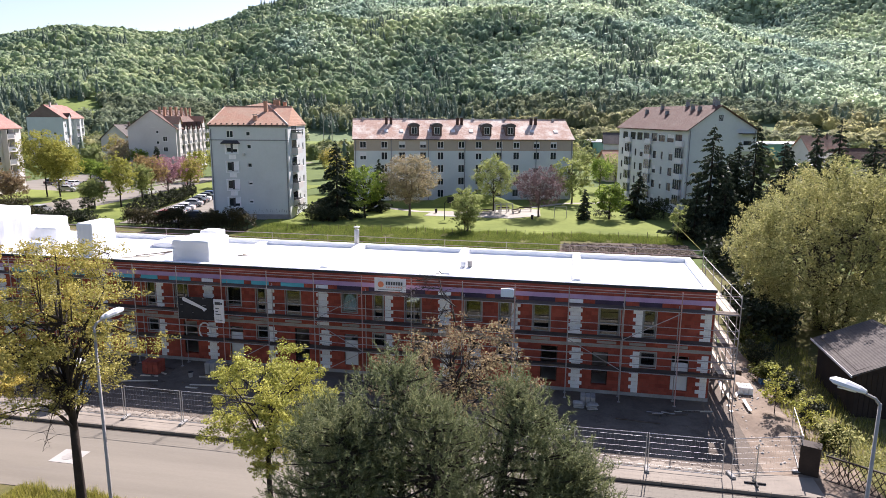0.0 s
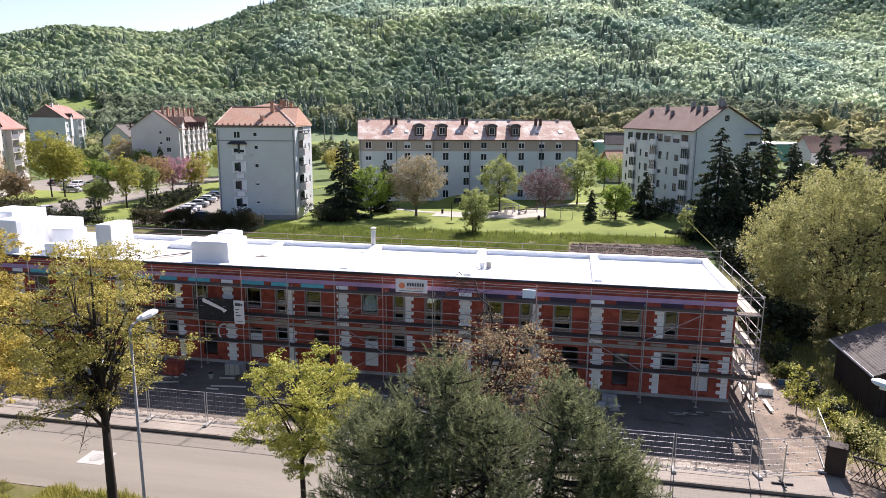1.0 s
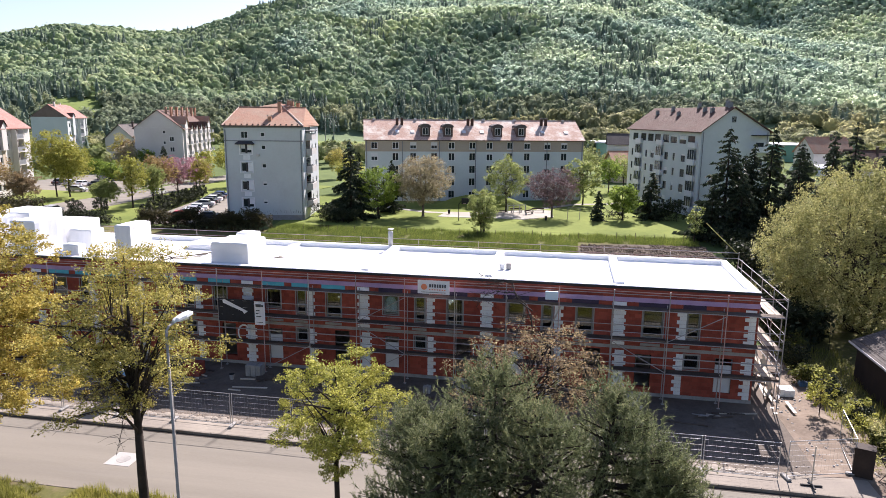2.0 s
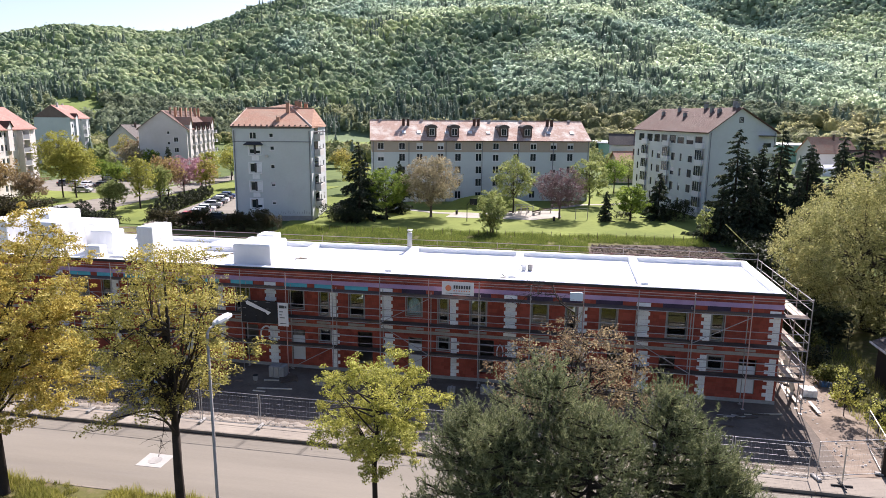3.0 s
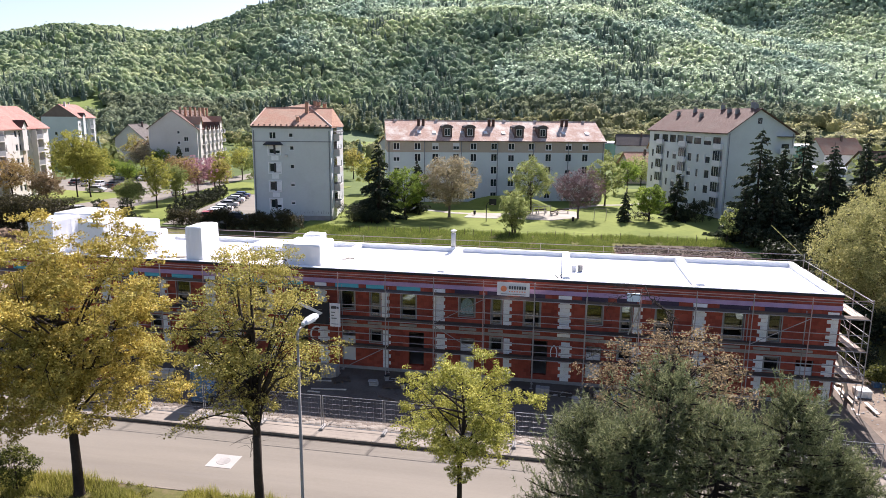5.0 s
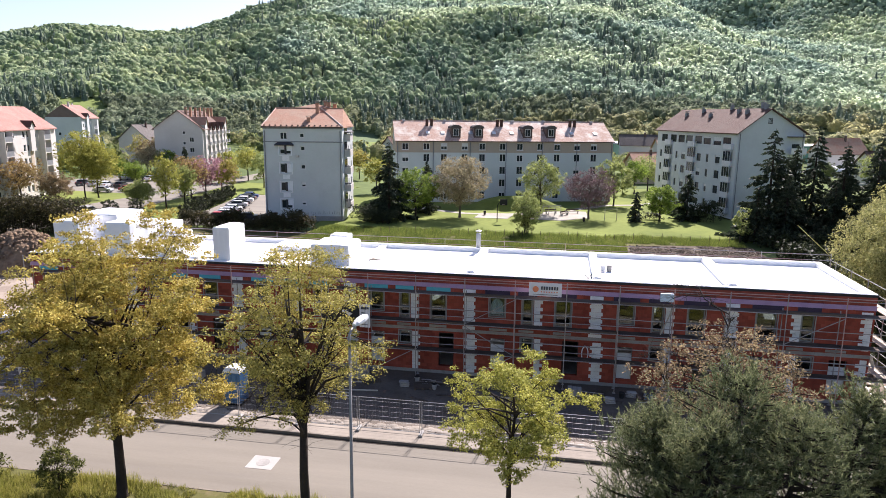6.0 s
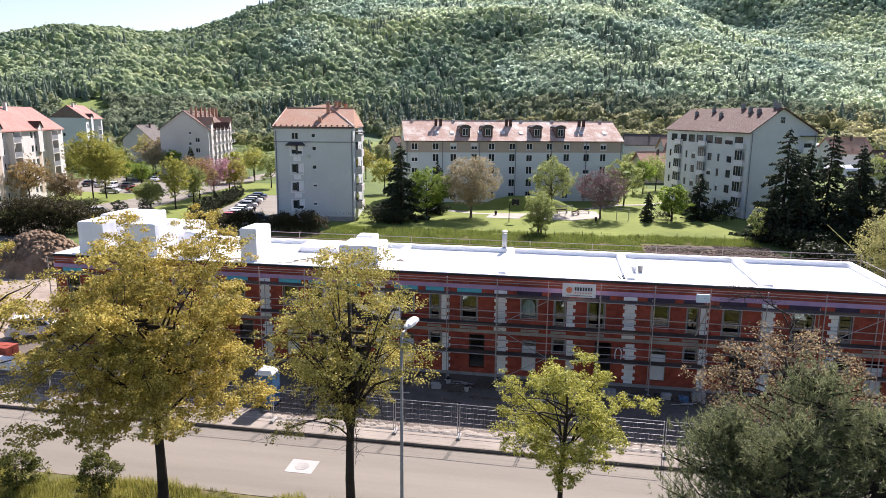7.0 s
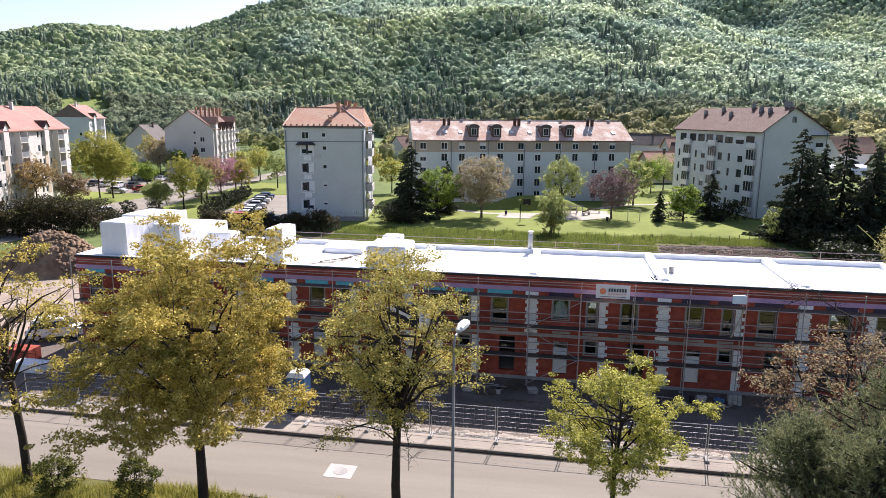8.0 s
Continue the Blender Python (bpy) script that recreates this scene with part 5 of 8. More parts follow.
M_DOWNPIPE = varied("grey_downpipe", (0.16, 0.17, 0.18), (0.22, 0.23, 0.24), 2, 20, 0.5, relief=0)
SHUT = {}


def far_window(parent, m, w, h, rnd, style="mixed"):
    """A window set in its opening, some with the shutter partly down."""
    f = window(parent, m @ pose(0, 0.08, 0), w, h, 0.10, M_DARKFRAME if style == "dark" else M_WHITEFRAME, M_GLASS, 0, w > 1.0, M_WHITEFRAME)
    r = rnd.random()
    if r < 0.3:
        k = rnd.choice((0.2, 0.35, 0.5))
        key = (round(w, 2), round(h, 2), k)
        if key not in SHUT:
            SHUT[key] = Shape().box(0.02, w - 0.02, -0.03, -0.004, h * (1 - k), h - 0.02).mesh("shutter", M_SHUTTER)
        part("shutter", SHUT[key], None, f)


def gable_roof(parent, L, D, eave, ridge, mat, over=0.5, hip0=0.0, hip1=0.0, thick=0.18):
    """A roof whose ridge runs along x. hip0, hip1: how far the ridge stops short of either end."""
    slope = (ridge - eave) / (D / 2)
    z = eave - slope * over * 0.6
    for side in (0, 1):
        y0, y1 = (-over, D / 2) if side == 0 else (D + over, D / 2)
        pts = [(-over, y0, z), (L + over, y0, z), (L + over - (hip1 + over if hip1 else 0), y1, ridge), (-over + (hip0 + over if hip0 else 0), y1, ridge)]
        s = Shape().face(*(pts if side == 0 else pts[::-1]))
        low_pts = [(x, y, q - thick) for x, y, q in pts]
        s.face(*(low_pts[::-1] if side == 0 else low_pts))
        for i in range(4):
            a, b, c, d = pts[i], pts[(i + 1) % 4], low_pts[(i + 1) % 4], low_pts[i]
            s.face(a, d, c, b) if side == 0 else s.face(a, b, c, d)
        part("roof", s, mat, parent, "tiled roof slope")
        part("gutter", Shape().tube((-over, y0 - (0.08 if side == 0 else -0.08), z - 0.08), (L + over, y0 - (0.08 if side == 0 else -0.08), z - 0.08), 0.09), M_GUTTER, parent)
    for hip, x0, x1 in ((hip0, -over, hip0), (hip1, L + over, L - hip1)):
        if hip:
            part("roof", Shape().face((x0, -over, z), (x1, D / 2, ridge), (x0, D + over, z)).face((x0, -over, z - thick), (x0, D + over, z - thick), (x1, D / 2, ridge - thick)), mat, parent)
    part("ridge", Shape().tube((hip0 - (0 if hip0 else over), D / 2, ridge + 0.02), (L - hip1 + (0 if hip1 else over), D / 2, ridge + 0.02), 0.13), mat, parent)


def chimney(parent, x, y, z0, z1, mat=None):
    c = part("chimney", Shape().box(x - 0.28, x + 0.28, y - 0.3, y + 0.3, z0, z1), mat or M_GUTTER, parent, "brick chimney stack")
    part("cap", Shape().box(x - 0.42, x + 0.42, y - 0.42, y + 0.42, z1 + 0.18, z1 + 0.26), M_CONCRETE, c)
    part("cap_post", Shape().box(x - 0.3, x - 0.2, y - 0.3, y - 0.2, z1, z1 + 0.18).box(x + 0.2, x + 0.3, y + 0.2, y + 0.3, z1, z1 + 0.18), M_CONCRETE, c)


def block(name, corner, turn, L, D, z0, eave, label, wall_mat, faces, seed, top_band=None, style="mixed"):
    """The walls of an apartment block with its windows. faces: for 'front' (y=0), 'right' (x=L), 'left' (x=0): a list of windows (x, z, w, h)."""
    rnd = random.Random(seed)
    b = thing(name, pose(corner[0], corner[1], 0, 0, 0, turn), label, "apartment block")
    spots = {"front": (pose(0, 0, 0), L), "right": (pose(L, 0, 0, 0, 0, 90), D), "back": (pose(L, D, 0, 0, 0, 180), L), "left": (pose(0, D, 0, 0, 0, -90), D)}
    for f, (m, w) in spots.items():
        wins = faces.get(f, [])
        x0, ww = (0, w) if f in ("front", "back") else (0.3, w - 0.6)
        part("wall", wall_shape(ww, z0, eave, [(x, x + a, z, z + h) for x, z, a, h in wins], 0.3, x0), wall_mat, b, at=m)
        for x, z, a, h in wins:
            far_window(b, m @ pose(x, 0, z), a, h, rnd, style)
        if top_band:
            z, mat, bands = top_band
            part("band", wall_shape(w, z, eave - 0.02, [(x, x + a, q, q + h) for x, q, a, h in wins if q > z], 0.02, 0), mat, b, "coloured band under the eaves", at=m @ pose(0, -0.022, 0))
    return b


def prism(pts, y0, y1):
    """A flat outline of (x, z) points, drawn out from y0 to y1."""
    s, n = Shape(), len(pts)
    s.v = [(x, y, z) for y in (y0, y1) for x, z in pts]
    s.f = [tuple(range(n)), tuple(range(2 * n - 1, n - 1, -1))] + [(i, n + i, n + (i + 1) % n, (i + 1) % n) for i in range(n)]
    return s


def gable_wall(parent, D, x, eave, ridge, mat, window_hole=True, t=0.3):
    """The triangle of wall over a gable end at x."""
    s = Shape()
    s.v = [(a, y, z) for a in (x, x + t) for y, z in ((0.0, eave), (D, eave), (D / 2, ridge - 0.12))]
    s.f = [(0, 2, 1), (3, 4, 5), (0, 3, 5, 2), (1, 2, 5, 4), (0, 1, 4, 3)]
    part("gable", s, mat, parent)


# the grey block with a gable end towards the terrace
Z0 = -0.95
l_front = [(6.2, z, 0.75, 0.75) for z in (1.9, 5.0, 8.0, 11.1)] + [(6.1, 13.25, 0.75, 0.75)] + [(2.7, z, 1.9, 1.5) for z in (1.3, 4.3, 7.4, 10.5)] + [(2.8, 12.95, 1.2, 1.2)]
l_right = [(x, z, 1.2, 1.3) for x in (3.4, 7.5, 11.0) for z in (1.5, 4.5, 7.5, 10.5, 13.0)]
grey = block("apartment_block", (-68.9, 62.9), 10.5, 13.2, 14.0, Z0, 15.1, "tall grey rendered apartment block with red tiled roof", M_RENDERGREY, {"front": l_front, "right": l_right}, 3)
gable_roof(grey, 13.2, 14.0, 15.15, 18.15, M_REDROOF, 0.2, 0.7, 0.7)
# the front slope runs on over the ridge to a hipped wing
W_TOP, W_CORNER, W_BACK = (7.4, 8.8, 18.98), (13.4, -0.24, 15.1), (13.4, 13.6, 15.1)
part("wing_roof", Shape().face((3.6, 6.98, 18.19), (11.2, 6.98, 18.19), W_TOP).face(W_CORNER, W_BACK, W_TOP).face(W_BACK, (3.6, 7.02, 18.19), W_TOP), M_REDROOF, grey, "hipped wing roof slope")
part("hip_tiles", Shape().tube(W_CORNER, W_TOP, 0.14, 0.14, 6), M_PINKROOF, grey, "pale row of hip tiles")
part("verge_tiles", Shape().tube((-0.2, -0.2, 15.1), (0.7, 7.0, 18.15), 0.12, 0.12, 6), M_PINKROOF, grey, "pale row of edge tiles")
for i in range(14):
    part("snow_guard", Shape().box(0.1 + 0.94 * i, 0.35 + 0.94 * i, 0.0, 0.06, 15.2, 15.38), M_GUTTER, grey)
part("cornice", Shape().box(-0.08, 13.28, -0.08, -0.003, 12.5, 12.64).box(-0.1, 13.3, -0.12, -0.003, 14.7, 15.08), M_DOWNPIPE, grey, "dark band round the top storey")
part("base_band", Shape().box(-0.05, 13.25, -0.06, -0.003, -0.95, 0.0), M_CONCRETE, grey, "darker rendered wall base")
for x in (0.25, 12.9):
    part("downpipe", Shape().tube((x, -0.1, Z0), (x, -0.1, 14.4), 0.08), M_DOWNPIPE, grey)
for x, y, zt in ((8.3, 5.2, 19.1), (9.9, 7.8, 19.3), (10.8, 8.8, 19.0), (7.4, 1.7, 16.6), (9.2, 8.4, 19.4)):
    chimney(grey, x, y, 15.0, zt, M_REDROOF)
# shutters, oriel roofs and balconies
part("oriel_roof", Shape().box(1.9, 5.1, -0.6, -0.003, 11.95, 12.07, 0.03).face((1.9, -0.6, 12.07), (5.1, -0.6, 12.07), (4.6, -0.003, 12.55), (2.4, -0.003, 12.55)).face((1.9, -0.6, 12.07), (2.4, -0.003, 12.55), (1.9, -0.003, 12.07)).face((5.1, -0.6, 12.07), (5.1, -0.003, 12.07), (4.6, -0.003, 12.55)), M_DARKFRAME, grey, "small dark canopy above the oriel")
for z in (1.3, 4.3, 7.4, 10.5):
    part("shutter", Shape().box(3.5, 3.85, -0.1, -0.01, z - 0.02, z + 1.52, 0.01), M_DARKFRAME, grey, "dark folded shutter between two windows")
    for xa, xb in ((2.5, 2.68), (4.62, 4.8)):
        part("bay_jamb", Shape().box(xa, xb, -0.14, -0.003, z - 0.15, z + 1.65, 0.02), M_BRIGHTWHITE, grey, "white window jamb")
    part("bay_sill", Shape().box(2.5, 4.8, -0.16, -0.003, z - 0.3, z - 0.16, 0.02), M_BRIGHTWHITE, grey)
    part("bay_head", Shape().box(2.5, 4.8, -0.13, -0.003, z + 1.56, z + 1.7, 0.02), M_BRIGHTWHITE, grey)
    if z > 10 or z < 4:
        part("shutter", Shape().box(3.86, 4.6, -0.05, -0.01, z + 0.55, z + 1.52), M_BRIGHTWHITE, grey, "half-lowered white roller shutter")
    else:
        part("shutter", Shape().box(3.86, 4.6, -0.05, -0.01, z + 0.1, z + 1.52), M_BRIGHTWHITE, grey, "lowered white roller shutter")
    if z > 1.5:
        part("panel", Shape().box(3.1, 4.3, -0.06, -0.004, z - 1.1, z - 0.35), M_BRIGHTWHITE, grey, "pale panel under a window")
for z in (1.2, 4.2, 7.2, 10.2, 12.8):
    bal = part("balcony", Shape().box(13.25, 14.25, 2.6, 6.4, z - 0.2, z), M_RENDERGREY, grey, "balcony slab with a parapet")
    part("loggia_back", Shape().box(13.21, 13.24, 2.7, 6.3, z, z + 2.3), M_CARGLASS, bal, "dark glazing behind the balcony")
    part("parapet", Shape().box(14.1, 14.25, 2.6, 6.4, z, z + 1.0).box(13.25, 14.1, 2.6, 2.7, z, z + 1.0).box(13.25, 14.1, 6.3, 6.4, z, z + 1.0), M_RENDERWHITE, bal)
part("balcony_roof", Shape().box(13.22, 14.45, 2.4, 6.6, 14.1, 14.25), M_DARKFRAME, grey)
part("aerial", Shape().box(5.4, 5.9, -0.35, -0.02, 10.0, 10.4, 0.04), M_RENDERWHITE, grey, "white air-conditioner box")
scr = Shape()
rg = random.Random(4)
for i in range(16):
    x = 6.9 + i * 0.4
    scr.tube((x, -0.006, 0.2 + rg.uniform(0, 0.2)), (x + rg.uniform(-0.2, 0.25), -0.006, 0.7 + rg.uniform(-0.1, 0.3)), 0.02 if i < 11 else 0.05, n=4)
part("scrawl", scr, M_DOWNPIPE, grey, "faint grey scrawl along the wall foot")

# the long pale block with dormers
MZ = 12.1
cols = [1.3 + 4.05 * i for i in range(12)]
m_front = [(x + (0.25 if i % 2 else -0.1), z, 1.35, 1.65) for i, x in enumerate(cols) for z in (-0.2, 2.4, 5.05, 7.7)] + [(x + (0.25 if i % 2 else -0.1), 10.15, 1.35, 1.4) for i, x in enumerate(cols)]
m_front = [q for q in m_front if q[0] + q[2] < 46.5]
pale = block("apartment_block", (-53.3, 92.3), 17.0, 46.6, 15.0, -0.9, MZ, "long pale grey apartment block with a mottled pink roof", M_RENDERPALE, {"front": m_front}, 8, (9.6, M_RENDERBEIGE, 0))
gable_roof(pale, 46.6, 15.0, MZ, 16.05, M_PINKROOF, 0.3)
gable_wall(pale, 15.0, 0.0, MZ, 16.05, M_RENDERPALE)
gable_wall(pale, 15.0, 46.3, MZ, 16.05, M_RENDERPALE)
for x in (0.3, 7.7, 15.5, 23.2, 31.0, 38.6, 46.3):
    part("downpipe", Shape().tube((x, -0.12, -0.9), (x, -0.12, MZ - 0.3), 0.08), M_DOWNPIPE, pale)
for x in (12.6, 17.4, 28.0, 33.1):
    d = part("dormer", Shape().box(x - 1.0, x + 1.0, 1.0, 4.0, MZ + 0.2, MZ + 2.6), M_GUTTER, pale, "dark dormer with a rounded roof")
    s = Shape()
    for i in range(6):
        a0, a1 = math.pi * i / 6, math.pi * (i + 1) / 6
        s.face((x - 1.25 * math.cos(a0), 0.8, MZ + 2.5 + 0.75 * math.sin(a0)), (x - 1.25 * math.cos(a1), 0.8, MZ + 2.5 + 0.75 * math.sin(a1)), (x - 1.25 * math.cos(a1), 5.2, MZ + 2.5 + 0.75 * math.sin(a1)), (x - 1.25 * math.cos(a0), 5.2, MZ + 2.5 + 0.75 * math.sin(a0)))
    s.face(*[(x - 1.25 * math.cos(math.pi * i / 6), 0.8, MZ + 2.5 + 0.75 * math.sin(math.pi * i / 6)) for i in range(7)])
    part("dormer_roof", s, M_SHINGLE, d)
    window(d, pose(x - 0.6, 0.94, MZ + 0.9), 1.2, 1.5, 0.08, M_WHITEFRAME, M_GLASS, 0, True)
for x in (6.4, 9.6, 15.6, 20.6, 24.5, 37.8, 43.0):
    sl = (16.05 - MZ) / 7.5
    part("skylight", Shape().box(x, x + 0.8, 0, 1.1, 0.0, 0.12, m=pose(0, 2.3, MZ + 2.3 * sl + 0.06, math.degrees(math.atan(sl)), 0, 0)), M_SHUTTER, pale, "tilted skylight")
for x in (6.9, 7.9, 22.3, 23.2, 38.6, 39.6):
    chimney(pale, x, 5.6, 14.4, 16.4, M_BROWNROOF)
for x in (2, 11, 26, 33, 44):
    part("vent", Shape().box(x - 0.3, x + 0.3, 7.2, 7.8, 15.95, 16.35), M_RENDERWHITE, pale)

# the grey block on the other side
faces_left = [(x, z, w, 1.45) for x, w in ((2.6, 0.8), (5.4, 1.6), (9.4, 0.8), (12.2, 1.5), (15.6, 0.8), (18.4, 1.5), (21.6, 0.8), (25.6, 1.5), (28.6, 0.8)) for z in (0.6, 3.4, 6.2, 9.0)] + [(x, 12.3, 2.6, 1.5) for x in (2.2, 5.4, 9.0, 12.2, 15.8, 19.0, 22.4, 26.4)]
faces_front = [(6.0, 16.2, 0.7, 0.9), (10.4, 11.3, 1.5, 1.5), (10.4, 8.3, 1.5, 1.5)]
right = block("apartment_block", (10.9, 82.4), 18.2, 12.8, 31.0, -0.6, 14.85, "grey apartment block with red-brown tiled roof and balconies", M_RENDERGREY,
              {"left": [(31.0 - x - w, z, w, h) for x, z, w, h in faces_left], "front": [q for q in faces_front if q[1] < 14]}, 12, style="dark")
# its ridge runs away from the terrace, so the roof is built on a turned helper frame
rr = part("roof_frame", Shape().box(0.3, 30.7, 0.3, 12.5, 14.86, 14.95), M_CONCRETE, right, at=pose(12.8, 0, 0, 0, 0, 90))
for side in (0, 1):
    y0 = -0.5 if side == 0 else 13.3
    s = Shape()
    pts = [(-0.5, y0, 14.6), (31.5, y0, 14.6), (31.5, 7.2, 19.0), (-0.5, 7.2, 19.0)]
    s.face(*(pts if side == 0 else pts[::-1]))
    lowp = [(x, y, z - 0.18) for x, y, z in pts]
    s.face(*(lowp[::-1] if side == 0 else lowp))
    for i in range(4):
        s.face(pts[i], lowp[i], lowp[(i + 1) % 4], pts[(i + 1) % 4])
    part("roof", s, M_BROWNROOF, right, "tiled roof slope", at=pose(12.8, 0, 0, 0, 0, 90))
part("gable", prism([(0, 14.86), (12.8, 14.86), (5.6, 18.85)], 0.0, 0.3), M_RENDERGREY, right)
window(right, pose(5.4, -0.03, 16.3), 0.8, 1.0, 0.08, M_DARKFRAME, M_GLASS)
for x, y in ((4.4, 5), (4.6, 8), (3.5, 16), (4.8, 21), (6.1, 3), (5.6, 1.2), (5.6, 12), (3.8, 26)):
    chimney(right, x, y, 16.2, 14.6 + 4.4 * x / 5.6 + 0.75, M_DOWNPIPE)
# balconies down the long side
for y in (1.2, 14.2, 24.0):
    for z in (0.4, 3.2, 6.0, 8.8, 11.8):
        bal = part("balcony", Shape().box(-0.5, -0.01, y, y + 2.6, z - 0.15, z), M_RENDERGREY, right, "shallow balcony with pale parapet")
        part("parapet", Shape().box(-0.5, -0.42, y, y + 2.6, z, z + 0.9).box(-0.42, -0.01, y, y + 0.08, z, z + 0.9).box(-0.42, -0.01, y + 2.52, y + 2.6, z, z + 0.9), M_SHUTTER, bal)
        if z < 11:
            part("screen", Shape().box(-0.47, -0.44, y + 0.1, y + 2.5, z + 0.9, z + 2.6), M_GLASS, bal, "dark glazed balcony screen")
            for k in range(4):
                part("mullion", Shape().box(-0.49, -0.42, y + 0.1 + 0.78 * k, y + 0.17 + 0.78 * k, z + 0.9, z + 2.62), M_WHITEFRAME, bal)
bal = part("balcony", Shape().box(9.6, 12.6, -1.1, -0.01, 11.0, 11.15), M_RENDERGREY, right, "balcony under a small roof")
part("parapet", Shape().box(9.6, 12.6, -1.1, -1.0, 11.15, 12.1), M_SHUTTER, bal)
part("canopy", Shape().box(9.3, 12.9, -1.3, -0.01, 14.0, 14.15), M_DARKFRAME, bal)
for x, y in ((0.3, -0.1), (12.4, -0.1)):
    part("downpipe", Shape().tube((x, y, -0.6), (x, y, 14.6), 0.07), M_DOWNPIPE, right)

# white block farther off
fl_right = [(x, z, 1.1, 1.4) for x in (3, 6.5, 10, 14, 18, 22, 26) for z in (0.5, 3.4, 6.3, 9.2)]
fl_front = [(7.8, z, 0.8, 0.9) for z in (5.4, 8.2, 11.2)] + [(9.6, 9.0, 1.3, 1.4), (9.6, 6.0, 1.3, 1.4)]
white = block("apartment_block", (-134.8, 133.2), 17.0, 13.4, 34.0, -0.9, 12.9, "white rendered apartment block with red roof and many dormers", M_RENDERWHITE, {"right": fl_right, "front": fl_front}, 5)
part("roof_frame", Shape().box(0.3, 33.7, 0.3, 13.1, 12.91, 13.0), M_CONCRETE, white, at=pose(13.4, 0, 0, 0, 0, 90))
for side in (0, 1):
    y0 = -0.5 if side == 0 else 13.9
    pts = [(-0.4, y0, 12.6), (34.4, y0, 12.6), (34.4, 6.7, 18.0), (-0.4, 6.7, 18.0)]
    s = Shape().face(*(pts if side == 0 else pts[::-1]))
    lowp = [(x, y, z - 0.2) for x, y, z in pts]
    for i in range(4):
        s.face(pts[i], lowp[i], lowp[(i + 1) % 4], pts[(i + 1) % 4])
    part("roof", s, M_BROWNROOF, white, "tiled roof slope", at=pose(13.4, 0, 0, 0, 0, 90))
part("gable", prism([(0, 12.91), (13.4, 12.91), (6.7, 17.8)], 0.0, 0.3), M_RENDERWHITE, white)
for k, y in enumerate((3, 9, 15, 21, 27, 31.5)):
    tall = k in (0, 5)
    zt = 16.0 if tall else 14.3
    g = part("gable", Shape().box(11.6, 13.9, y - 1.5, y + 1.5, -0.9, zt - 1.8).face((13.9, y - 1.5, zt - 1.8), (13.9, y + 1.5, zt - 1.8), (13.9, y, zt)), M_RENDERWHITE, white, "white projecting stair bay with a small gable")
    part("gable_roof", Shape().face((14.2, y - 1.9, zt - 2.1), (14.2, y, zt + 0.2), (8.5, y, zt + 0.2), (11.0, y - 1.9, zt - 2.1)).face((14.2, y, zt + 0.2), (14.2, y + 1.9, zt - 2.1), (11.0, y + 1.9, zt - 2.1), (8.5, y, zt + 0.2)), M_REDROOF if tall else M_BROWNROOF, g)
    for z in (1.0, 4.0, 7.0, 10.0):
        window(g, pose(13.92, y - 0.5, z, 0, 0, 90), 1.0, 1.4, 0.08, M_DARKFRAME, M_GLASS)
    for dx in (0.0, 1.1):
        chimney(white, 8.0 + dx, y + 1.2 + dx, 15.6, 18.9, M_REDROOF)
    for z in (2.0, 5.0, 8.0, 11.0):
        bl = part("balcony", Shape().box(13.45, 14.5, y + 1.7, y + 4.2, z - 0.2, z), M_RENDERWHITE, white, "white balcony slab")
        part("parapet", Shape().box(14.38, 14.5, y + 1.7, y + 4.2, z, z + 0.85), M_DOWNPIPE, bl)
        part("loggia_back", Shape().box(13.42, 13.45, y + 1.8, y + 4.1, z, z + 2.4), M_CARGLASS, bl, "dark glazing behind the balcony")

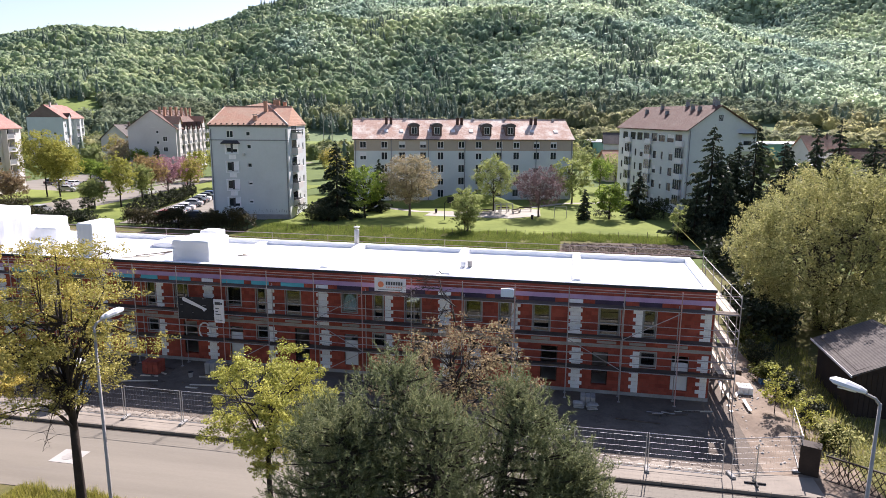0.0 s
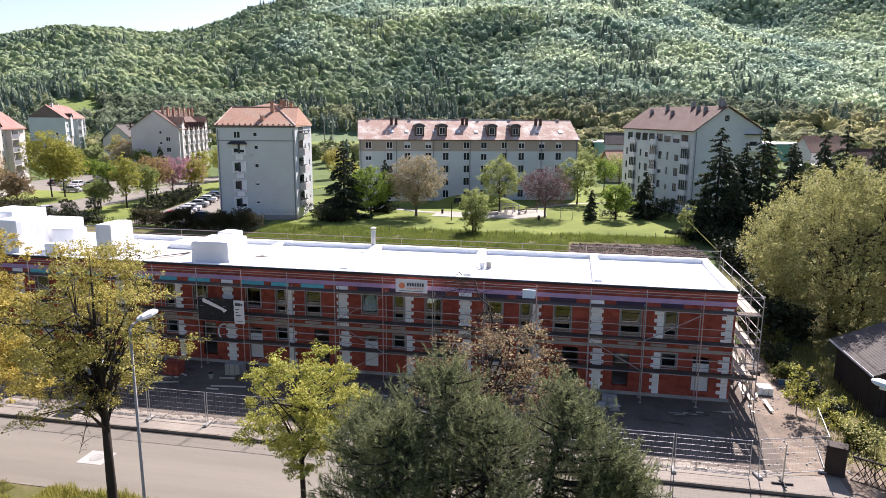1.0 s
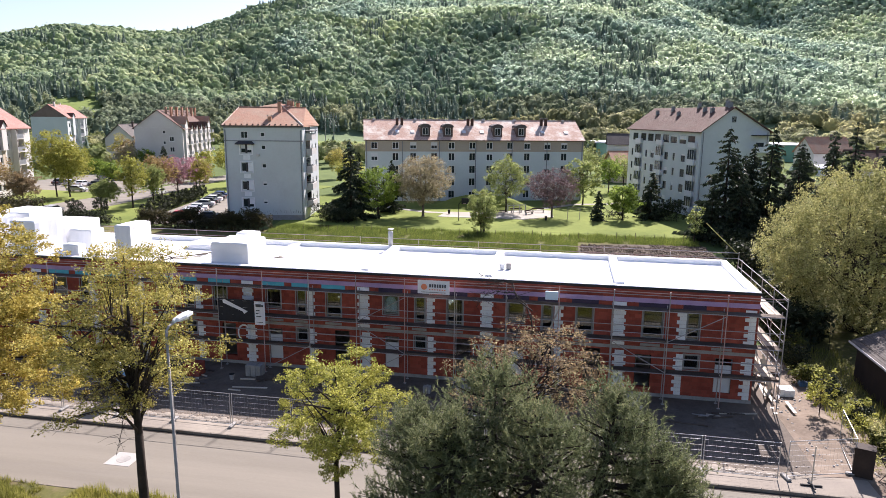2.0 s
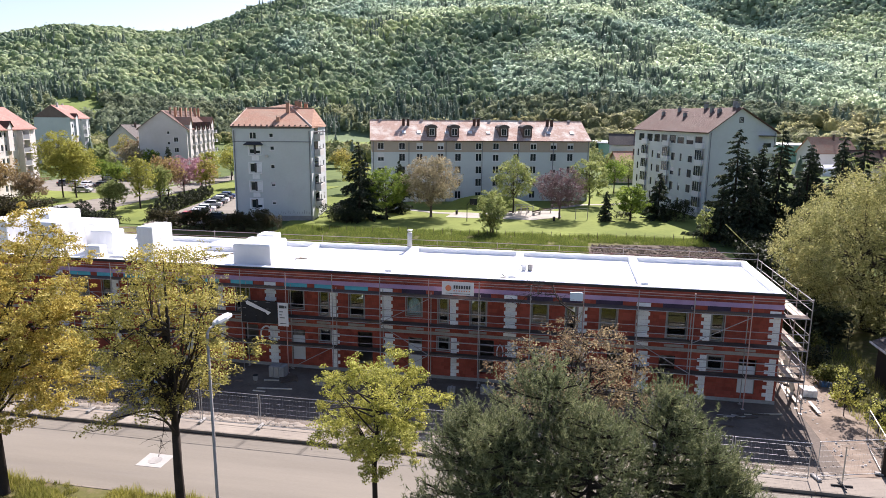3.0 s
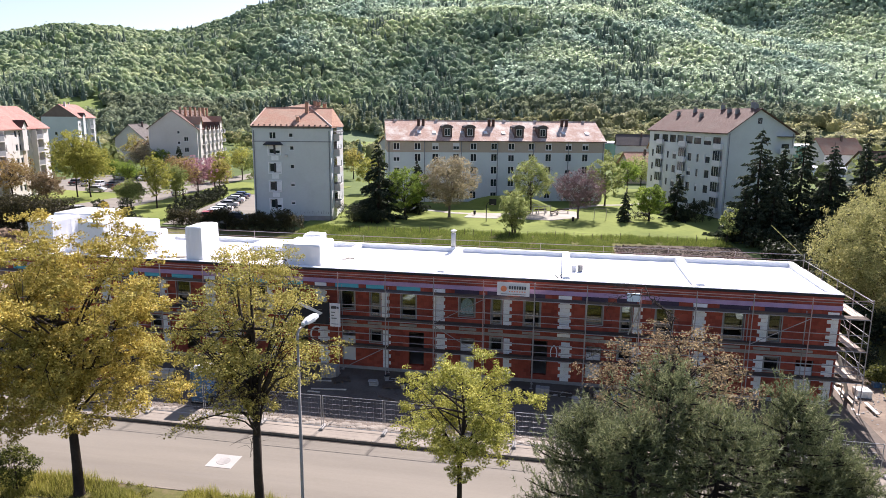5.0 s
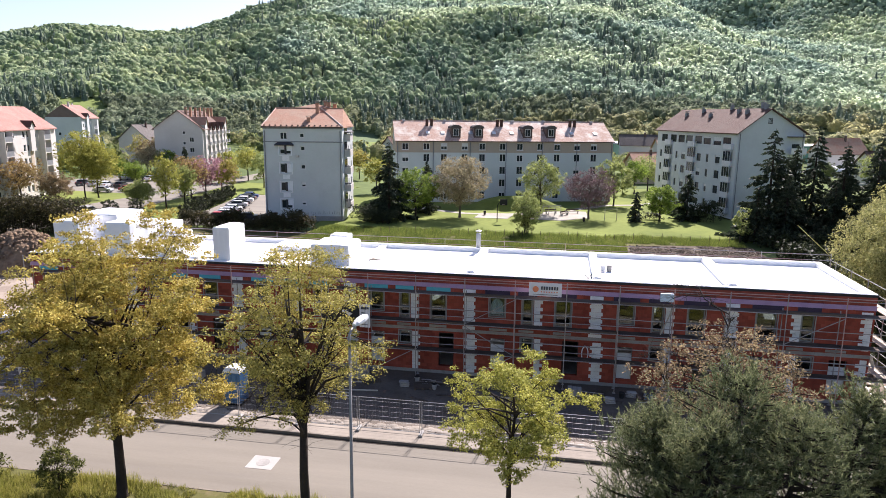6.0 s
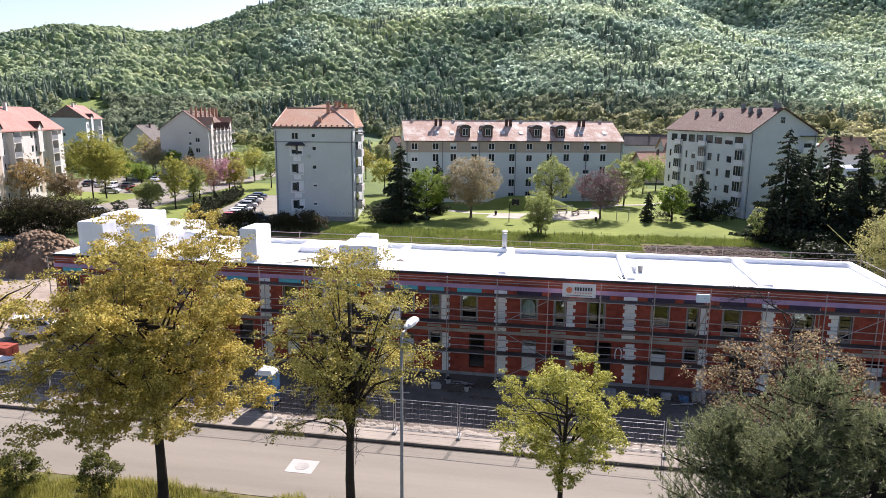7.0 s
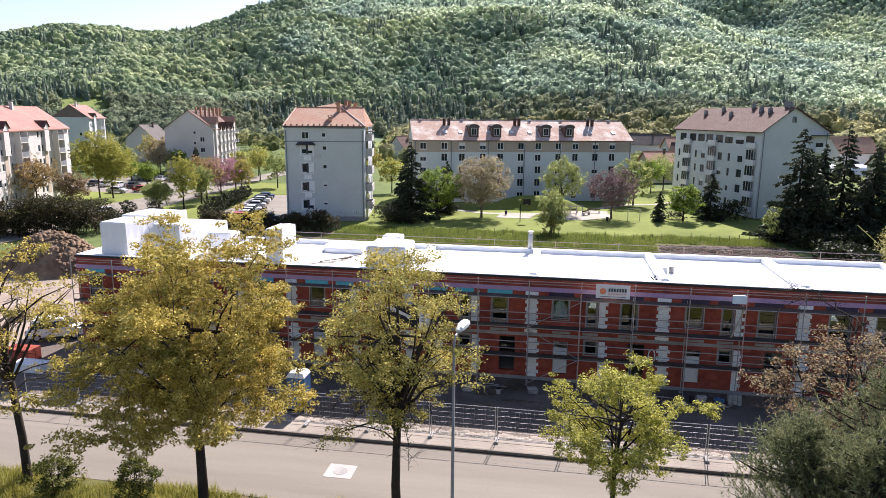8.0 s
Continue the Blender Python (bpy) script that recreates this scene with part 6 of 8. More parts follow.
# stepped row of pale blocks
M_ROWROOF = tiled_roof("dull_red_tiles", (0.27, 0.125, 0.10), (0.36, 0.19, 0.155), (0.34, 0.24, 0.20), 0.5)
# gable ends are browner than the roof slopes
M_BROWNGABLE = varied("brown_gable_end", (0.15, 0.105, 0.09), (0.22, 0.16, 0.14), 0.5, 6, 0.9, relief=0.2)
for i, (along, out, e, mat, D) in enumerate([(-33.0, 0.0, 13.8, M_RENDERWHITE, 16.98), (-16.0, 0.0, 13.8, M_RENDERWHITE, 16.98), (1.0, 0.0, 13.8, M_RENDERWHITE, 16.98), (108.0, -27.0, 15.4, M_RENDERGREY, 16.0), (134.0, -35.5, 15.3, M_RENDERGREY, 15.0)]):
    cx, cy = -139.0 - 0.309 * along + 0.951 * out, 72.0 + 0.951 * along + 0.309 * out
    rw = [(x, z, w, 1.4) for x, w in ((1.2, 1.0), (3.0, 0.9), (6.6, 0.8), (9.0, 1.5), (12.0, 1.0), (13.8, 0.8)) for z in (0.6, 3.4, 6.2, 9.0, 11.8)]
    row = block("apartment_block", (cx, cy), 18.0, 12.0, D, -0.9, e, "pale rendered apartment house in a stepped row", mat, {"right": rw, "front": [(8.5, 9.0, 1.0, 1.2), (4.0, 9.0, 1.0, 1.2)]}, 20 + i)
    part("roof_frame", Shape().box(0.3, D - 0.3, 0.3, 11.7, e + 0.01, e + 0.1), M_CONCRETE, row, at=pose(12.0, 0, 0, 0, 0, 90))
    for side in (0, 1):
        y0 = -0.5 if side == 0 else 12.5
        pts = [(0.0, y0, e - 0.3), (D, y0, e - 0.3), (D, 6.0, e + 4.4), (0.0, 6.0, e + 4.4)]
        s = Shape().face(*(pts if side == 0 else pts[::-1]))
        lowp = [(x, y, z - 0.2) for x, y, z in pts]
        for q in range(4):
            s.face(pts[q], lowp[q], lowp[(q + 1) % 4], pts[(q + 1) % 4])
        part("roof", s, M_ROWROOF, row, "tiled roof slope", at=pose(12.0, 0, 0, 0, 0, 90))
    for ya in (0.0, D - 0.3):
        part("gable", prism([(0, e + 0.01), (12, e + 0.01), (6, e + 4.2)], ya, ya + 0.3), M_BROWNGABLE, row, "brown gable end")
    g = part("gable", Shape().box(11.6, 12.5, 3.7, 5.7, 9.0, e + 0.3).face((12.5, 3.7, e + 0.3), (12.5, 5.7, e + 0.3), (12.5, 4.7, e + 1.3)), mat, row, "cross gable over the stair bay")
    part("gable_roof", Shape().face((12.75, 3.4, e + 0.1), (12.75, 4.7, e + 1.5), (10.2, 4.7, e + 1.5), (11.9, 3.4, e + 0.1)).face((12.75, 4.7, e + 1.5), (12.75, 6.0, e + 0.1), (11.9, 6.0, e + 0.1), (10.2, 4.7, e + 1.5)), M_BROWNROOF, g)
    part("stair_strip", Shape().box(12.0, 12.06, 4.0, 5.4, 0.5, e - 0.5), M_RENDERBEIGE, row, "beige stair strip")
    chimney(row, 7.0, 3.0, e + 2.5, e + 5.2, M_RENDERWHITE)
    for z in (2.9, 5.7, 8.5, 11.3):
        bal = part("balcony", Shape().box(12.05, 13.2, 8.4, 11.4, z - 0.15, z), mat, row, "balcony with dark rail")
        part("parapet", Shape().box(13.1, 13.2, 8.4, 11.4, z, z + 1.0), M_DOWNPIPE, bal)
        part("loggia_back", Shape().box(12.02, 12.05, 8.5, 11.3, z, z + 2.4), M_CARGLASS, bal, "dark glazing behind the balcony")
    for y in (8.3, 11.4):
        part("balcony_fin", Shape().box(12.05, 13.2, y, y + 0.12, 0.0, e - 0.6), mat, row)


# ---- small far houses ----
def house(x, y, turn, L, D, eave, ridge, wall, roofm, label, z0=-0.9):
    h = thing("house", pose(x, y, 0, 0, 0, turn), label, "house", "far houses")
    wins = [(L * 0.2, 1.0, 1.0, 1.2), (L * 0.6, 1.0, 1.0, 1.2)]
    part("wall", wall_shape(L, z0, eave, wins, 0.25), wall, h)
    for a, z, w, hh in wins:
        window(h, pose(a, 0.08, z), w, hh, 0.08, M_WHITEFRAME, M_GLASS)
    part("wall", Shape().box(0, 0.25, 0.25, D - 0.25, z0, eave).box(L - 0.25, L, 0.25, D - 0.25, z0, eave).box(0, L, D - 0.25, D, z0, eave), wall, h)
    gable_roof(h, L, D, eave, ridge, roofm, 0.6)
    gable_wall(h, D, 0.0, eave, ridge, wall, t=0.25)
    gable_wall(h, D, L - 0.25, eave, ridge, wall, t=0.25)
    chimney(h, L * 0.6, D * 0.4, eave, ridge + 0.8)


for q in [(-172, 186, 100, 15, 11, 7.6, 12.8, M_RENDERWHITE, M_SHINGLE, "white house with a dark roof"), (-171, 190, 10, 13, 8, 5.6, 7.8, M_RENDERWHITE, M_SHINGLE, "low white annexe with a dark roof"),
          (-82, 208, 60, 11, 9, 4.5, 9.2, M_RENDERWHITE, M_BROWNROOF, "white house with a steep brown roof"), (-66, 190, 10, 10, 8, 4.2, 7.8, M_RENDERWHITE, M_SHINGLE, "white house with a dark roof"),
          (-76, 236, 30, 12, 9, 5, 9, M_RENDERWHITE, M_REDROOF, "white house with a red roof"), (-40, 225, 5, 13, 9, 5, 8.5, M_RENDERWHITE, M_BROWNROOF, "white house with a brown roof"),
          (1, 150, 15, 9, 9, 4.5, 7.6, M_RENDERBEIGE, M_REDROOF, "beige house with a pale red roof"), (10, 176, -20, 11, 9, 5.6, 9.2, M_RENDERBEIGE, M_BROWNROOF, "beige house with a brown roof"),
          (16, 215, 10, 14, 10, 6, 10, M_RENDERWHITE, M_REDROOF, "white house with a red roof"), (4, 240, 0, 16, 10, 6.5, 10.5, M_RENDERGREY, M_SHINGLE, "grey house with a dark roof"),
          (62, 150, 10, 13, 10, 5, 9, M_RENDERWHITE, M_BROWNROOF, "white house with a brown roof"), (84, 172, -15, 16, 11, 6, 10.5, M_RENDERGREY, M_SHINGLE, "grey house with a dark roof"),
          (98, 150, 8, 18, 11, 5.5, 9.5, M_RENDERBEIGE, M_BROWNROOF, "beige house with a brown roof"), (70, 205, 20, 15, 10, 6, 11, M_RENDERWHITE, M_REDROOF, "white house with a red roof"), (118, 196, 0, 20, 12, 6, 10, M_RENDERWHITE, M_BROWNROOF, "white house with a brown roof")]:
    house(*q)
hall = thing("industrial_hall", pose(40, 262, 0, 0, 0, 4), "long low industrial hall with white roof and green front", "hall")
part("wall", Shape().box(-40, 60, 0, 22, -0.9, 6), paint("green_cladding", (0.12, 0.30, 0.22)), hall)
part("roof", Shape().box(-40.5, 60.5, -0.5, 22.5, 6.0, 6.5, 0.1), M_PLASTICWHITE, hall)
for x, y, w in ((62, 190, 24), (72, 204, 26), (80, 222, 26), (92, 176, 22), (104, 200, 26), (118, 168, 24)):
    h2 = thing("greenhouse", pose(x, y, 0, 0, 0, 12), "low white greenhouse tunnel among the trees", "greenhouse", "greenhouses")
    s = Shape()
    for i in range(8):
        a0, a1 = math.pi * i / 8, math.pi * (i + 1) / 8
        s.face((0, 4 - 4 * math.cos(a0), -0.9 + 3.4 * math.sin(a0)), (w, 4 - 4 * math.cos(a0), -0.9 + 3.4 * math.sin(a0)), (w, 4 - 4 * math.cos(a1), -0.9 + 3.4 * math.sin(a1)), (0, 4 - 4 * math.cos(a1), -0.9 + 3.4 * math.sin(a1)))
    s.face(*[(0, 4 - 4 * math.cos(math.pi * i / 8), -0.9 + 3.4 * math.sin(math.pi * i / 8)) for i in range(9)])
    part("cover", s, M_PLASTICWHITE, h2)
for x, y in ((-150, 330), (-146, 333)):
    pyl = thing("power_pole", pose(x, y, -0.9), "slim grey power pole before the hill", "power pole", "power poles")
    part("pole", Shape().tube((0, 0, 0), (0, 0, 19), 0.3, 0.2), M_CONCRETE, pyl)
    part("crossarm", Shape().box(-2, 2, -0.1, 0.1, 17, 17.2), M_CONCRETE, pyl)

# ---- shed beside the terrace ----
shed = thing("shed", pose(7.7, -0.8, 0), "dark wooden shed with a grey-brown shingled roof", "shed")
part("wall", Shape().box(0.4, 6.8, 0.4, 0.55, -0.7, 2.2).box(0.4, 0.55, 0.55, 6.4, -0.7, 2.2).box(6.65, 6.8, 0.55, 6.4, -0.7, 2.2).box(0.4, 6.8, 6.4, 6.55, -0.7, 2.2), M_DARKWOOD, shed, "dark vertical boards")
for i in range(22):
    part("board", Shape().box(0.41 + 0.29 * i, 0.67 + 0.29 * i, 0.37, 0.399, -0.68, 2.1, 0.006), M_DARKWOOD, shed)
for side in (0, 1):
    x0 = 0.0 if side == 0 else 7.2
    pts = [(x0, 0, 2.0), (3.6, 0, 3.6), (3.6, 6.9, 3.6), (x0, 6.9, 2.0)]
    s = Shape().face(*(pts if side == 0 else pts[::-1]))
    lowp = [(x, y, z - 0.1) for x, y, z in pts]
    for i in range(4):
        s.face(pts[i], lowp[i], lowp[(i + 1) % 4], pts[(i + 1) % 4])
    part("roof", s, M_SHINGLE, shed, "weathered shingle slope")
part("gable", Shape().face((0.4, 0.42, 2.2), (6.8, 0.42, 2.2), (3.6, 0.42, 3.55)), M_DARKWOOD, shed)
part("bargeboard", Shape().box(-0.04, -0.005, -0.05, 6.95, 1.88, 2.02), M_SHUTTER, shed, "pale edge board")

# ---- trees ----
def scatter_leaves(centres, radii, per, leaf, rnd, flat=0.8):
    """Leaf quads folded along the middle, scattered round the centres."""
    centres, radii = np.asarray(centres), np.asarray(radii)
    n = len(centres) * per
    c = np.repeat(centres, per, axis=0)
    r = np.repeat(radii, per)[:, None]
    d = rnd.normal(size=(n, 3))
    d /= np.linalg.norm(d, axis=1)[:, None]
    p = c + d * r * (rnd.random((n, 1)) ** 0.4) * np.array([1, 1, flat])
    nrm = rnd.normal(size=(n, 3)) + np.array([0, 0, 0.9])
    u = np.cross(nrm, rnd.normal(size=(n, 3)))
    u /= np.linalg.norm(u, axis=1)[:, None]
    w = np.cross(nrm, u)
    w /= np.linalg.norm(w, axis=1)[:, None]
    s = leaf * rnd.uniform(0.6, 1.35, (n, 1))
    v = np.stack([p - u * s * 0.6, p + w * s * 0.42 + np.cross(u, w) * s * 0.12, p + u * s * 0.6, p - w * s * 0.42 + np.cross(u, w) * s * 0.12], axis=1)
    f = np.arange(4 * n).reshape(n, 4)
    return v.reshape(-1, 3), f


def crown_points(n, rx, rz, zc, rnd, hollow=0.45, lumps=1.0, seed=0, taper=0.0):
    """Clump centres in an uneven ellipsoid, denser towards its skin."""
    pts = []
    while len(pts) < n:
        d = rnd.normal(size=3)
        d /= np.linalg.norm(d)
        k = hollow + (1 - hollow) * rnd.random() ** 0.6
        k *= 1 + lumps * 0.42 * noise.noise(Vector(d * 1.7) + Vector((seed * 3.1, 0, 0)))
        z = d[2] * rz * k
        narrow = 1 - taper * max(0.0, z / rz)
        pts.append((d[0] * rx * k * narrow, d[1] * rx * k * narrow, zc + z))
    return np.array(pts)


def tree(name, x, y, height, radius, bole, leaf_mat, label, seed, clumps=220, per=40, leaf=0.16, clump_r=0.55, trunk=0.18, limbs=12, lumps=1.0, hollow=0.45, group="", bark=None, lean=(0, 0), stems=1, taper=0.0, z0=None, category="tree", twigs=True, flat=0.8, bare=0, tufts=0, layer=0.8, lift=0.0):
    """A tree with a tapering trunk, limbs that reach for the clumps, and a crown of single leaves."""
    rnd = np.random.default_rng(seed)
    z0 = G if z0 is None else z0
    t = thing(name, pose(x, y, z0), label, category, group)
    rz = (height - bole - lift) / 2
    zc = bole + lift + rz
    pts = crown_points(clumps, radius, rz, zc, rnd, hollow, lumps, seed, taper)
    pts[:, 0] += lean[0] * (pts[:, 2] / height)
    pts[:, 1] += lean[1] * (pts[:, 2] / height)
    s = Shape()
    ends = []
    for k in range(stems):
        ang = 6.283 * k / max(1, stems) + seed
        off = 0.0 if stems == 1 else 0.25 * radius
        fork = Vector((lean[0] * 0.2 + off * 0.5 * math.cos(ang), lean[1] * 0.2 + off * 0.5 * math.sin(ang), bole * (1.0 if stems == 1 else 0.7)))
        foot = Vector((0.12 * (stems > 1) * math.cos(ang), 0.12 * (stems > 1) * math.sin(ang), -0.1))
        mid = (foot + fork) / 2 + Vector((rnd.uniform(-0.06, 0.06), rnd.uniform(-0.06, 0.06), 0)) * bole * 0.4
        tr = trunk if stems == 1 else trunk * 0.7
        s.line([foot, foot + Vector((0, 0, 0.25)), mid, fork], [tr * 1.35, tr * 1.02, tr * 0.9, tr * 0.8], 8)
        lead = Vector((lean[0] * 0.8 + off * math.cos(ang), lean[1] * 0.8 + off * math.sin(ang), height * 0.9))
        lm = (fork + lead) / 2 + Vector((rnd.uniform(-0.3, 0.3), rnd.uniform(-0.3, 0.3), 0)) * 0.3 * radius
        s.line([fork, lm, lead], [tr * 0.8, tr * 0.42, tr * 0.08], 7)
        far = pts[np.argsort(-np.linalg.norm(pts[:, :2], axis=1))]
        for j in range(limbs):
            q = Vector(far[int(rnd.integers(0, max(1, len(far) // 2)))])
            h = rnd.uniform(0.0, 0.65)
            a = fork.lerp(lm, h / 0.5) if h < 0.5 else lm.lerp(lead, (h - 0.5) / 0.5)
            if q.z < a.z - 0.2 * rz and rnd.random() < 0.6:
                q.z = a.z + rnd.uniform(0, 0.4) * rz
            m1 = a.lerp(q, 0.5) + Vector((rnd.uniform(-0.1, 0.1), rnd.uniform(-0.1, 0.1), 0.12)) * radius * 0.8
            r0 = tr * rnd.uniform(0.28, 0.45)
            s.line([a, m1, q], [r0, r0 * 0.55, r0 * 0.12], 5)
            ends += [(m1, r0 * 0.45), (q, r0 * 0.2), (a.lerp(m1, 0.5), r0 * 0.5)]
    if twigs and ends:
        E = np.array([e[0][:] for e in ends])
        for q in pts[:: max(1, len(pts) // 160)]:
            i = int(np.argmin(np.linalg.norm(E - q, axis=1)))
            a = ends[i][0]
            b = Vector(q)
            m1 = a.lerp(b, 0.5) + Vector((rnd.uniform(-0.1, 0.1), rnd.uniform(-0.1, 0.1), 0.1)) * (b - a).length
            s.line([a, m1, b], [max(0.008, min(0.03, ends[i][1])), 0.010, 0.005], 4)
    for j in range(bare):
        # leafless lower boughs with fine twigs
        a = Vector((lean[0] * 0.2, lean[1] * 0.2, bole * rnd.uniform(0.95, 1.9)))
        g = math.pi + rnd.normal() * 1.25
        r = radius * rnd.uniform(0.6, 1.2)
        q = a + Vector((r * math.cos(g), r * math.sin(g), rnd.uniform(-1.3, 0.9)))
        way = [a.lerp(q, k / 6) + Vector((rnd.normal() * 0.12, rnd.normal() * 0.12, 0.75 * math.sin(math.pi * k / 6) + rnd.normal() * 0.07)) * min(1, k) for k in range(7)]
        s.line(way, [trunk * 0.17 * (1 - k / 6.4) + 0.004 for k in range(7)], 5)
        for k in range(46):
            i = min(5, 1 + int(5 * rnd.random() ** 0.8))
            b = way[i].lerp(way[i + 1] if i < 6 else q, rnd.random())
            e = b + Vector((rnd.normal() * 0.34 + 0.18 * math.cos(g), rnd.normal() * 0.34, rnd.normal() * 0.24))
            s.line([b, b.lerp(e, 0.5) + Vector((rnd.normal() * 0.06, rnd.normal() * 0.06, 0.07)), e], [0.009, 0.006, 0.003], 4)
    part("trunk", s, bark or M_BARK, t, smooth=True)
    if tufts:
        # each clump breaks up into tight tufts at its twig ends
        d = rnd.normal(size=(len(pts) * tufts, 3))
        d /= np.linalg.norm(d, axis=1)[:, None]
        pts = np.repeat(pts, tufts, axis=0) + d * clump_r * rnd.uniform(0.35, 1.15, (len(d), 1)) * np.array([1, 1, layer])
        v, f = scatter_leaves(pts, min(0.3, clump_r * 0.34) * rnd.uniform(0.6, 1.3, len(pts)), per // tufts, leaf, rnd, flat)
    else:
        v, f = scatter_leaves(pts, clump_r * rnd.uniform(0.6, 1.35, len(pts)), per, leaf, rnd, flat)
    part("crown", array_mesh("crown", v, f, leaf_mat), None, t)
    return t


def spruce(name, x, y, height, radius, seed, label, mat=None, group="", z0=None):
    """A conifer: a straight stem with whorls of drooping boughs, each fringed with hanging needle sprays."""
    rnd = np.random.default_rng(seed)
    t = thing(name, pose(x, y, G if z0 is None else z0), label, "conifer", group)
    s = Shape().tube((0, 0, -0.1), (0, 0, height * 0.99), 0.02 * height, 0.012, 7)
    base, along, size = [], [], []
    z = height * 0.05
    while z < height * 0.98:
        k = z / height
        for j in range(int(rnd.integers(5, 9))):
            a = rnd.uniform(0, 6.283)
            reach = radius * (1 - k) ** 0.8 * rnd.uniform(0.5, 1.18) * (1 + 0.35 * noise.noise(Vector((math.cos(a), math.sin(a), z * 0.3 + seed)))) + 0.12
            zz = z + rnd.uniform(-0.2, 0.2)
            out = np.array([math.cos(a), math.sin(a), 0.0])
            if j % 2 == 0:
                s.tube((0, 0, zz), (out[0] * reach * 0.9, out[1] * reach * 0.9, zz - 0.26 * reach), 0.03, 0.006, 4, False)
            m = max(4, int(reach * 13))
            g = rnd.uniform(0.12, 1.0, m) ** 0.8
            p = out[None, :] * (reach * g)[:, None]
            p[:, 2] = zz - reach * (0.36 * g - 0.10 * g ** 3)
            p += rnd.normal(size=(m, 3)) * np.array([0.10, 0.10, 0.06]) * (0.5 + reach * 0.3)
            d = out[None, :] + rnd.normal(size=(m, 3)) * 0.55 + np.array([0, 0, -0.35])
            base.append(p)
            along.append(d)
            size.append(np.full(m, 0.20 + 0.05 * reach))
        z += height * 0.028 + 0.1
    p, d, g = np.concatenate(base), np.concatenate(along), np.concatenate(size)[:, None]
    g = g * rnd.uniform(0.6, 1.4, g.shape)
    d /= np.linalg.norm(d, axis=1)[:, None]
    w = np.cross(d, rnd.normal(size=d.shape))
    w /= np.linalg.norm(w, axis=1)[:, None]
    v = np.stack([p - d * g * 0.7, p + w * g * 0.42, p + d * g * 1.1 - np.array([0, 0, 0.25]) * g, p - w * g * 0.42], axis=1).reshape(-1, 3)
    part("trunk", s, M_BARK, t)
    part("crown", array_mesh("crown", v, np.arange(len(v)).reshape(-1, 4), mat or L_SPRUCE), None, t)
    return t


def needle_tufts(cen, dirs, per, length, width, rnd):
    n = len(cen) * per
    c, d = np.repeat(cen, per, axis=0), np.repeat(dirs, per, axis=0)
    v = d * 0.75 + rnd.normal(size=(n, 3)) * 0.55
    v /= np.linalg.norm(v, axis=1)[:, None]
    w = np.cross(v, rnd.normal(size=(n, 3)))
    w /= np.linalg.norm(w, axis=1)[:, None]
    b = c + d * rnd.uniform(-0.28, 0.12, (n, 1))
    l = length * rnd.uniform(0.6, 1.25, (n, 1))
    p = np.stack([b - w * width, b + w * width, b + v * l], axis=1)
    return p.reshape(-1, 3), np.arange(3 * n).reshape(n, 3)


def pine(x, y, tops, label, seed):
    """A broad pine with several leaders: boughs that end in tufts of long needles."""
    rnd = np.random.default_rng(seed)
    t = thing("pine_tree", pose(x, y, G), label, "pine tree")
    s, cen, dirs = Shape(), [], []
    for (tx, ty, h, r, low) in tops:
        s.line([(tx * 0.3, ty * 0.3, -0.1), (tx * 0.7, ty * 0.7, h * 0.35), (tx, ty, h * 0.97)], [0.22, 0.16, 0.02], 8)
        for i in range(150):
            k = rnd.random() ** 0.8
            z = low + (h - low) * k
            rr = r * (1 - k ** 1.7) ** 0.6 * rnd.uniform(0.72, 1.08) + 0.15
            a = rnd.uniform(0, 6.283)
            q = Vector((tx + rr * math.cos(a), ty + rr * math.sin(a), z + 0.22 * rr))
            m = Vector((tx + 0.5 * rr * math.cos(a), ty + 0.5 * rr * math.sin(a), z))
            f = min(1, z / h)
            s.line([(tx * (0.4 + 0.6 * f), ty * (0.4 + 0.6 * f), z - 0.1), m, q], [0.05, 0.03, 0.008], 4)
            for j in range(15):
                g = rnd.uniform(0.45, 1.0)
                b = (m.lerp(q, (g - 0.5) * 2) if g > 0.5 else m) + Vector(rnd.normal(size=3)) * 0.26
                out = (q - m).normalized() * 0.5 + Vector((0, 0, 0.75)) + Vector(rnd.normal(size=3)) * 0.35
                cen.append(b[:])
                dirs.append(out.normalized()[:])
    part("trunk", s, M_BARK, t)
    v, f = needle_tufts(np.array(cen), np.array(dirs), 25, 0.145, 0.0105, rnd)
    part("crown", array_mesh("crown", v, f, L_PINE), None, t)


# along the near verge
tree("street_tree", -39.1, -18.0, 13.0, 4.9, 3.2, L_GOLD, "broad street tree with golden spring leaves and dark trunk", 2, 140, 1000, 0.085, 1.15, 0.24, 34, hollow=0.4, flat=0.6, tufts=20, group="street trees", lumps=1.3, layer=0.42)
tree("street_tree", -30.15, -17.6, 13.1, 3.5, 3.7, L_MAPLE, "open street tree with yellow-green leaves and bare lower boughs", 5, 76, 460, 0.078, 0.92, 0.22, 46, hollow=0.4, flat=0.6, bare=15, lift=0.7, tufts=16, group="street trees", lumps=1.3, taper=0.4, layer=0.45)
tree("street_tree", -21.05, -17.4, 8.4, 2.6, 3.05, L_LIME, "small round street tree with lime-green leaves", 9, 58, 640, 0.07, 0.70, 0.13, 30, flat=0.6, tufts=16, hollow=0.5, group="street trees", lumps=1.0, layer=0.45)
tree("street_tree", -13.0, -18.0, 9.9, 3.2, 6.0, L_BRONZE, "thin street tree with bronze young leaves", 14, 260, 44, 0.075, 0.32, 0.15, 24, bare=6, hollow=0.4, group="street trees")
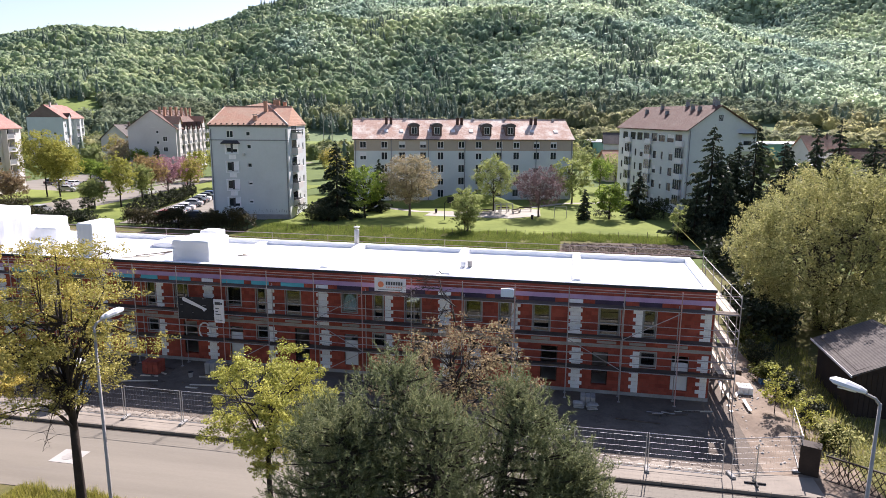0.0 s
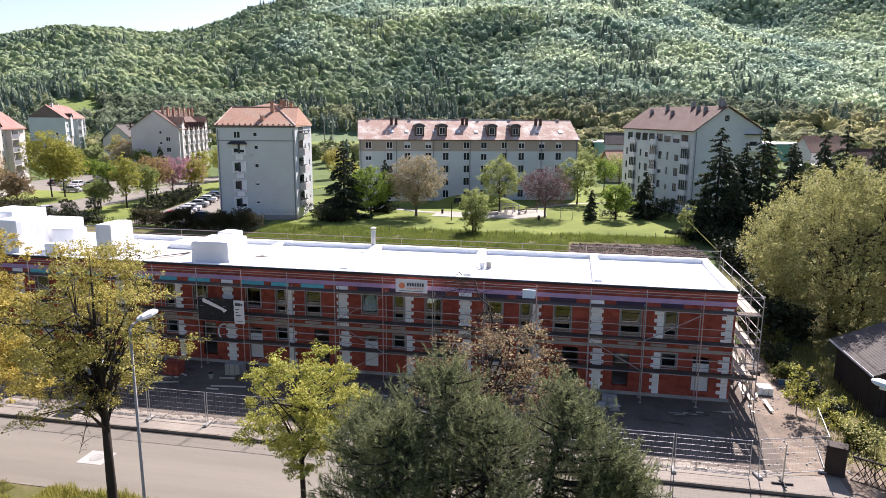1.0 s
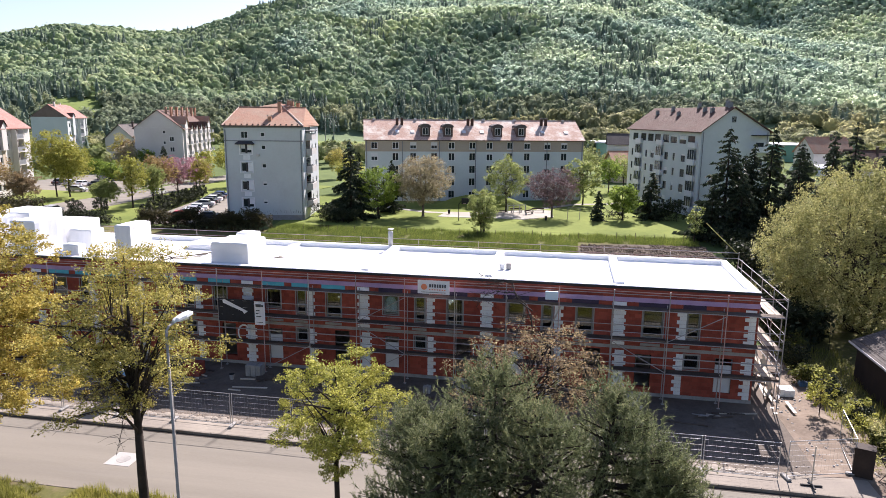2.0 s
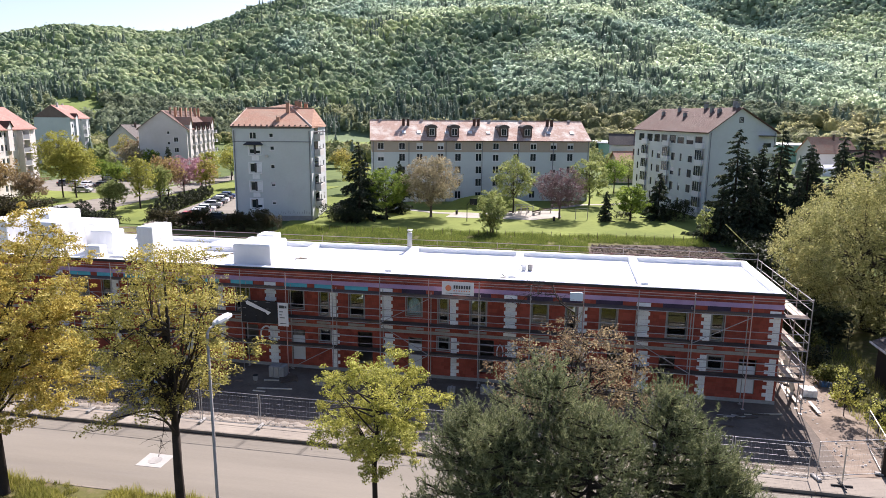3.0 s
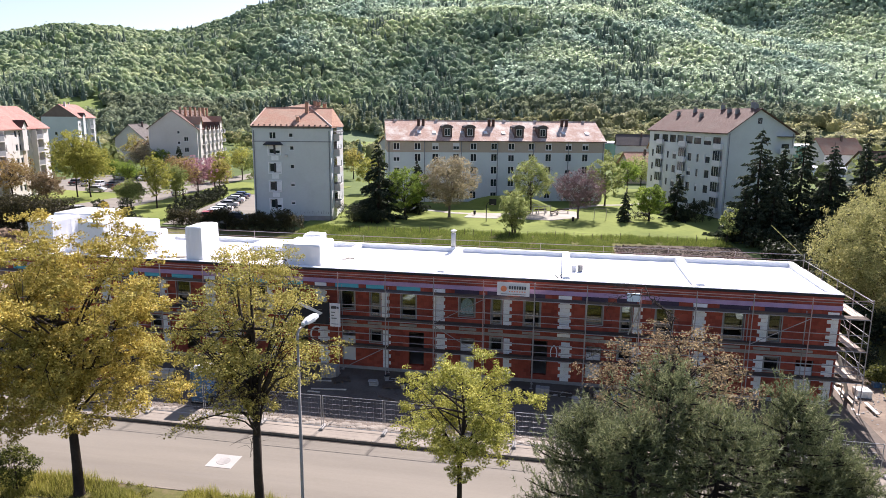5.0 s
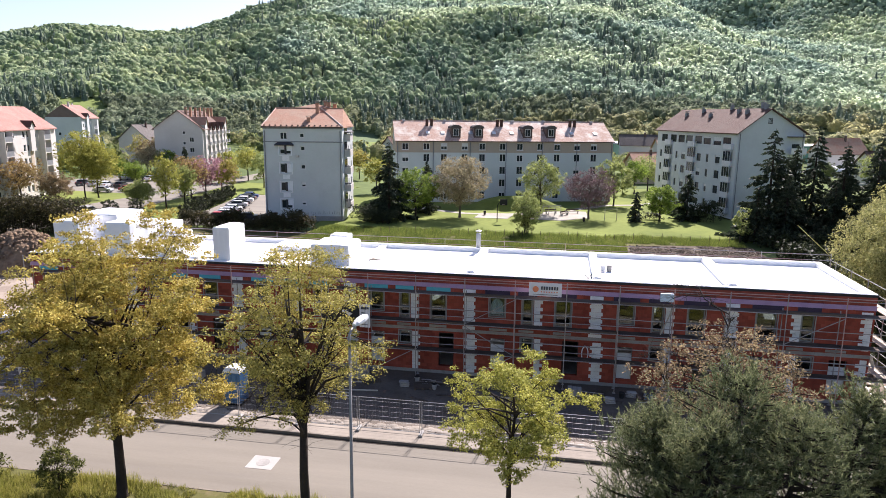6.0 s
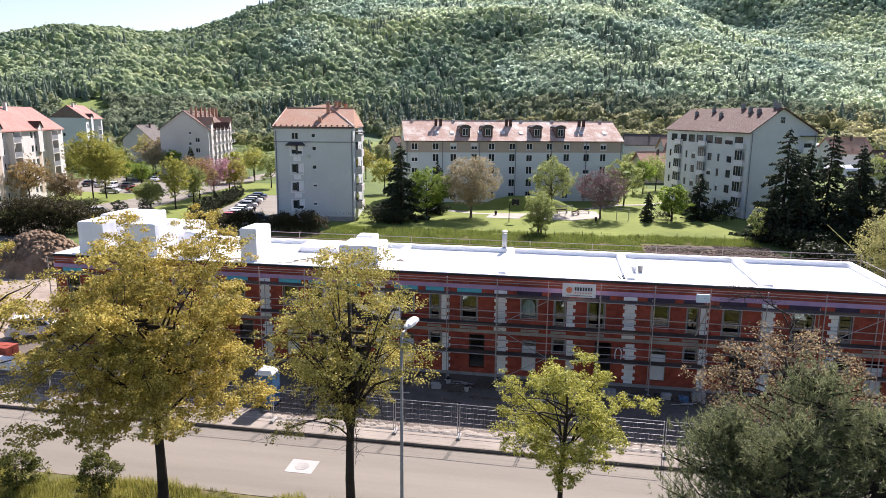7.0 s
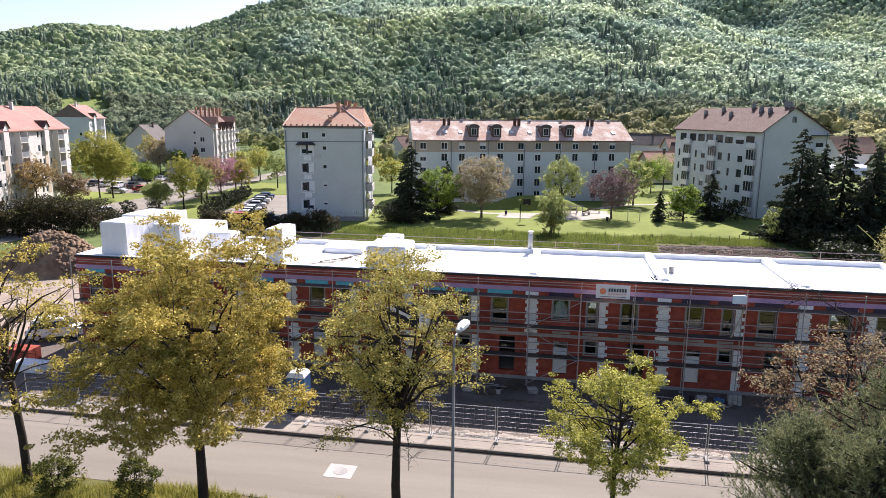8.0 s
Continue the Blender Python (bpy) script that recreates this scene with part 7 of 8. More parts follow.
tree("street_tree", -48.6, -17.5, 12.6, 4.4, 4.6, L_GOLD, "sparse street tree with golden leaves and bare lower boughs", 23, 28, 420, 0.09, 1.0, 0.21, 34, flat=0.6, bare=16, tufts=16, hollow=0.45, group="street trees", lean=(-1.2, 0), layer=0.45)
pine(-13.2, -23.4, [(-0.6, 0, 10.2, 3.7, 2.0), (3.0, 0.1, 9.7, 2.7, 1.6), (-2.9, 0.4, 8.6, 2.7, 2.0), (0.8, -1.2, 9.4, 3.2, 1.5), (4.5, 0.4, 8.0, 2.1, 1.4), (-1.8, -1.6, 9.2, 2.6, 2.0)], "broad grey-green pine with several tops on the verge", 3)
# beside the terrace
tree("tree", 12.8, 17.5, 13.6, 8.6, 0.6, L_OLIVE, "huge round tree with dense olive-green young leaves", 31, 1150, 140, 0.115, 0.85, 0.3, 18, tufts=6, hollow=0.5, lumps=0.3, stems=5, taper=0.25, flat=1.3, layer=1.2)
# on the lawn
tree("tree", -44.5, 71.0, 8.9, 3.9, 1.9, L_GREEN, "round park tree with fresh green leaves", 41, 260, 40, 0.2, 0.6, 0.2, 10, group="park trees", lumps=0.5)
tree("tree", -37.1, 74.3, 10.9, 5.2, 1.9, L_BLOSSOM, "round park tree with greyish blossom", 42, 560, 34, 0.19, 0.6, 0.24, 22, group="park trees", bark=M_TWIG, lumps=0.35, hollow=0.3)
tree("tree", -14.3, 77.8, 9.0, 4.6, 1.9, L_PURPLE, "park tree with dull purple foliage", 43, 300, 30, 0.18, 0.55, 0.2, 24, group="park trees", bark=M_TWIG, lumps=0.4, hollow=0.3)
tree("tree", -23.0, 83.0, 10.4, 4.2, 2.4, L_PALE, "park tree with pale green leaves", 44, 240, 38, 0.2, 0.6, 0.18, 12, group="park trees", taper=0.45)
tree("tree", -8.5, 98.0, 9.5, 3.8, 2.0, L_PALE, "park tree with pale green leaves", 45, 120, 34, 0.3, 0.7, 0.18, 10, group="park trees")
tree("tree", -2.0, 78.1, 6.6, 3.0, 1.2, L_GREEN, "low park tree with dark green leaves", 46, 120, 34, 0.26, 0.55, 0.18, 8, group="park trees")
tree("shrub", -24.4, 59.0, 6.9, 2.3, 0.2, L_PALE, "tall upright shrub with fine pale green leaves", 47, 260, 40, 0.15, 0.4, 0.1, 10, stems=6, category="shrub", hollow=0.3)
spruce("spruce", -48.6, 68.4, 13.4, 4.3, 51, "tall dark spruce beside the grey block")
spruce("spruce", -44.0, 78.5, 9.5, 2.9, 52, "slim dark spruce on the lawn")
spruce("spruce", -6.3, 76.2, 5.3, 1.5, 53, "small dark fir on the lawn")
spruce("spruce", 3.0, 81.0, 8.2, 3.1, 54, "broad dark fir before the grey block")
for i, (x, y, h, r) in enumerate([(11.4, 63, 15.2, 4.3), (14.5, 66, 11.5, 3.2), (17.3, 63, 15.6, 3.6), (20.6, 61, 13.5, 3.2), (23.6, 57.5, 14.8, 3.6), (27.6, 61, 16.2, 3.8), (30.6, 57, 14.0, 3.5), (34.0, 60, 15.5, 3.8), (38.0, 56, 13.6, 3.5), (42, 60, 15.0, 3.8), (46.5, 58, 14, 3.6), (9.2, 60.5, 7.5, 2.8), (51, 61, 15, 3.7), (13.0, 60, 9, 3.4), (16, 67, 13, 3.6), (22, 64, 12.5, 3.8), (26, 64, 13, 3.8), (19, 59, 8.5, 3.2), (32.5, 63, 13, 3.8), (36, 62, 12.5, 3.8)]):
    spruce("spruce", x, y, h * 1.1, r * 1.2, 60 + i, "tall dark spruce in a close row", group="row of spruces")


# ---- hedges and low shrubs ----
def hedge(name, pts, width, height, label, seed, mat=None, dens=26, leaf=0.16, rough=0.35):
    """A dense leafy mass that follows a line on the ground."""
    rnd = np.random.default_rng(seed)
    cen = []
    core = Shape()
    for (x0, y0), (x1, y1) in zip(pts, pts[1:]):
        n = max(2, int(math.hypot(x1 - x0, y1 - y0) / 0.55))
        for i in range(n):
            t = i / n
            x, y = x0 + (x1 - x0) * t, y0 + (y1 - y0) * t
            hh = height * (1 + rough * noise.noise(Vector((x * 0.35, y * 0.35, seed))))
            for j in range(int(4 * width * hh / 1.2) + 3):
                cen.append((x + rnd.uniform(-0.5, 0.5) * width, y + rnd.uniform(-0.5, 0.5) * width, G - 0.1 + hh * rnd.random() ** 0.6))
    t = thing(name, pose(0, 0, 0), label, "hedge")
    cen = np.array(cen)
    for i in range(0, len(cen), 9):
        x, y, z = cen[i]
        core.tube((x, y, G - 0.1), (x + rnd.uniform(-0.2, 0.2), y, z), 0.03, 0.01, 4, False)
    tagged(part("branchwork", core, M_BARK, t), kind="stuff")
    v, f = scatter_leaves(cen, np.full(len(cen), 0.42), dens, leaf, rnd, 0.9)
    part("foliage", array_mesh("foliage", v, f, mat or L_HEDGE), None, t)


hedge("hedge", [(-79, 54.5), (-70, 52.5), (-57, 52.8)], 2.6, 2.3, "dark uneven hedge behind the terrace", 71, L_THICKET, dens=34, leaf=0.15, rough=0.8)
hedge("hedge", [(-97, 54), (-84, 53)], 2.4, 1.9, "dark hedge beside the side road", 72, dens=18, leaf=0.2)
for i in range(15):
    tree("thuja", -83.0 - 0.46 * i, 60.8 + 2.1 * i, 2.7 + 0.5 * math.sin(i * 2.3), 1.15, 0.05, L_HEDGE, "clipped round dark thuja beside the car park", 400 + i, 46, 34, 0.16, 0.34, 0.06, 5, category="thuja", group="thujas along the car park", twigs=False, hollow=0.5, lumps=0.3, taper=0.45)
for i, (x, y) in enumerate(((-93.5, 63.0), (-98.5, 62.5))):
    tree("thuja", x, y, 2.8, 1.4, 0.05, L_HEDGE, "clipped round dark thuja beside the side road", 420 + i, 60, 34, 0.16, 0.36, 0.06, 5, category="thuja", group="thujas by the side road", twigs=False, hollow=0.5, lumps=0.3)
hedge("hedge", [(-53, 66), (-47, 64.5)], 3.6, 2.2, "low spreading juniper beside the grey block", 74)
hedge("hedge", [(-52, 72), (-49, 75)], 3.0, 2.6, "low dark shrub on the lawn", 75)
hedge("hedge", [(5, 80), (8, 79.5)], 3.0, 3.0, "dark round shrub before the grey block", 76)
hedge("hedge", [(-4, 80), (-1, 80.5)], 1.5, 1.2, "low dark shrub on the lawn", 77)
hedge("hedge", [(-116, 33), (-106, 40), (-92, 47)], 6.0, 4.6, "dark mass of shrubs at the site's far edge", 78, L_THICKET, dens=16, leaf=0.2, rough=0.95)
hedge("hedge", [(4.5, -7.4), (7.4, -9.3), (10.4, -11)], 1.3, 2.2, "clipped olive-green hedge on a lattice fence", 79, L_OLIVE, leaf=0.1)
hedge("undergrowth", [(6.5, 13), (8, 22), (12, 32), (10, 45)], 4.5, 2.6, "dark undergrowth below the big tree", 90, dens=8, leaf=0.32)
hedge("undergrowth", [(10, 56), (24, 54), (40, 52)], 4.0, 2.6, "dark undergrowth below the spruces", 91, dens=7, leaf=0.34)
for i, (x, y, r, h) in enumerate([(-46.3, -18.4, 1.1, 2.1), (-42.3, -18.2, 1.0, 2.3), (-53, -18.5, 1.2, 1.9)]):
    tree("shrub", x, y, h, r, 0.1, L_SHRUB, "leafy dark green shrub on the verge", 80 + i, 70, 50, 0.085, 0.24, 0.05, 8, stems=4, taper=0.7, category="shrub", group="verge shrubs", z0=-0.72)
tree("shrub", 3.6, -1.2, 3.2, 0.9, 0.3, L_LIME, "thin sapling with lime-green leaves", 84, 40, 26, 0.11, 0.25, 0.04, 5, category="shrub")
tree("shrub", 4.6, -3.4, 2.6, 0.8, 0.3, L_LIME, "thin sapling with lime-green leaves", 85, 30, 26, 0.11, 0.25, 0.04, 5, category="shrub")
tree("tree", 6.6, 58.0, 5.6, 1.2, 0.6, L_PALE, "slim young tree at the meadow's end", 86, 40, 26, 0.2, 0.4, 0.07, 6)

# ---- trees of the quarter with the side road ----
for i, (x, y, h, r, mat, lab) in enumerate([
        (-96.8, 92.8, 8.2, 4.2, L_PINK, "roadside tree in pink blossom"), (-99.0, 104, 7.6, 3.4, L_PINK, "roadside tree in pink blossom"), (-97.0, 87.0, 9.2, 3.8, L_ORANGE, "roadside tree with reddish young leaves"),
        (-93.2, 71.7, 9.6, 3.0, L_LIME, "slim roadside tree with lime leaves"), (-96.2, 68.2, 5.6, 3.0, L_PALE, "low weeping tree by the road"), (-119.2, 83.0, 13.6, 6.6, L_LIME, "broad roadside tree with lime leaves"),
        (-116.6, 83.7, 12.0, 5.2, L_LIME, "roadside tree with yellow-green leaves"), (-123, 70, 9.0, 4.8, L_ORANGE, "roadside tree with reddish leaves"), (-128, 74, 9.0, 4.0, L_BLOSSOM, "bare-looking grey roadside tree"),
        (-112, 66, 7.0, 3.4, L_BRONZE, "low tree with bronze leaves"), (-133, 114, 6.0, 3.6, L_GREEN, "low spreading tree by the car park"), (-126, 110, 5.6, 3.2, L_GREEN, "low spreading tree by the car park"),
        (-140, 150, 11, 5, L_BLOSSOM, "bare grey-brown tree among houses"), (-150, 160, 11, 5, L_BLOSSOM, "bare grey-brown tree among houses"), (-104, 128, 9, 4.2, L_LIME, "roadside tree with lime leaves"), (-92, 112, 9, 4.0, L_PALE, "park tree with pale green leaves"),
        (-84, 128, 9.5, 4.4, L_LIME, "roadside tree with lime leaves"), (-76, 140, 8.5, 4.0, L_MAPLE, "tree with yellow-green leaves"), (-58, 122, 8.5, 3.8, L_MAPLE, "tree with yellow-green leaves"), (-62, 108, 8.0, 3.6, L_LIME, "roadside tree with lime leaves"),
        (-93.7, 79, 7.5, 2.8, L_PALE, "slim pale tree beside the side road"), (-94.5, 98, 7.5, 3.4, L_MAPLE, "roadside tree with yellowish young leaves"), (-140, 138, 10, 4.6, L_BRONZE, "brownish half-bare tree among houses"), (-133, 126, 9, 4.2, L_BLOSSOM, "bare grey-brown tree by the car park"), (-147, 144, 11, 4.4, L_MAPLE, "tree with yellow-green leaves among houses"), (-107, 122, 8.5, 4.0, L_LIME, "roadside tree with lime leaves"), (-116, 118, 6, 3.4, L_GREEN, "low spreading tree by the car park"), (-110, 140, 9, 4.2, L_PALE, "park tree with pale green leaves"), (2, 130, 9, 4.2, L_PALE, "park tree with pale green leaves"),
        (56, 112, 9, 5, L_BLOSSOM, "grey-brown tree among houses"), (66, 128, 9.5, 5, L_PALE, "pale green tree among houses"), (76, 136, 9, 5, L_BLOSSOM, "grey-brown tree among houses"), (88, 140, 10, 5.5, L_MAPLE, "tree with yellow-green leaves"), (58, 142, 9, 5, L_PALE, "pale green tree among houses"), (72, 158, 10, 5.5, L_MAPLE, "tree with yellow-green leaves"), (100, 138, 10, 5.5, L_PALE, "pale green tree among houses"), (26, 172, 9, 5, L_BLOSSOM, "grey-brown tree among houses"), (-6, 158, 8, 4.5, L_PALE, "pale green tree among houses"), (14, 150, 10, 5, L_LIME, "roadside tree with lime leaves"), (-2, 122, 8, 4, L_GREEN, "tree with fresh green leaves"), (-128, 128, 8, 4, L_GREEN, "tree with fresh green leaves")]):
    near = y < 106
    tree("tree", x, y, h, r * 0.86, h * 0.28, mat, lab, 200 + i, (430 if h > 11 else 180) if near else 120, 55 if near else 28, 0.18 if near else 0.27, 0.72, 0.16, 14, group="trees of the quarter", twigs=near, tufts=5 if near else 0, lumps=1.4, hollow=0.3, taper=-0.25 if mat in (L_PINK, L_ORANGE) else 0.2)
spruce("spruce", -122.5, 128, 9.0, 2.4, 150, "slim dark spruce before the white block")
spruce("spruce", -56, 96, 10.0, 2.4, 151, "slim dark spruce by the long block")


def belt():
    """Tree belts and scrub between the town and the hill."""
    rnd = random.Random(21)
    light, dark = [], []
    for i in range(1150):
        a, r = rnd.uniform(-48, 30), rnd.uniform(215, 470)
        if r < 330 and noise.noise(Vector((a / 5, r / 40, 2))) < 0.05:
            continue
        if (-40.8 < a < -36.5 and 350 < r < 430) or (-22 < a < -16 and r > 300) or (-36.4 < a < -33 and r < 330):
            continue
        if -34 < a < -22 and r < 300:
            continue
        x, y = EYE_X + r * math.sin(radians(a)), EYE_Y + r * math.cos(radians(a))
        s = rnd.uniform(2.2, 4.4)
        con = rnd.random() < 0.1
        (dark if con else light).append((x, y, -0.9 + s * 0.9, s, con))
    willows = []
    for i in range(620):
        a, r = rnd.uniform(-15, 27), rnd.uniform(400, 512)
        if noise.noise(Vector((a / 3, r / 30, 6))) < -0.3:
            continue
        s = rnd.uniform(3.0, 6.2)
        willows.append((EYE_X + r * math.sin(radians(a)), EYE_Y + r * math.cos(radians(a)), max(-0.9, hill_height(a, r)) + s * 0.95, s, False))
    for i in range(150):
        a, r = rnd.uniform(-46, -30), rnd.uniform(355, 440)
        s = rnd.uniform(1.6, 3.2)
        willows.append((EYE_X + r * math.sin(radians(a)), EYE_Y + r * math.cos(radians(a)), -0.9 + s * 0.9, s, False))
    wood("willow_belt", willows, "pale olive willows and scrub before the hill", L_WILLOW, BELT_CROWNS)
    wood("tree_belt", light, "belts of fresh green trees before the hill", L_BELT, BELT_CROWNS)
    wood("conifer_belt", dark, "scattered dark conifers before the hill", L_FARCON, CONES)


belt()

# ---- grass blades ----
def blades(name, n, area, h, mat, label, seed, z, gate=-0.7):
    rnd = np.random.default_rng(seed)
    x0, x1, y0, y1 = area
    p = np.stack([rnd.uniform(x0, x1, n), rnd.uniform(y0, y1, n), np.full(n, z)], axis=1)
    f = np.array([noise.noise(Vector((q[0] * 0.5, q[1] * 0.5, seed))) + 0.6 * noise.noise(Vector((q[0] * 1.9, q[1] * 1.9, seed + 4))) for q in p])
    keep = f > gate
    p, f = p[keep], f[keep]
    n = len(p)
    tall = np.clip(0.45 + 1.3 * (f - gate), 0.4, 2.0)
    a = rnd.uniform(0, 6.283, n)
    w = np.stack([np.cos(a), np.sin(a), np.zeros(n)], axis=1) * 0.016 * (h / 0.3)
    top = p + np.stack([rnd.normal(0, 0.3, n) * h, rnd.normal(0, 0.3, n) * h, h * rnd.uniform(0.5, 1.4, n) * tall], axis=1)
    v = np.stack([p - w, p + w, top], axis=1).reshape(-1, 3)
    tagged(new(name, array_mesh(name, v, np.arange(3 * n).reshape(n, 3), mat)), label, "grass", kind="stuff")


blades("verge_grass", 120000, (-62, -6, -21, -16.72), 0.3, L_GRASS, "long uneven grass on the road verge", 1, -0.74, -0.4)
blades("meadow_grass", 70000, (-57, -10, 46.0, 60), 0.4, L_MEADOW, "rough uneven grass of the meadow strip", 2, -0.8, -0.45)
blades("meadow_grass", 16000, (-10, 7, 54.6, 60.5), 0.4, L_MEADOW, "rough grass between field and lawn", 5, -0.8, -0.45)
blades("site_weeds", 5000, (4.2, 9, -7, 12), 0.3, L_GRASS, "weeds beside the shed", 3, -0.7)
sheet("lawn", [(6.2, -10.3), (30, -10.3), (30, 40), (4.0, 40), (4.0, 12), (4.8, 4), (5.4, -2)], -0.71, M_ROUGHGRASS, "rough grass beside the terrace", 0.2)

# ---- street lamps ----
def street_lamp(x, y, h, a, label):
    t = thing("street_lamp", pose(x, y, -0.72, 0, 0, a), label, "street lamp", "street lamps")
    part("pole", Shape().lathe([(0.10, 0), (0.10, 1.3), (0.075, 1.35), (0.052, h)], 12), M_LAMPPOLE, t, smooth=True)
    part("arm", Shape().line([(0, 0, h - 0.05), (0.15, 0, h + 0.12), (0.55, 0, h + 0.22)], [0.055, 0.05, 0.05], 8), M_LAMPPOLE, t)
    hd = Shape()
    rings = []
    for k, (x0, w, hh) in enumerate(((0.4, 0.09, 0.08), (0.55, 0.17, 0.13), (0.95, 0.23, 0.17), (1.3, 0.2, 0.14), (1.45, 0.08, 0.06))):
        rings.append([(x0, w * math.cos(6.283 * i / 10), h + 0.24 + (x0 - 0.45) * 0.12 + (hh if math.sin(6.283 * i / 10) > 0 else hh * 0.55) * math.sin(6.283 * i / 10)) for i in range(10)])
    for p, q in zip(rings, rings[1:]):
        for i in range(10):
            hd.face(p[i], p[(i + 1) % 10], q[(i + 1) % 10], q[i])
    hd.face(*rings[0][::-1])
    hd.face(*rings[-1])
    head = part("head", hd, M_LAMPHEAD, t, "pale rounded lamp head", smooth=True)
    part("lens", Shape().box(0.65, 1.2, -0.11, 0.11, h + 0.17, h + 0.215, 0.015), M_PLASTICWHITE, head)


street_lamp(-27.5, -19.0, 9.1, 78, "tall grey street lamp with a single curved head")
street_lamp(0.65, -20.2, 8.9, 143, "tall grey street lamp with a single curved head")

# ---- cars ----
def car(x, y, a, paint_mat, label, z=-0.78, van=0.0):
    t = thing("car", pose(x, y, z, 0, 0, a), label, "car", "parked cars")
    prof = [(-2.05, 0.35), (-2.1, 0.75), (-1.95, 0.95), (-1.3 - 0.4 * van, 1.0), (-0.95 - 0.7 * van, 1.42 + 0.3 * van), (0.55, 1.46 + 0.3 * van), (1.15, 1.0), (1.95, 0.82), (2.1, 0.6), (2.05, 0.35)]
    s = Shape()
    for (xa, za), (xb, zb) in zip(prof, prof[1:] + prof[:1]):
        ya, yb = [0.86 - 0.22 * max(0, zz - 0.95) for zz in (za, zb)]
        s.face((xa, -ya, za), (xa, ya, za), (xb, yb, zb), (xb, -yb, zb))
    for sgn in (-1, 1):
        pts = [(px, sgn * (0.86 - 0.22 * max(0, pz - 0.95)), pz) for px, pz in prof]
        s.face(*(pts if sgn < 0 else pts[::-1]))
    body = part("body", s, paint_mat, t)
    for sgn in (-1, 1):
        part("side_window", Shape().face((-1.25 - 0.4 * van, sgn * 0.866, 1.03), (1.0, sgn * 0.866, 1.03), (0.5, sgn * 0.778, 1.38 + 0.2 * van), (-0.95 - 0.6 * van, sgn * 0.778, 1.36 + 0.2 * van)), M_CARGLASS, t)
    part("windscreen", Shape().face((1.13, -0.74, 1.03), (1.13, 0.74, 1.03), (0.62, 0.7, 1.42 + 0.25 * van), (0.62, -0.7, 1.42 + 0.25 * van)), M_CARGLASS, t)
    part("rear_window", Shape().face((-1.33 - 0.4 * van, 0.74, 1.04), (-1.33 - 0.4 * van, -0.74, 1.04), (-1.03 - 0.7 * van, -0.7, 1.4 + 0.25 * van), (-1.03 - 0.7 * van, 0.7, 1.4 + 0.25 * van)), M_CARGLASS, t)
    for wx in (-1.3, 1.3):
        for wy in (-0.78, 0.78):
            w = part("wheel", Shape().lathe([(0.31, -0.09), (0.33, -0.05), (0.33, 0.05), (0.31, 0.09)], 14), M_RUBBER, t, at=pose(wx, wy, 0.33, 90, 0, 0))
            part("rim", Shape().lathe([(0.19, -0.1), (0.19, 0.1)], 10), M_STEEL, w)
    for wy in (-0.62, 0.62):
        part("headlight", Shape().box(2.0, 2.09, wy - 0.16, wy + 0.16, 0.62, 0.74, 0.01), M_PLASTICWHITE, t)
        part("tail_light", Shape().box(-2.1, -2.02, wy - 0.16, wy + 0.16, 0.75, 0.9, 0.01), M_CARRED, t)


for q in [(-72.0, 61.5, 200, M_CARDARK, "dark car parked on asphalt"), (-77.0, 61.0, 197, M_CARRED, "red car parked on asphalt"), (-77.3, 64.0, 197, M_CARWHITE, "white car parked on asphalt"), (-78.2, 67.0, 197, M_CARSILVER, "silver car parked on asphalt"), (-79.2, 70.2, 197, M_CARWHITE, "white car parked on asphalt"),
          (-81.0, 76.0, 197, M_CARSILVER, "silver car parked on asphalt"), (-82.1, 79.5, 197, M_CARDARK, "dark car parked on asphalt"), (-83.2, 83.0, 197, M_CARWHITE, "white car parked on asphalt"), (-84.3, 86.5, 197, M_CARDARK, "dark car parked on asphalt"), (-85.4, 90.0, 197, M_CARBLUE, "blue car parked on asphalt"),
          (-102.5, 62, 92, M_CARSILVER, "silver car standing on the side road"), (-101, 92, 95, M_CARWHITE, "white car standing on the side road"), (-122, 92.5, 10, M_CARSILVER, "silver car parked on asphalt"), (-118, 96, 10, M_CARRED, "red car parked on asphalt"),
          (-125, 103, 100, M_CARDARK, "dark car parked on asphalt"), (-129, 103, 100, M_CARWHITE, "white car parked on asphalt"), (-133, 104, 100, M_CARSILVER, "silver car parked on asphalt"), (-137, 105, 100, M_CARDARK, "dark car parked on asphalt"),
          (-120, 118, 100, M_CARWHITE, "white car parked on asphalt"), (-124, 119, 100, M_CARSILVER, "silver car parked on asphalt"), (-128, 119.5, 100, M_CARWHITE, "white car parked on asphalt"), (-132, 120, 100, M_CARDARK, "dark car parked on asphalt"), (-136, 121, 100, M_CARSILVER, "silver car parked on asphalt"),
          (-52.5, 100, 100, M_CARWHITE, "white car parked on asphalt"), (-55.5, 101, 100, M_CARSILVER, "silver car parked on asphalt")]:
    car(*q)
car(-62.5, 1.5, 30, M_CARWHITE, "white van standing in the site yard", -0.67, 0.9)

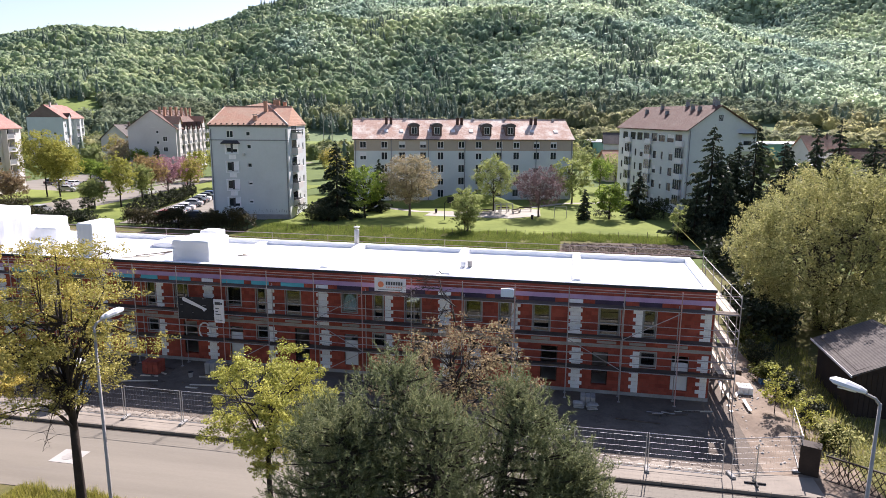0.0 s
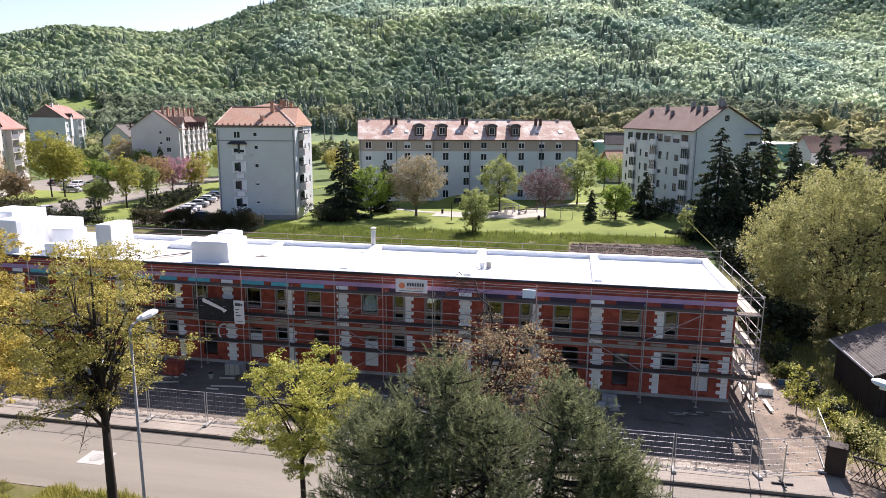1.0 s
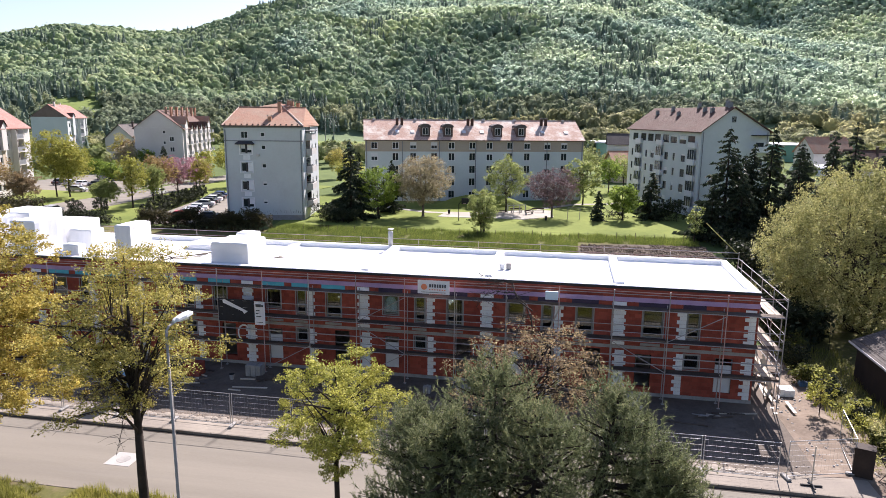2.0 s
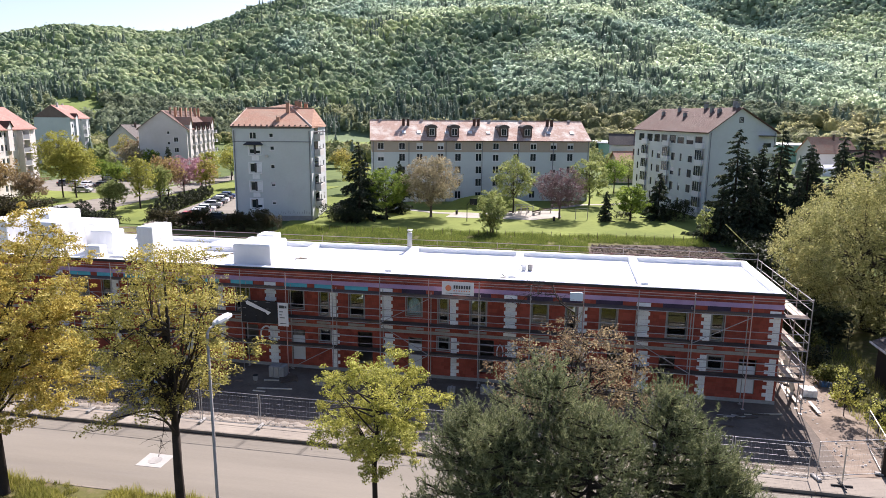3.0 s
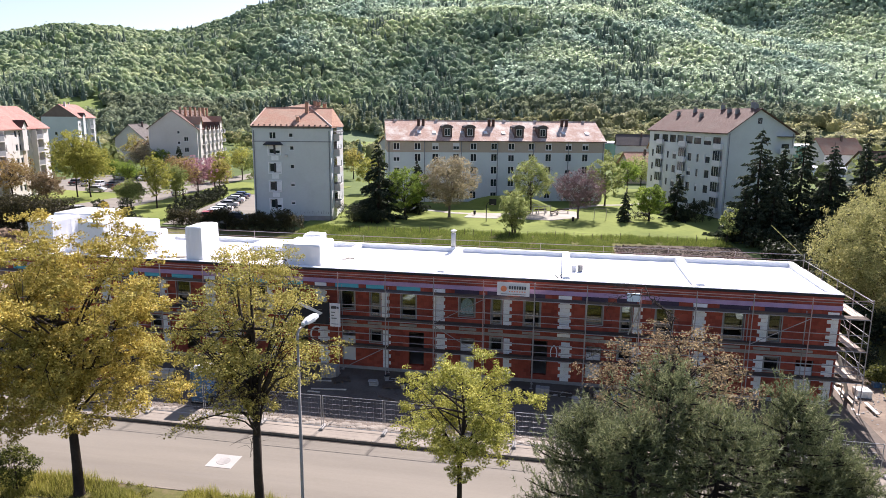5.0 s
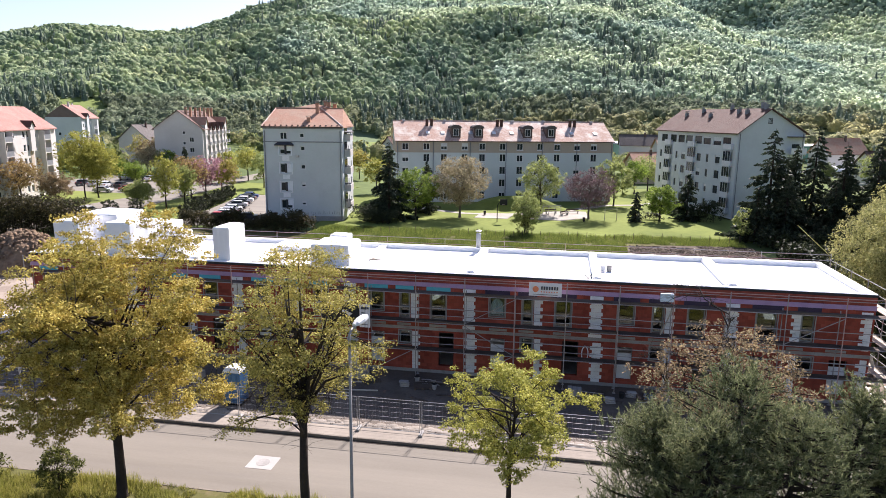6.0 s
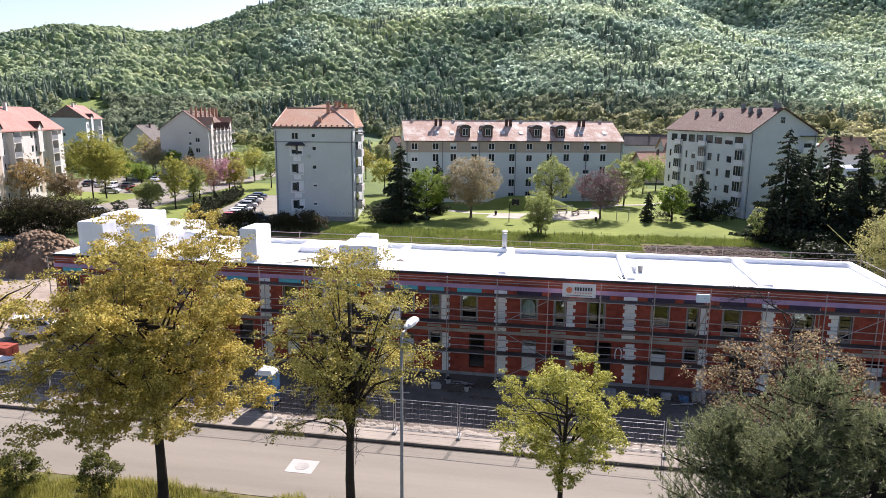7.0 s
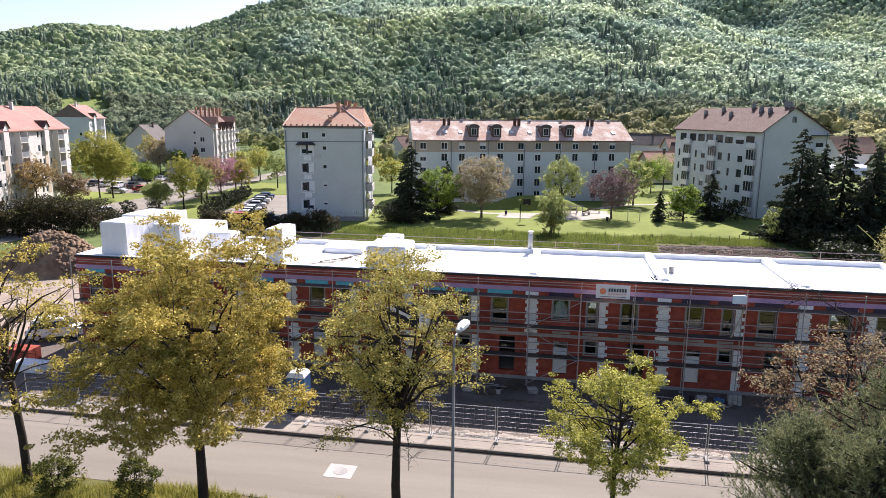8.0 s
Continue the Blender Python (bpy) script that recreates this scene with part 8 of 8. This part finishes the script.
# ---- park things, field fence, lattice fence ----
mast = thing("basketball_hoop", pose(-30.0, 70.6, -0.78), "tall dark basketball hoop on the lawn", "basketball hoop")
part("pole", Shape().line([(0, 0, 0), (0, 0, 2.9), (0.5, 0, 3.5)], [0.08, 0.07, 0.05], 8), M_RUBBER, mast)
part("board", Shape().box(0.45, 1.7, -0.05, 0.05, 2.9, 3.95, 0.01), M_RUBBER, mast)
part("hoop", Shape().line([(1.05 + 0.22 * math.cos(i * 0.7), -0.3 + 0.22 * math.sin(i * 0.7), 3.05) for i in range(10)], [0.02] * 10, 5), M_RUST, mast)
goal = thing("goal", pose(-11.5, 77.0, -0.78), "slim yellow-painted goal frame on the lawn", "goal")
for a, b in (((0, 0, 0), (0, 0, 2.0)), ((2.1, 0.5, 0), (2.1, 0.5, 2.0)), ((0, 0, 2.0), (2.1, 0.5, 2.0))):
    part("bar", Shape().tube(a, b, 0.06), M_BRIGHTPLANK, goal)
for x, y, a in ((-24, 79, 10), (-21, 83, 30), (-18.5, 81, 60), (-17, 84, 15)):
    b = thing("bench", pose(x, y, -0.76, 0, 0, a), "low dark bench beside the playground", "bench", "park benches")
    part("seat", Shape().box(-1.2, 1.2, -0.22, 0.22, 0.42, 0.48, 0.01), M_PLANK, b)
    part("backrest", Shape().box(-1.2, 1.2, 0.2, 0.26, 0.6, 0.85, 0.01), M_PLANK, b)
    for lx in (-1.0, 1.0):
        part("leg", Shape().box(lx - 0.05, lx + 0.05, -0.2, 0.2, 0, 0.42), M_STEEL, b)
climb = thing("climbing_frame", pose(-22.5, 80.5, -0.76), "light steel climbing frame on the playground", "climbing frame")
for i in range(4):
    part("post", Shape().tube((1.1 * i, 0, 0), (1.1 * i, 0, 1.9), 0.05), M_STEEL, climb)
    part("post", Shape().tube((1.1 * i, 1.6, 0), (1.1 * i, 1.6, 1.4), 0.05), M_STEEL, climb)
part("bar", Shape().tube((0, 0, 1.9), (3.3, 0, 1.9), 0.05).tube((0, 1.6, 1.4), (3.3, 1.6, 1.4), 0.05), M_STEEL, climb)
for x, y in ((-26.3, 73.2), (-33.0, 78.0), (-15.2, 74)):
    bn = thing("litter_bin", pose(x, y, -0.77), "small dark litter bin on the lawn", "litter bin", "litter bins")
    part("body", Shape().lathe([(0.2, 0.1), (0.24, 0.8), (0.2, 0.78)], 10), M_RUBBER, bn)
    part("stem", Shape().tube((0, 0, 0), (0, 0, 0.1), 0.05), M_RUBBER, bn)
ff = thing("field_fence", pose(0, 0, 0), "row of thin weathered posts with wire along the field", "fence")
for i in range(44):
    x = -52 + 1.36 * i
    part("post", Shape().tube((x, 54.9 + 0.055 * (x + 52), -0.85), (x + random.uniform(-0.05, 0.05), 54.9 + 0.055 * (x + 52), 0.25 + random.uniform(-0.25, 0.2)), 0.04), M_PLANK, ff)
part("wire", Shape().tube((-52, 54.9, 0.1), (6.6, 58.12, 0.1), 0.008, n=4), M_PLANK, ff)
lf = thing("lattice_fence", pose(3.9, -8.5, -0.7, 0, 0, -33), "dark lattice wooden fence along the hedge", "fence")
for i in range(24):
    for sgn in (-1, 1):
        part("slat", Shape().tube((0.28 * i, -0.02 * sgn, 0.0 if sgn > 0 else 1.25), (0.28 * i + 0.75, -0.02 * sgn, 1.25 if sgn > 0 else 0.0), 0.022, n=4), M_DARKWOOD, lf)
part("rail", Shape().box(0, 7.2, -0.05, 0.05, 1.25, 1.32).box(0, 7.2, -0.05, 0.05, 0.0, 0.06), M_DARKWOOD, lf)
bx = thing("bin_box", pose(3.35, -8.0, -0.67, 0, 0, -20), "dark brown wooden bin box by the pavement", "bin box")
part("body", Shape().box(-0.45, 0.45, -0.35, 0.35, 0, 1.5, 0.02), M_DARKWOOD, bx)
part("lid", Shape().box(-0.48, 0.48, -0.38, 0.38, 1.505, 1.55, 0.01), M_DARKWOOD, bx)


def heap(x, y, rx, ry, h, mat, label, seed):
    s, n, m = Shape(), 40, 14
    rows = []
    for j in range(m):
        k = j / (m - 1)
        ring = []
        for i in range(n):
            a = 6.283 * i / n
            lump = 1 + 0.16 * noise.noise(Vector((math.cos(a) * 1.3, math.sin(a) * 1.3, seed)))
            px, py = rx * (1 - k) * math.cos(a) * lump, ry * (1 - k) * math.sin(a) * lump
            rough = h * (0.10 * noise.noise(Vector((px * 0.7, py * 0.7, seed))) + 0.05 * noise.noise(Vector((px * 2.4, py * 2.4, seed))))
            ring.append((x + px, y + py, -0.7 + h * math.sin(1.571 * k) ** 1.1 + (rough if j else -0.1)))
        rows.append(ring)
    for a, b in zip(rows, rows[1:]):
        for i in range(n):
            s.face(a[i], a[(i + 1) % n], b[(i + 1) % n], b[i])
    solid("spoil_mound", s, mat, label, "soil heap", "soil heaps", smooth=True)


heap(-80.0, 22.5, 7.0, 5.0, 4.3, M_HEAP, "large heap of brown soil in the site yard", 1)
heap(-70, -3.5, 3.0, 2.0, 1.1, M_SAND, "low heap of pale sand in the site yard", 2)
heap(3.2, -3.0, 1.9, 3.0, 0.28, M_SOIL, "low spread of brown soil beside the terrace", 3)
heap(2.6, 3.5, 1.2, 2.0, 0.3, M_SAND, "low heap of pale rubble beside the terrace", 5)
for x, y, w, d, h, mat, lab in [(-62.5, -4.0, 2.2, 1.2, 1.0, M_BRICK, "stack of red blocks in the site yard"), (-60.5, -5.5, 2.4, 1.2, 0.6, M_BLOCK, "stack of pale blocks in the site yard"), (-52.5, -5.0, 2.6, 1.0, 0.7, M_BRIGHTPLANK, "stack of pale planks on the site"),
                               (-49.5, -5.6, 2.4, 1.2, 0.6, M_BRICK, "stack of red blocks on the site"), (-46.0, -4.6, 3.2, 0.8, 0.5, M_BRIGHTPLANK, "stack of pale planks on the site"), (4.0, 3.6, 0.7, 0.5, 0.35, M_PLASTICBLUE, "blue tub beside the terrace")]:
    st = thing("material_stack", pose(x, y, -0.672), lab, "building material", "building material in the yard")
    for i in range(4):
        for j in range(2):
            part("piece", Shape().box(w * i / 4 + 0.01, w * (i + 1) / 4 - 0.01, d * j / 2 + 0.01, d * (j + 1) / 2 - 0.01, 0, h - random.uniform(0, 0.06), 0.012), mat, st)

# ---- rubble and boards along the end wall ----
rb = np.random.default_rng(77)


def stones(name, n, area, size, mat, label, z, lie=None):
    """Loose broken stones lying about, in one mesh."""
    v, f = [], []
    base = np.array([(-1, -1, 0), (1, -1, 0), (1, 1, 0), (-1, 1, 0), (-0.7, -0.6, 1), (0.8, -0.7, 0.9), (0.6, 0.7, 1.1), (-0.8, 0.6, 0.8)], dtype=float)
    quads = np.array([(4, 5, 6, 7), (0, 1, 5, 4), (1, 2, 6, 5), (2, 3, 7, 6), (3, 0, 4, 7)])
    for i in range(n):
        a = rb.uniform(0, 6.283)
        s = size * rb.uniform(0.4, 1.5)
        c, q = math.cos(a), math.sin(a)
        p = (base * rb.uniform(0.7, 1.3, (8, 3))) @ np.array([[c, q, 0], [-q, c, 0], [0, 0, 1]]) * s
        px, py = rb.uniform(area[0], area[1]), rb.uniform(area[2], area[3])
        v.append(p + (px, py, lie(px, py) if lie else z))
        f.append(quads + 8 * i)
    tagged(new(name, array_mesh(name, np.concatenate(v), np.concatenate(f), mat)), label, "rubble", kind="stuff")


for k, (x0, x1, y0, y1) in enumerate(((-9.6, 0.0, 45.2, 53.0), (0.0, 7.4, 46.4, 54.6))):
    stones("soil_clods", 900, (x0, x1, y0, y1), 0.11, M_FIELD, "loose clods over the ploughed soil", -0.78)
stones("heap_clods", 900, (-85.0, -75.0, 18.9, 26.0), 0.16, M_HEAP, "loose clods over the soil heap", 0.0, lambda x, y: -0.7 + 4.3 * math.sin(1.571 * max(0.0, 1 - math.hypot((x + 80.0) / 7.0, (y - 22.5) / 5.0))) ** 1.1)
edge = Shape()
er = random.Random(8)
for i in range(230):
    x = -57.5 + 0.255 * i
    w, h = er.uniform(0.10, 0.26), er.uniform(0.02, 0.07)
    edge.lathe([(w * 1.5, -0.70), (w * 1.2, -0.665 + h * 0.35), (w * 0.7, -0.665 + h * 0.85), (w * 0.2, -0.665 + h)], 7, (x + er.uniform(-0.1, 0.1), -8.68 + er.uniform(-0.13, 0.13)))
tagged(part("rubble_edge", edge, M_PAVING), "pale rough edge of rubble between pavement and site", "rubble", kind="stuff")
stones("rubble", 700, (-57, 1.0, -9.0, -8.3), 0.035, M_SAND, "pale stones along the rubble edge", -0.67)
stones("rubble", 260, (1.3, 4.8, -8.0, 10.0), 0.045, M_CONCRETE, "pale rubble scattered beside the terrace", -0.675)
stones("rubble", 400, (-58, 1.0, -8.4, -6.8), 0.045, M_KERB, "loose stones along the site fence", -0.68)
stones("rubble", 300, (-58, 1.0, -6.0, -1.4), 0.045, M_DIRT, "loose stones on the site ground", -0.68)
for i in range(22):
    y, l = rb.uniform(-0.5, 9.5), rb.uniform(1.2, 2.8)
    x = rb.uniform(1.35, 2.3)
    solid("board", Shape().box(-l / 2, l / 2, -0.1, 0.1, 0, 0.05, 0.008, m=pose(x, y, -0.668 + 0.052 * (i % 4), 0, 0, 90 + rb.uniform(-28, 28))), (M_BRIGHTPLANK, M_BLOCK, M_PLANK)[i % 3], "loose pale board lying beside the terrace", "board", "boards beside the terrace")
for i in range(9):
    y = rb.uniform(0.5, 9.0)
    solid("board", Shape().box(-0.08, 0.08, -0.02, 0.02, 0, 2.6, 0.006, m=pose(1.75 + rb.uniform(-0.2, 0.3), y, -0.66, 0, -14 - rb.uniform(0, 6), rb.uniform(-12, 12))), M_BRIGHTPLANK, "pale board leaning on the scaffold", "board", "boards beside the terrace")
for i, (x, y, h, r) in enumerate([(4.9, 1.5, 1.6, 0.9), (4.6, 4.5, 1.4, 1.0), (4.8, 7.5, 1.8, 1.1), (5.2, 10.5, 2.0, 1.2), (5.6, -1.5, 1.3, 0.8), (5.6, -5.0, 1.2, 0.8)]):
    tree("shrub", x, y, h, r, 0.1, L_SHRUB if i % 2 else L_HEDGE, "low leafy shrub beside the site path", 300 + i, 50, 36, 0.12, 0.3, 0.04, 6, stems=4, category="shrub", group="path shrubs")
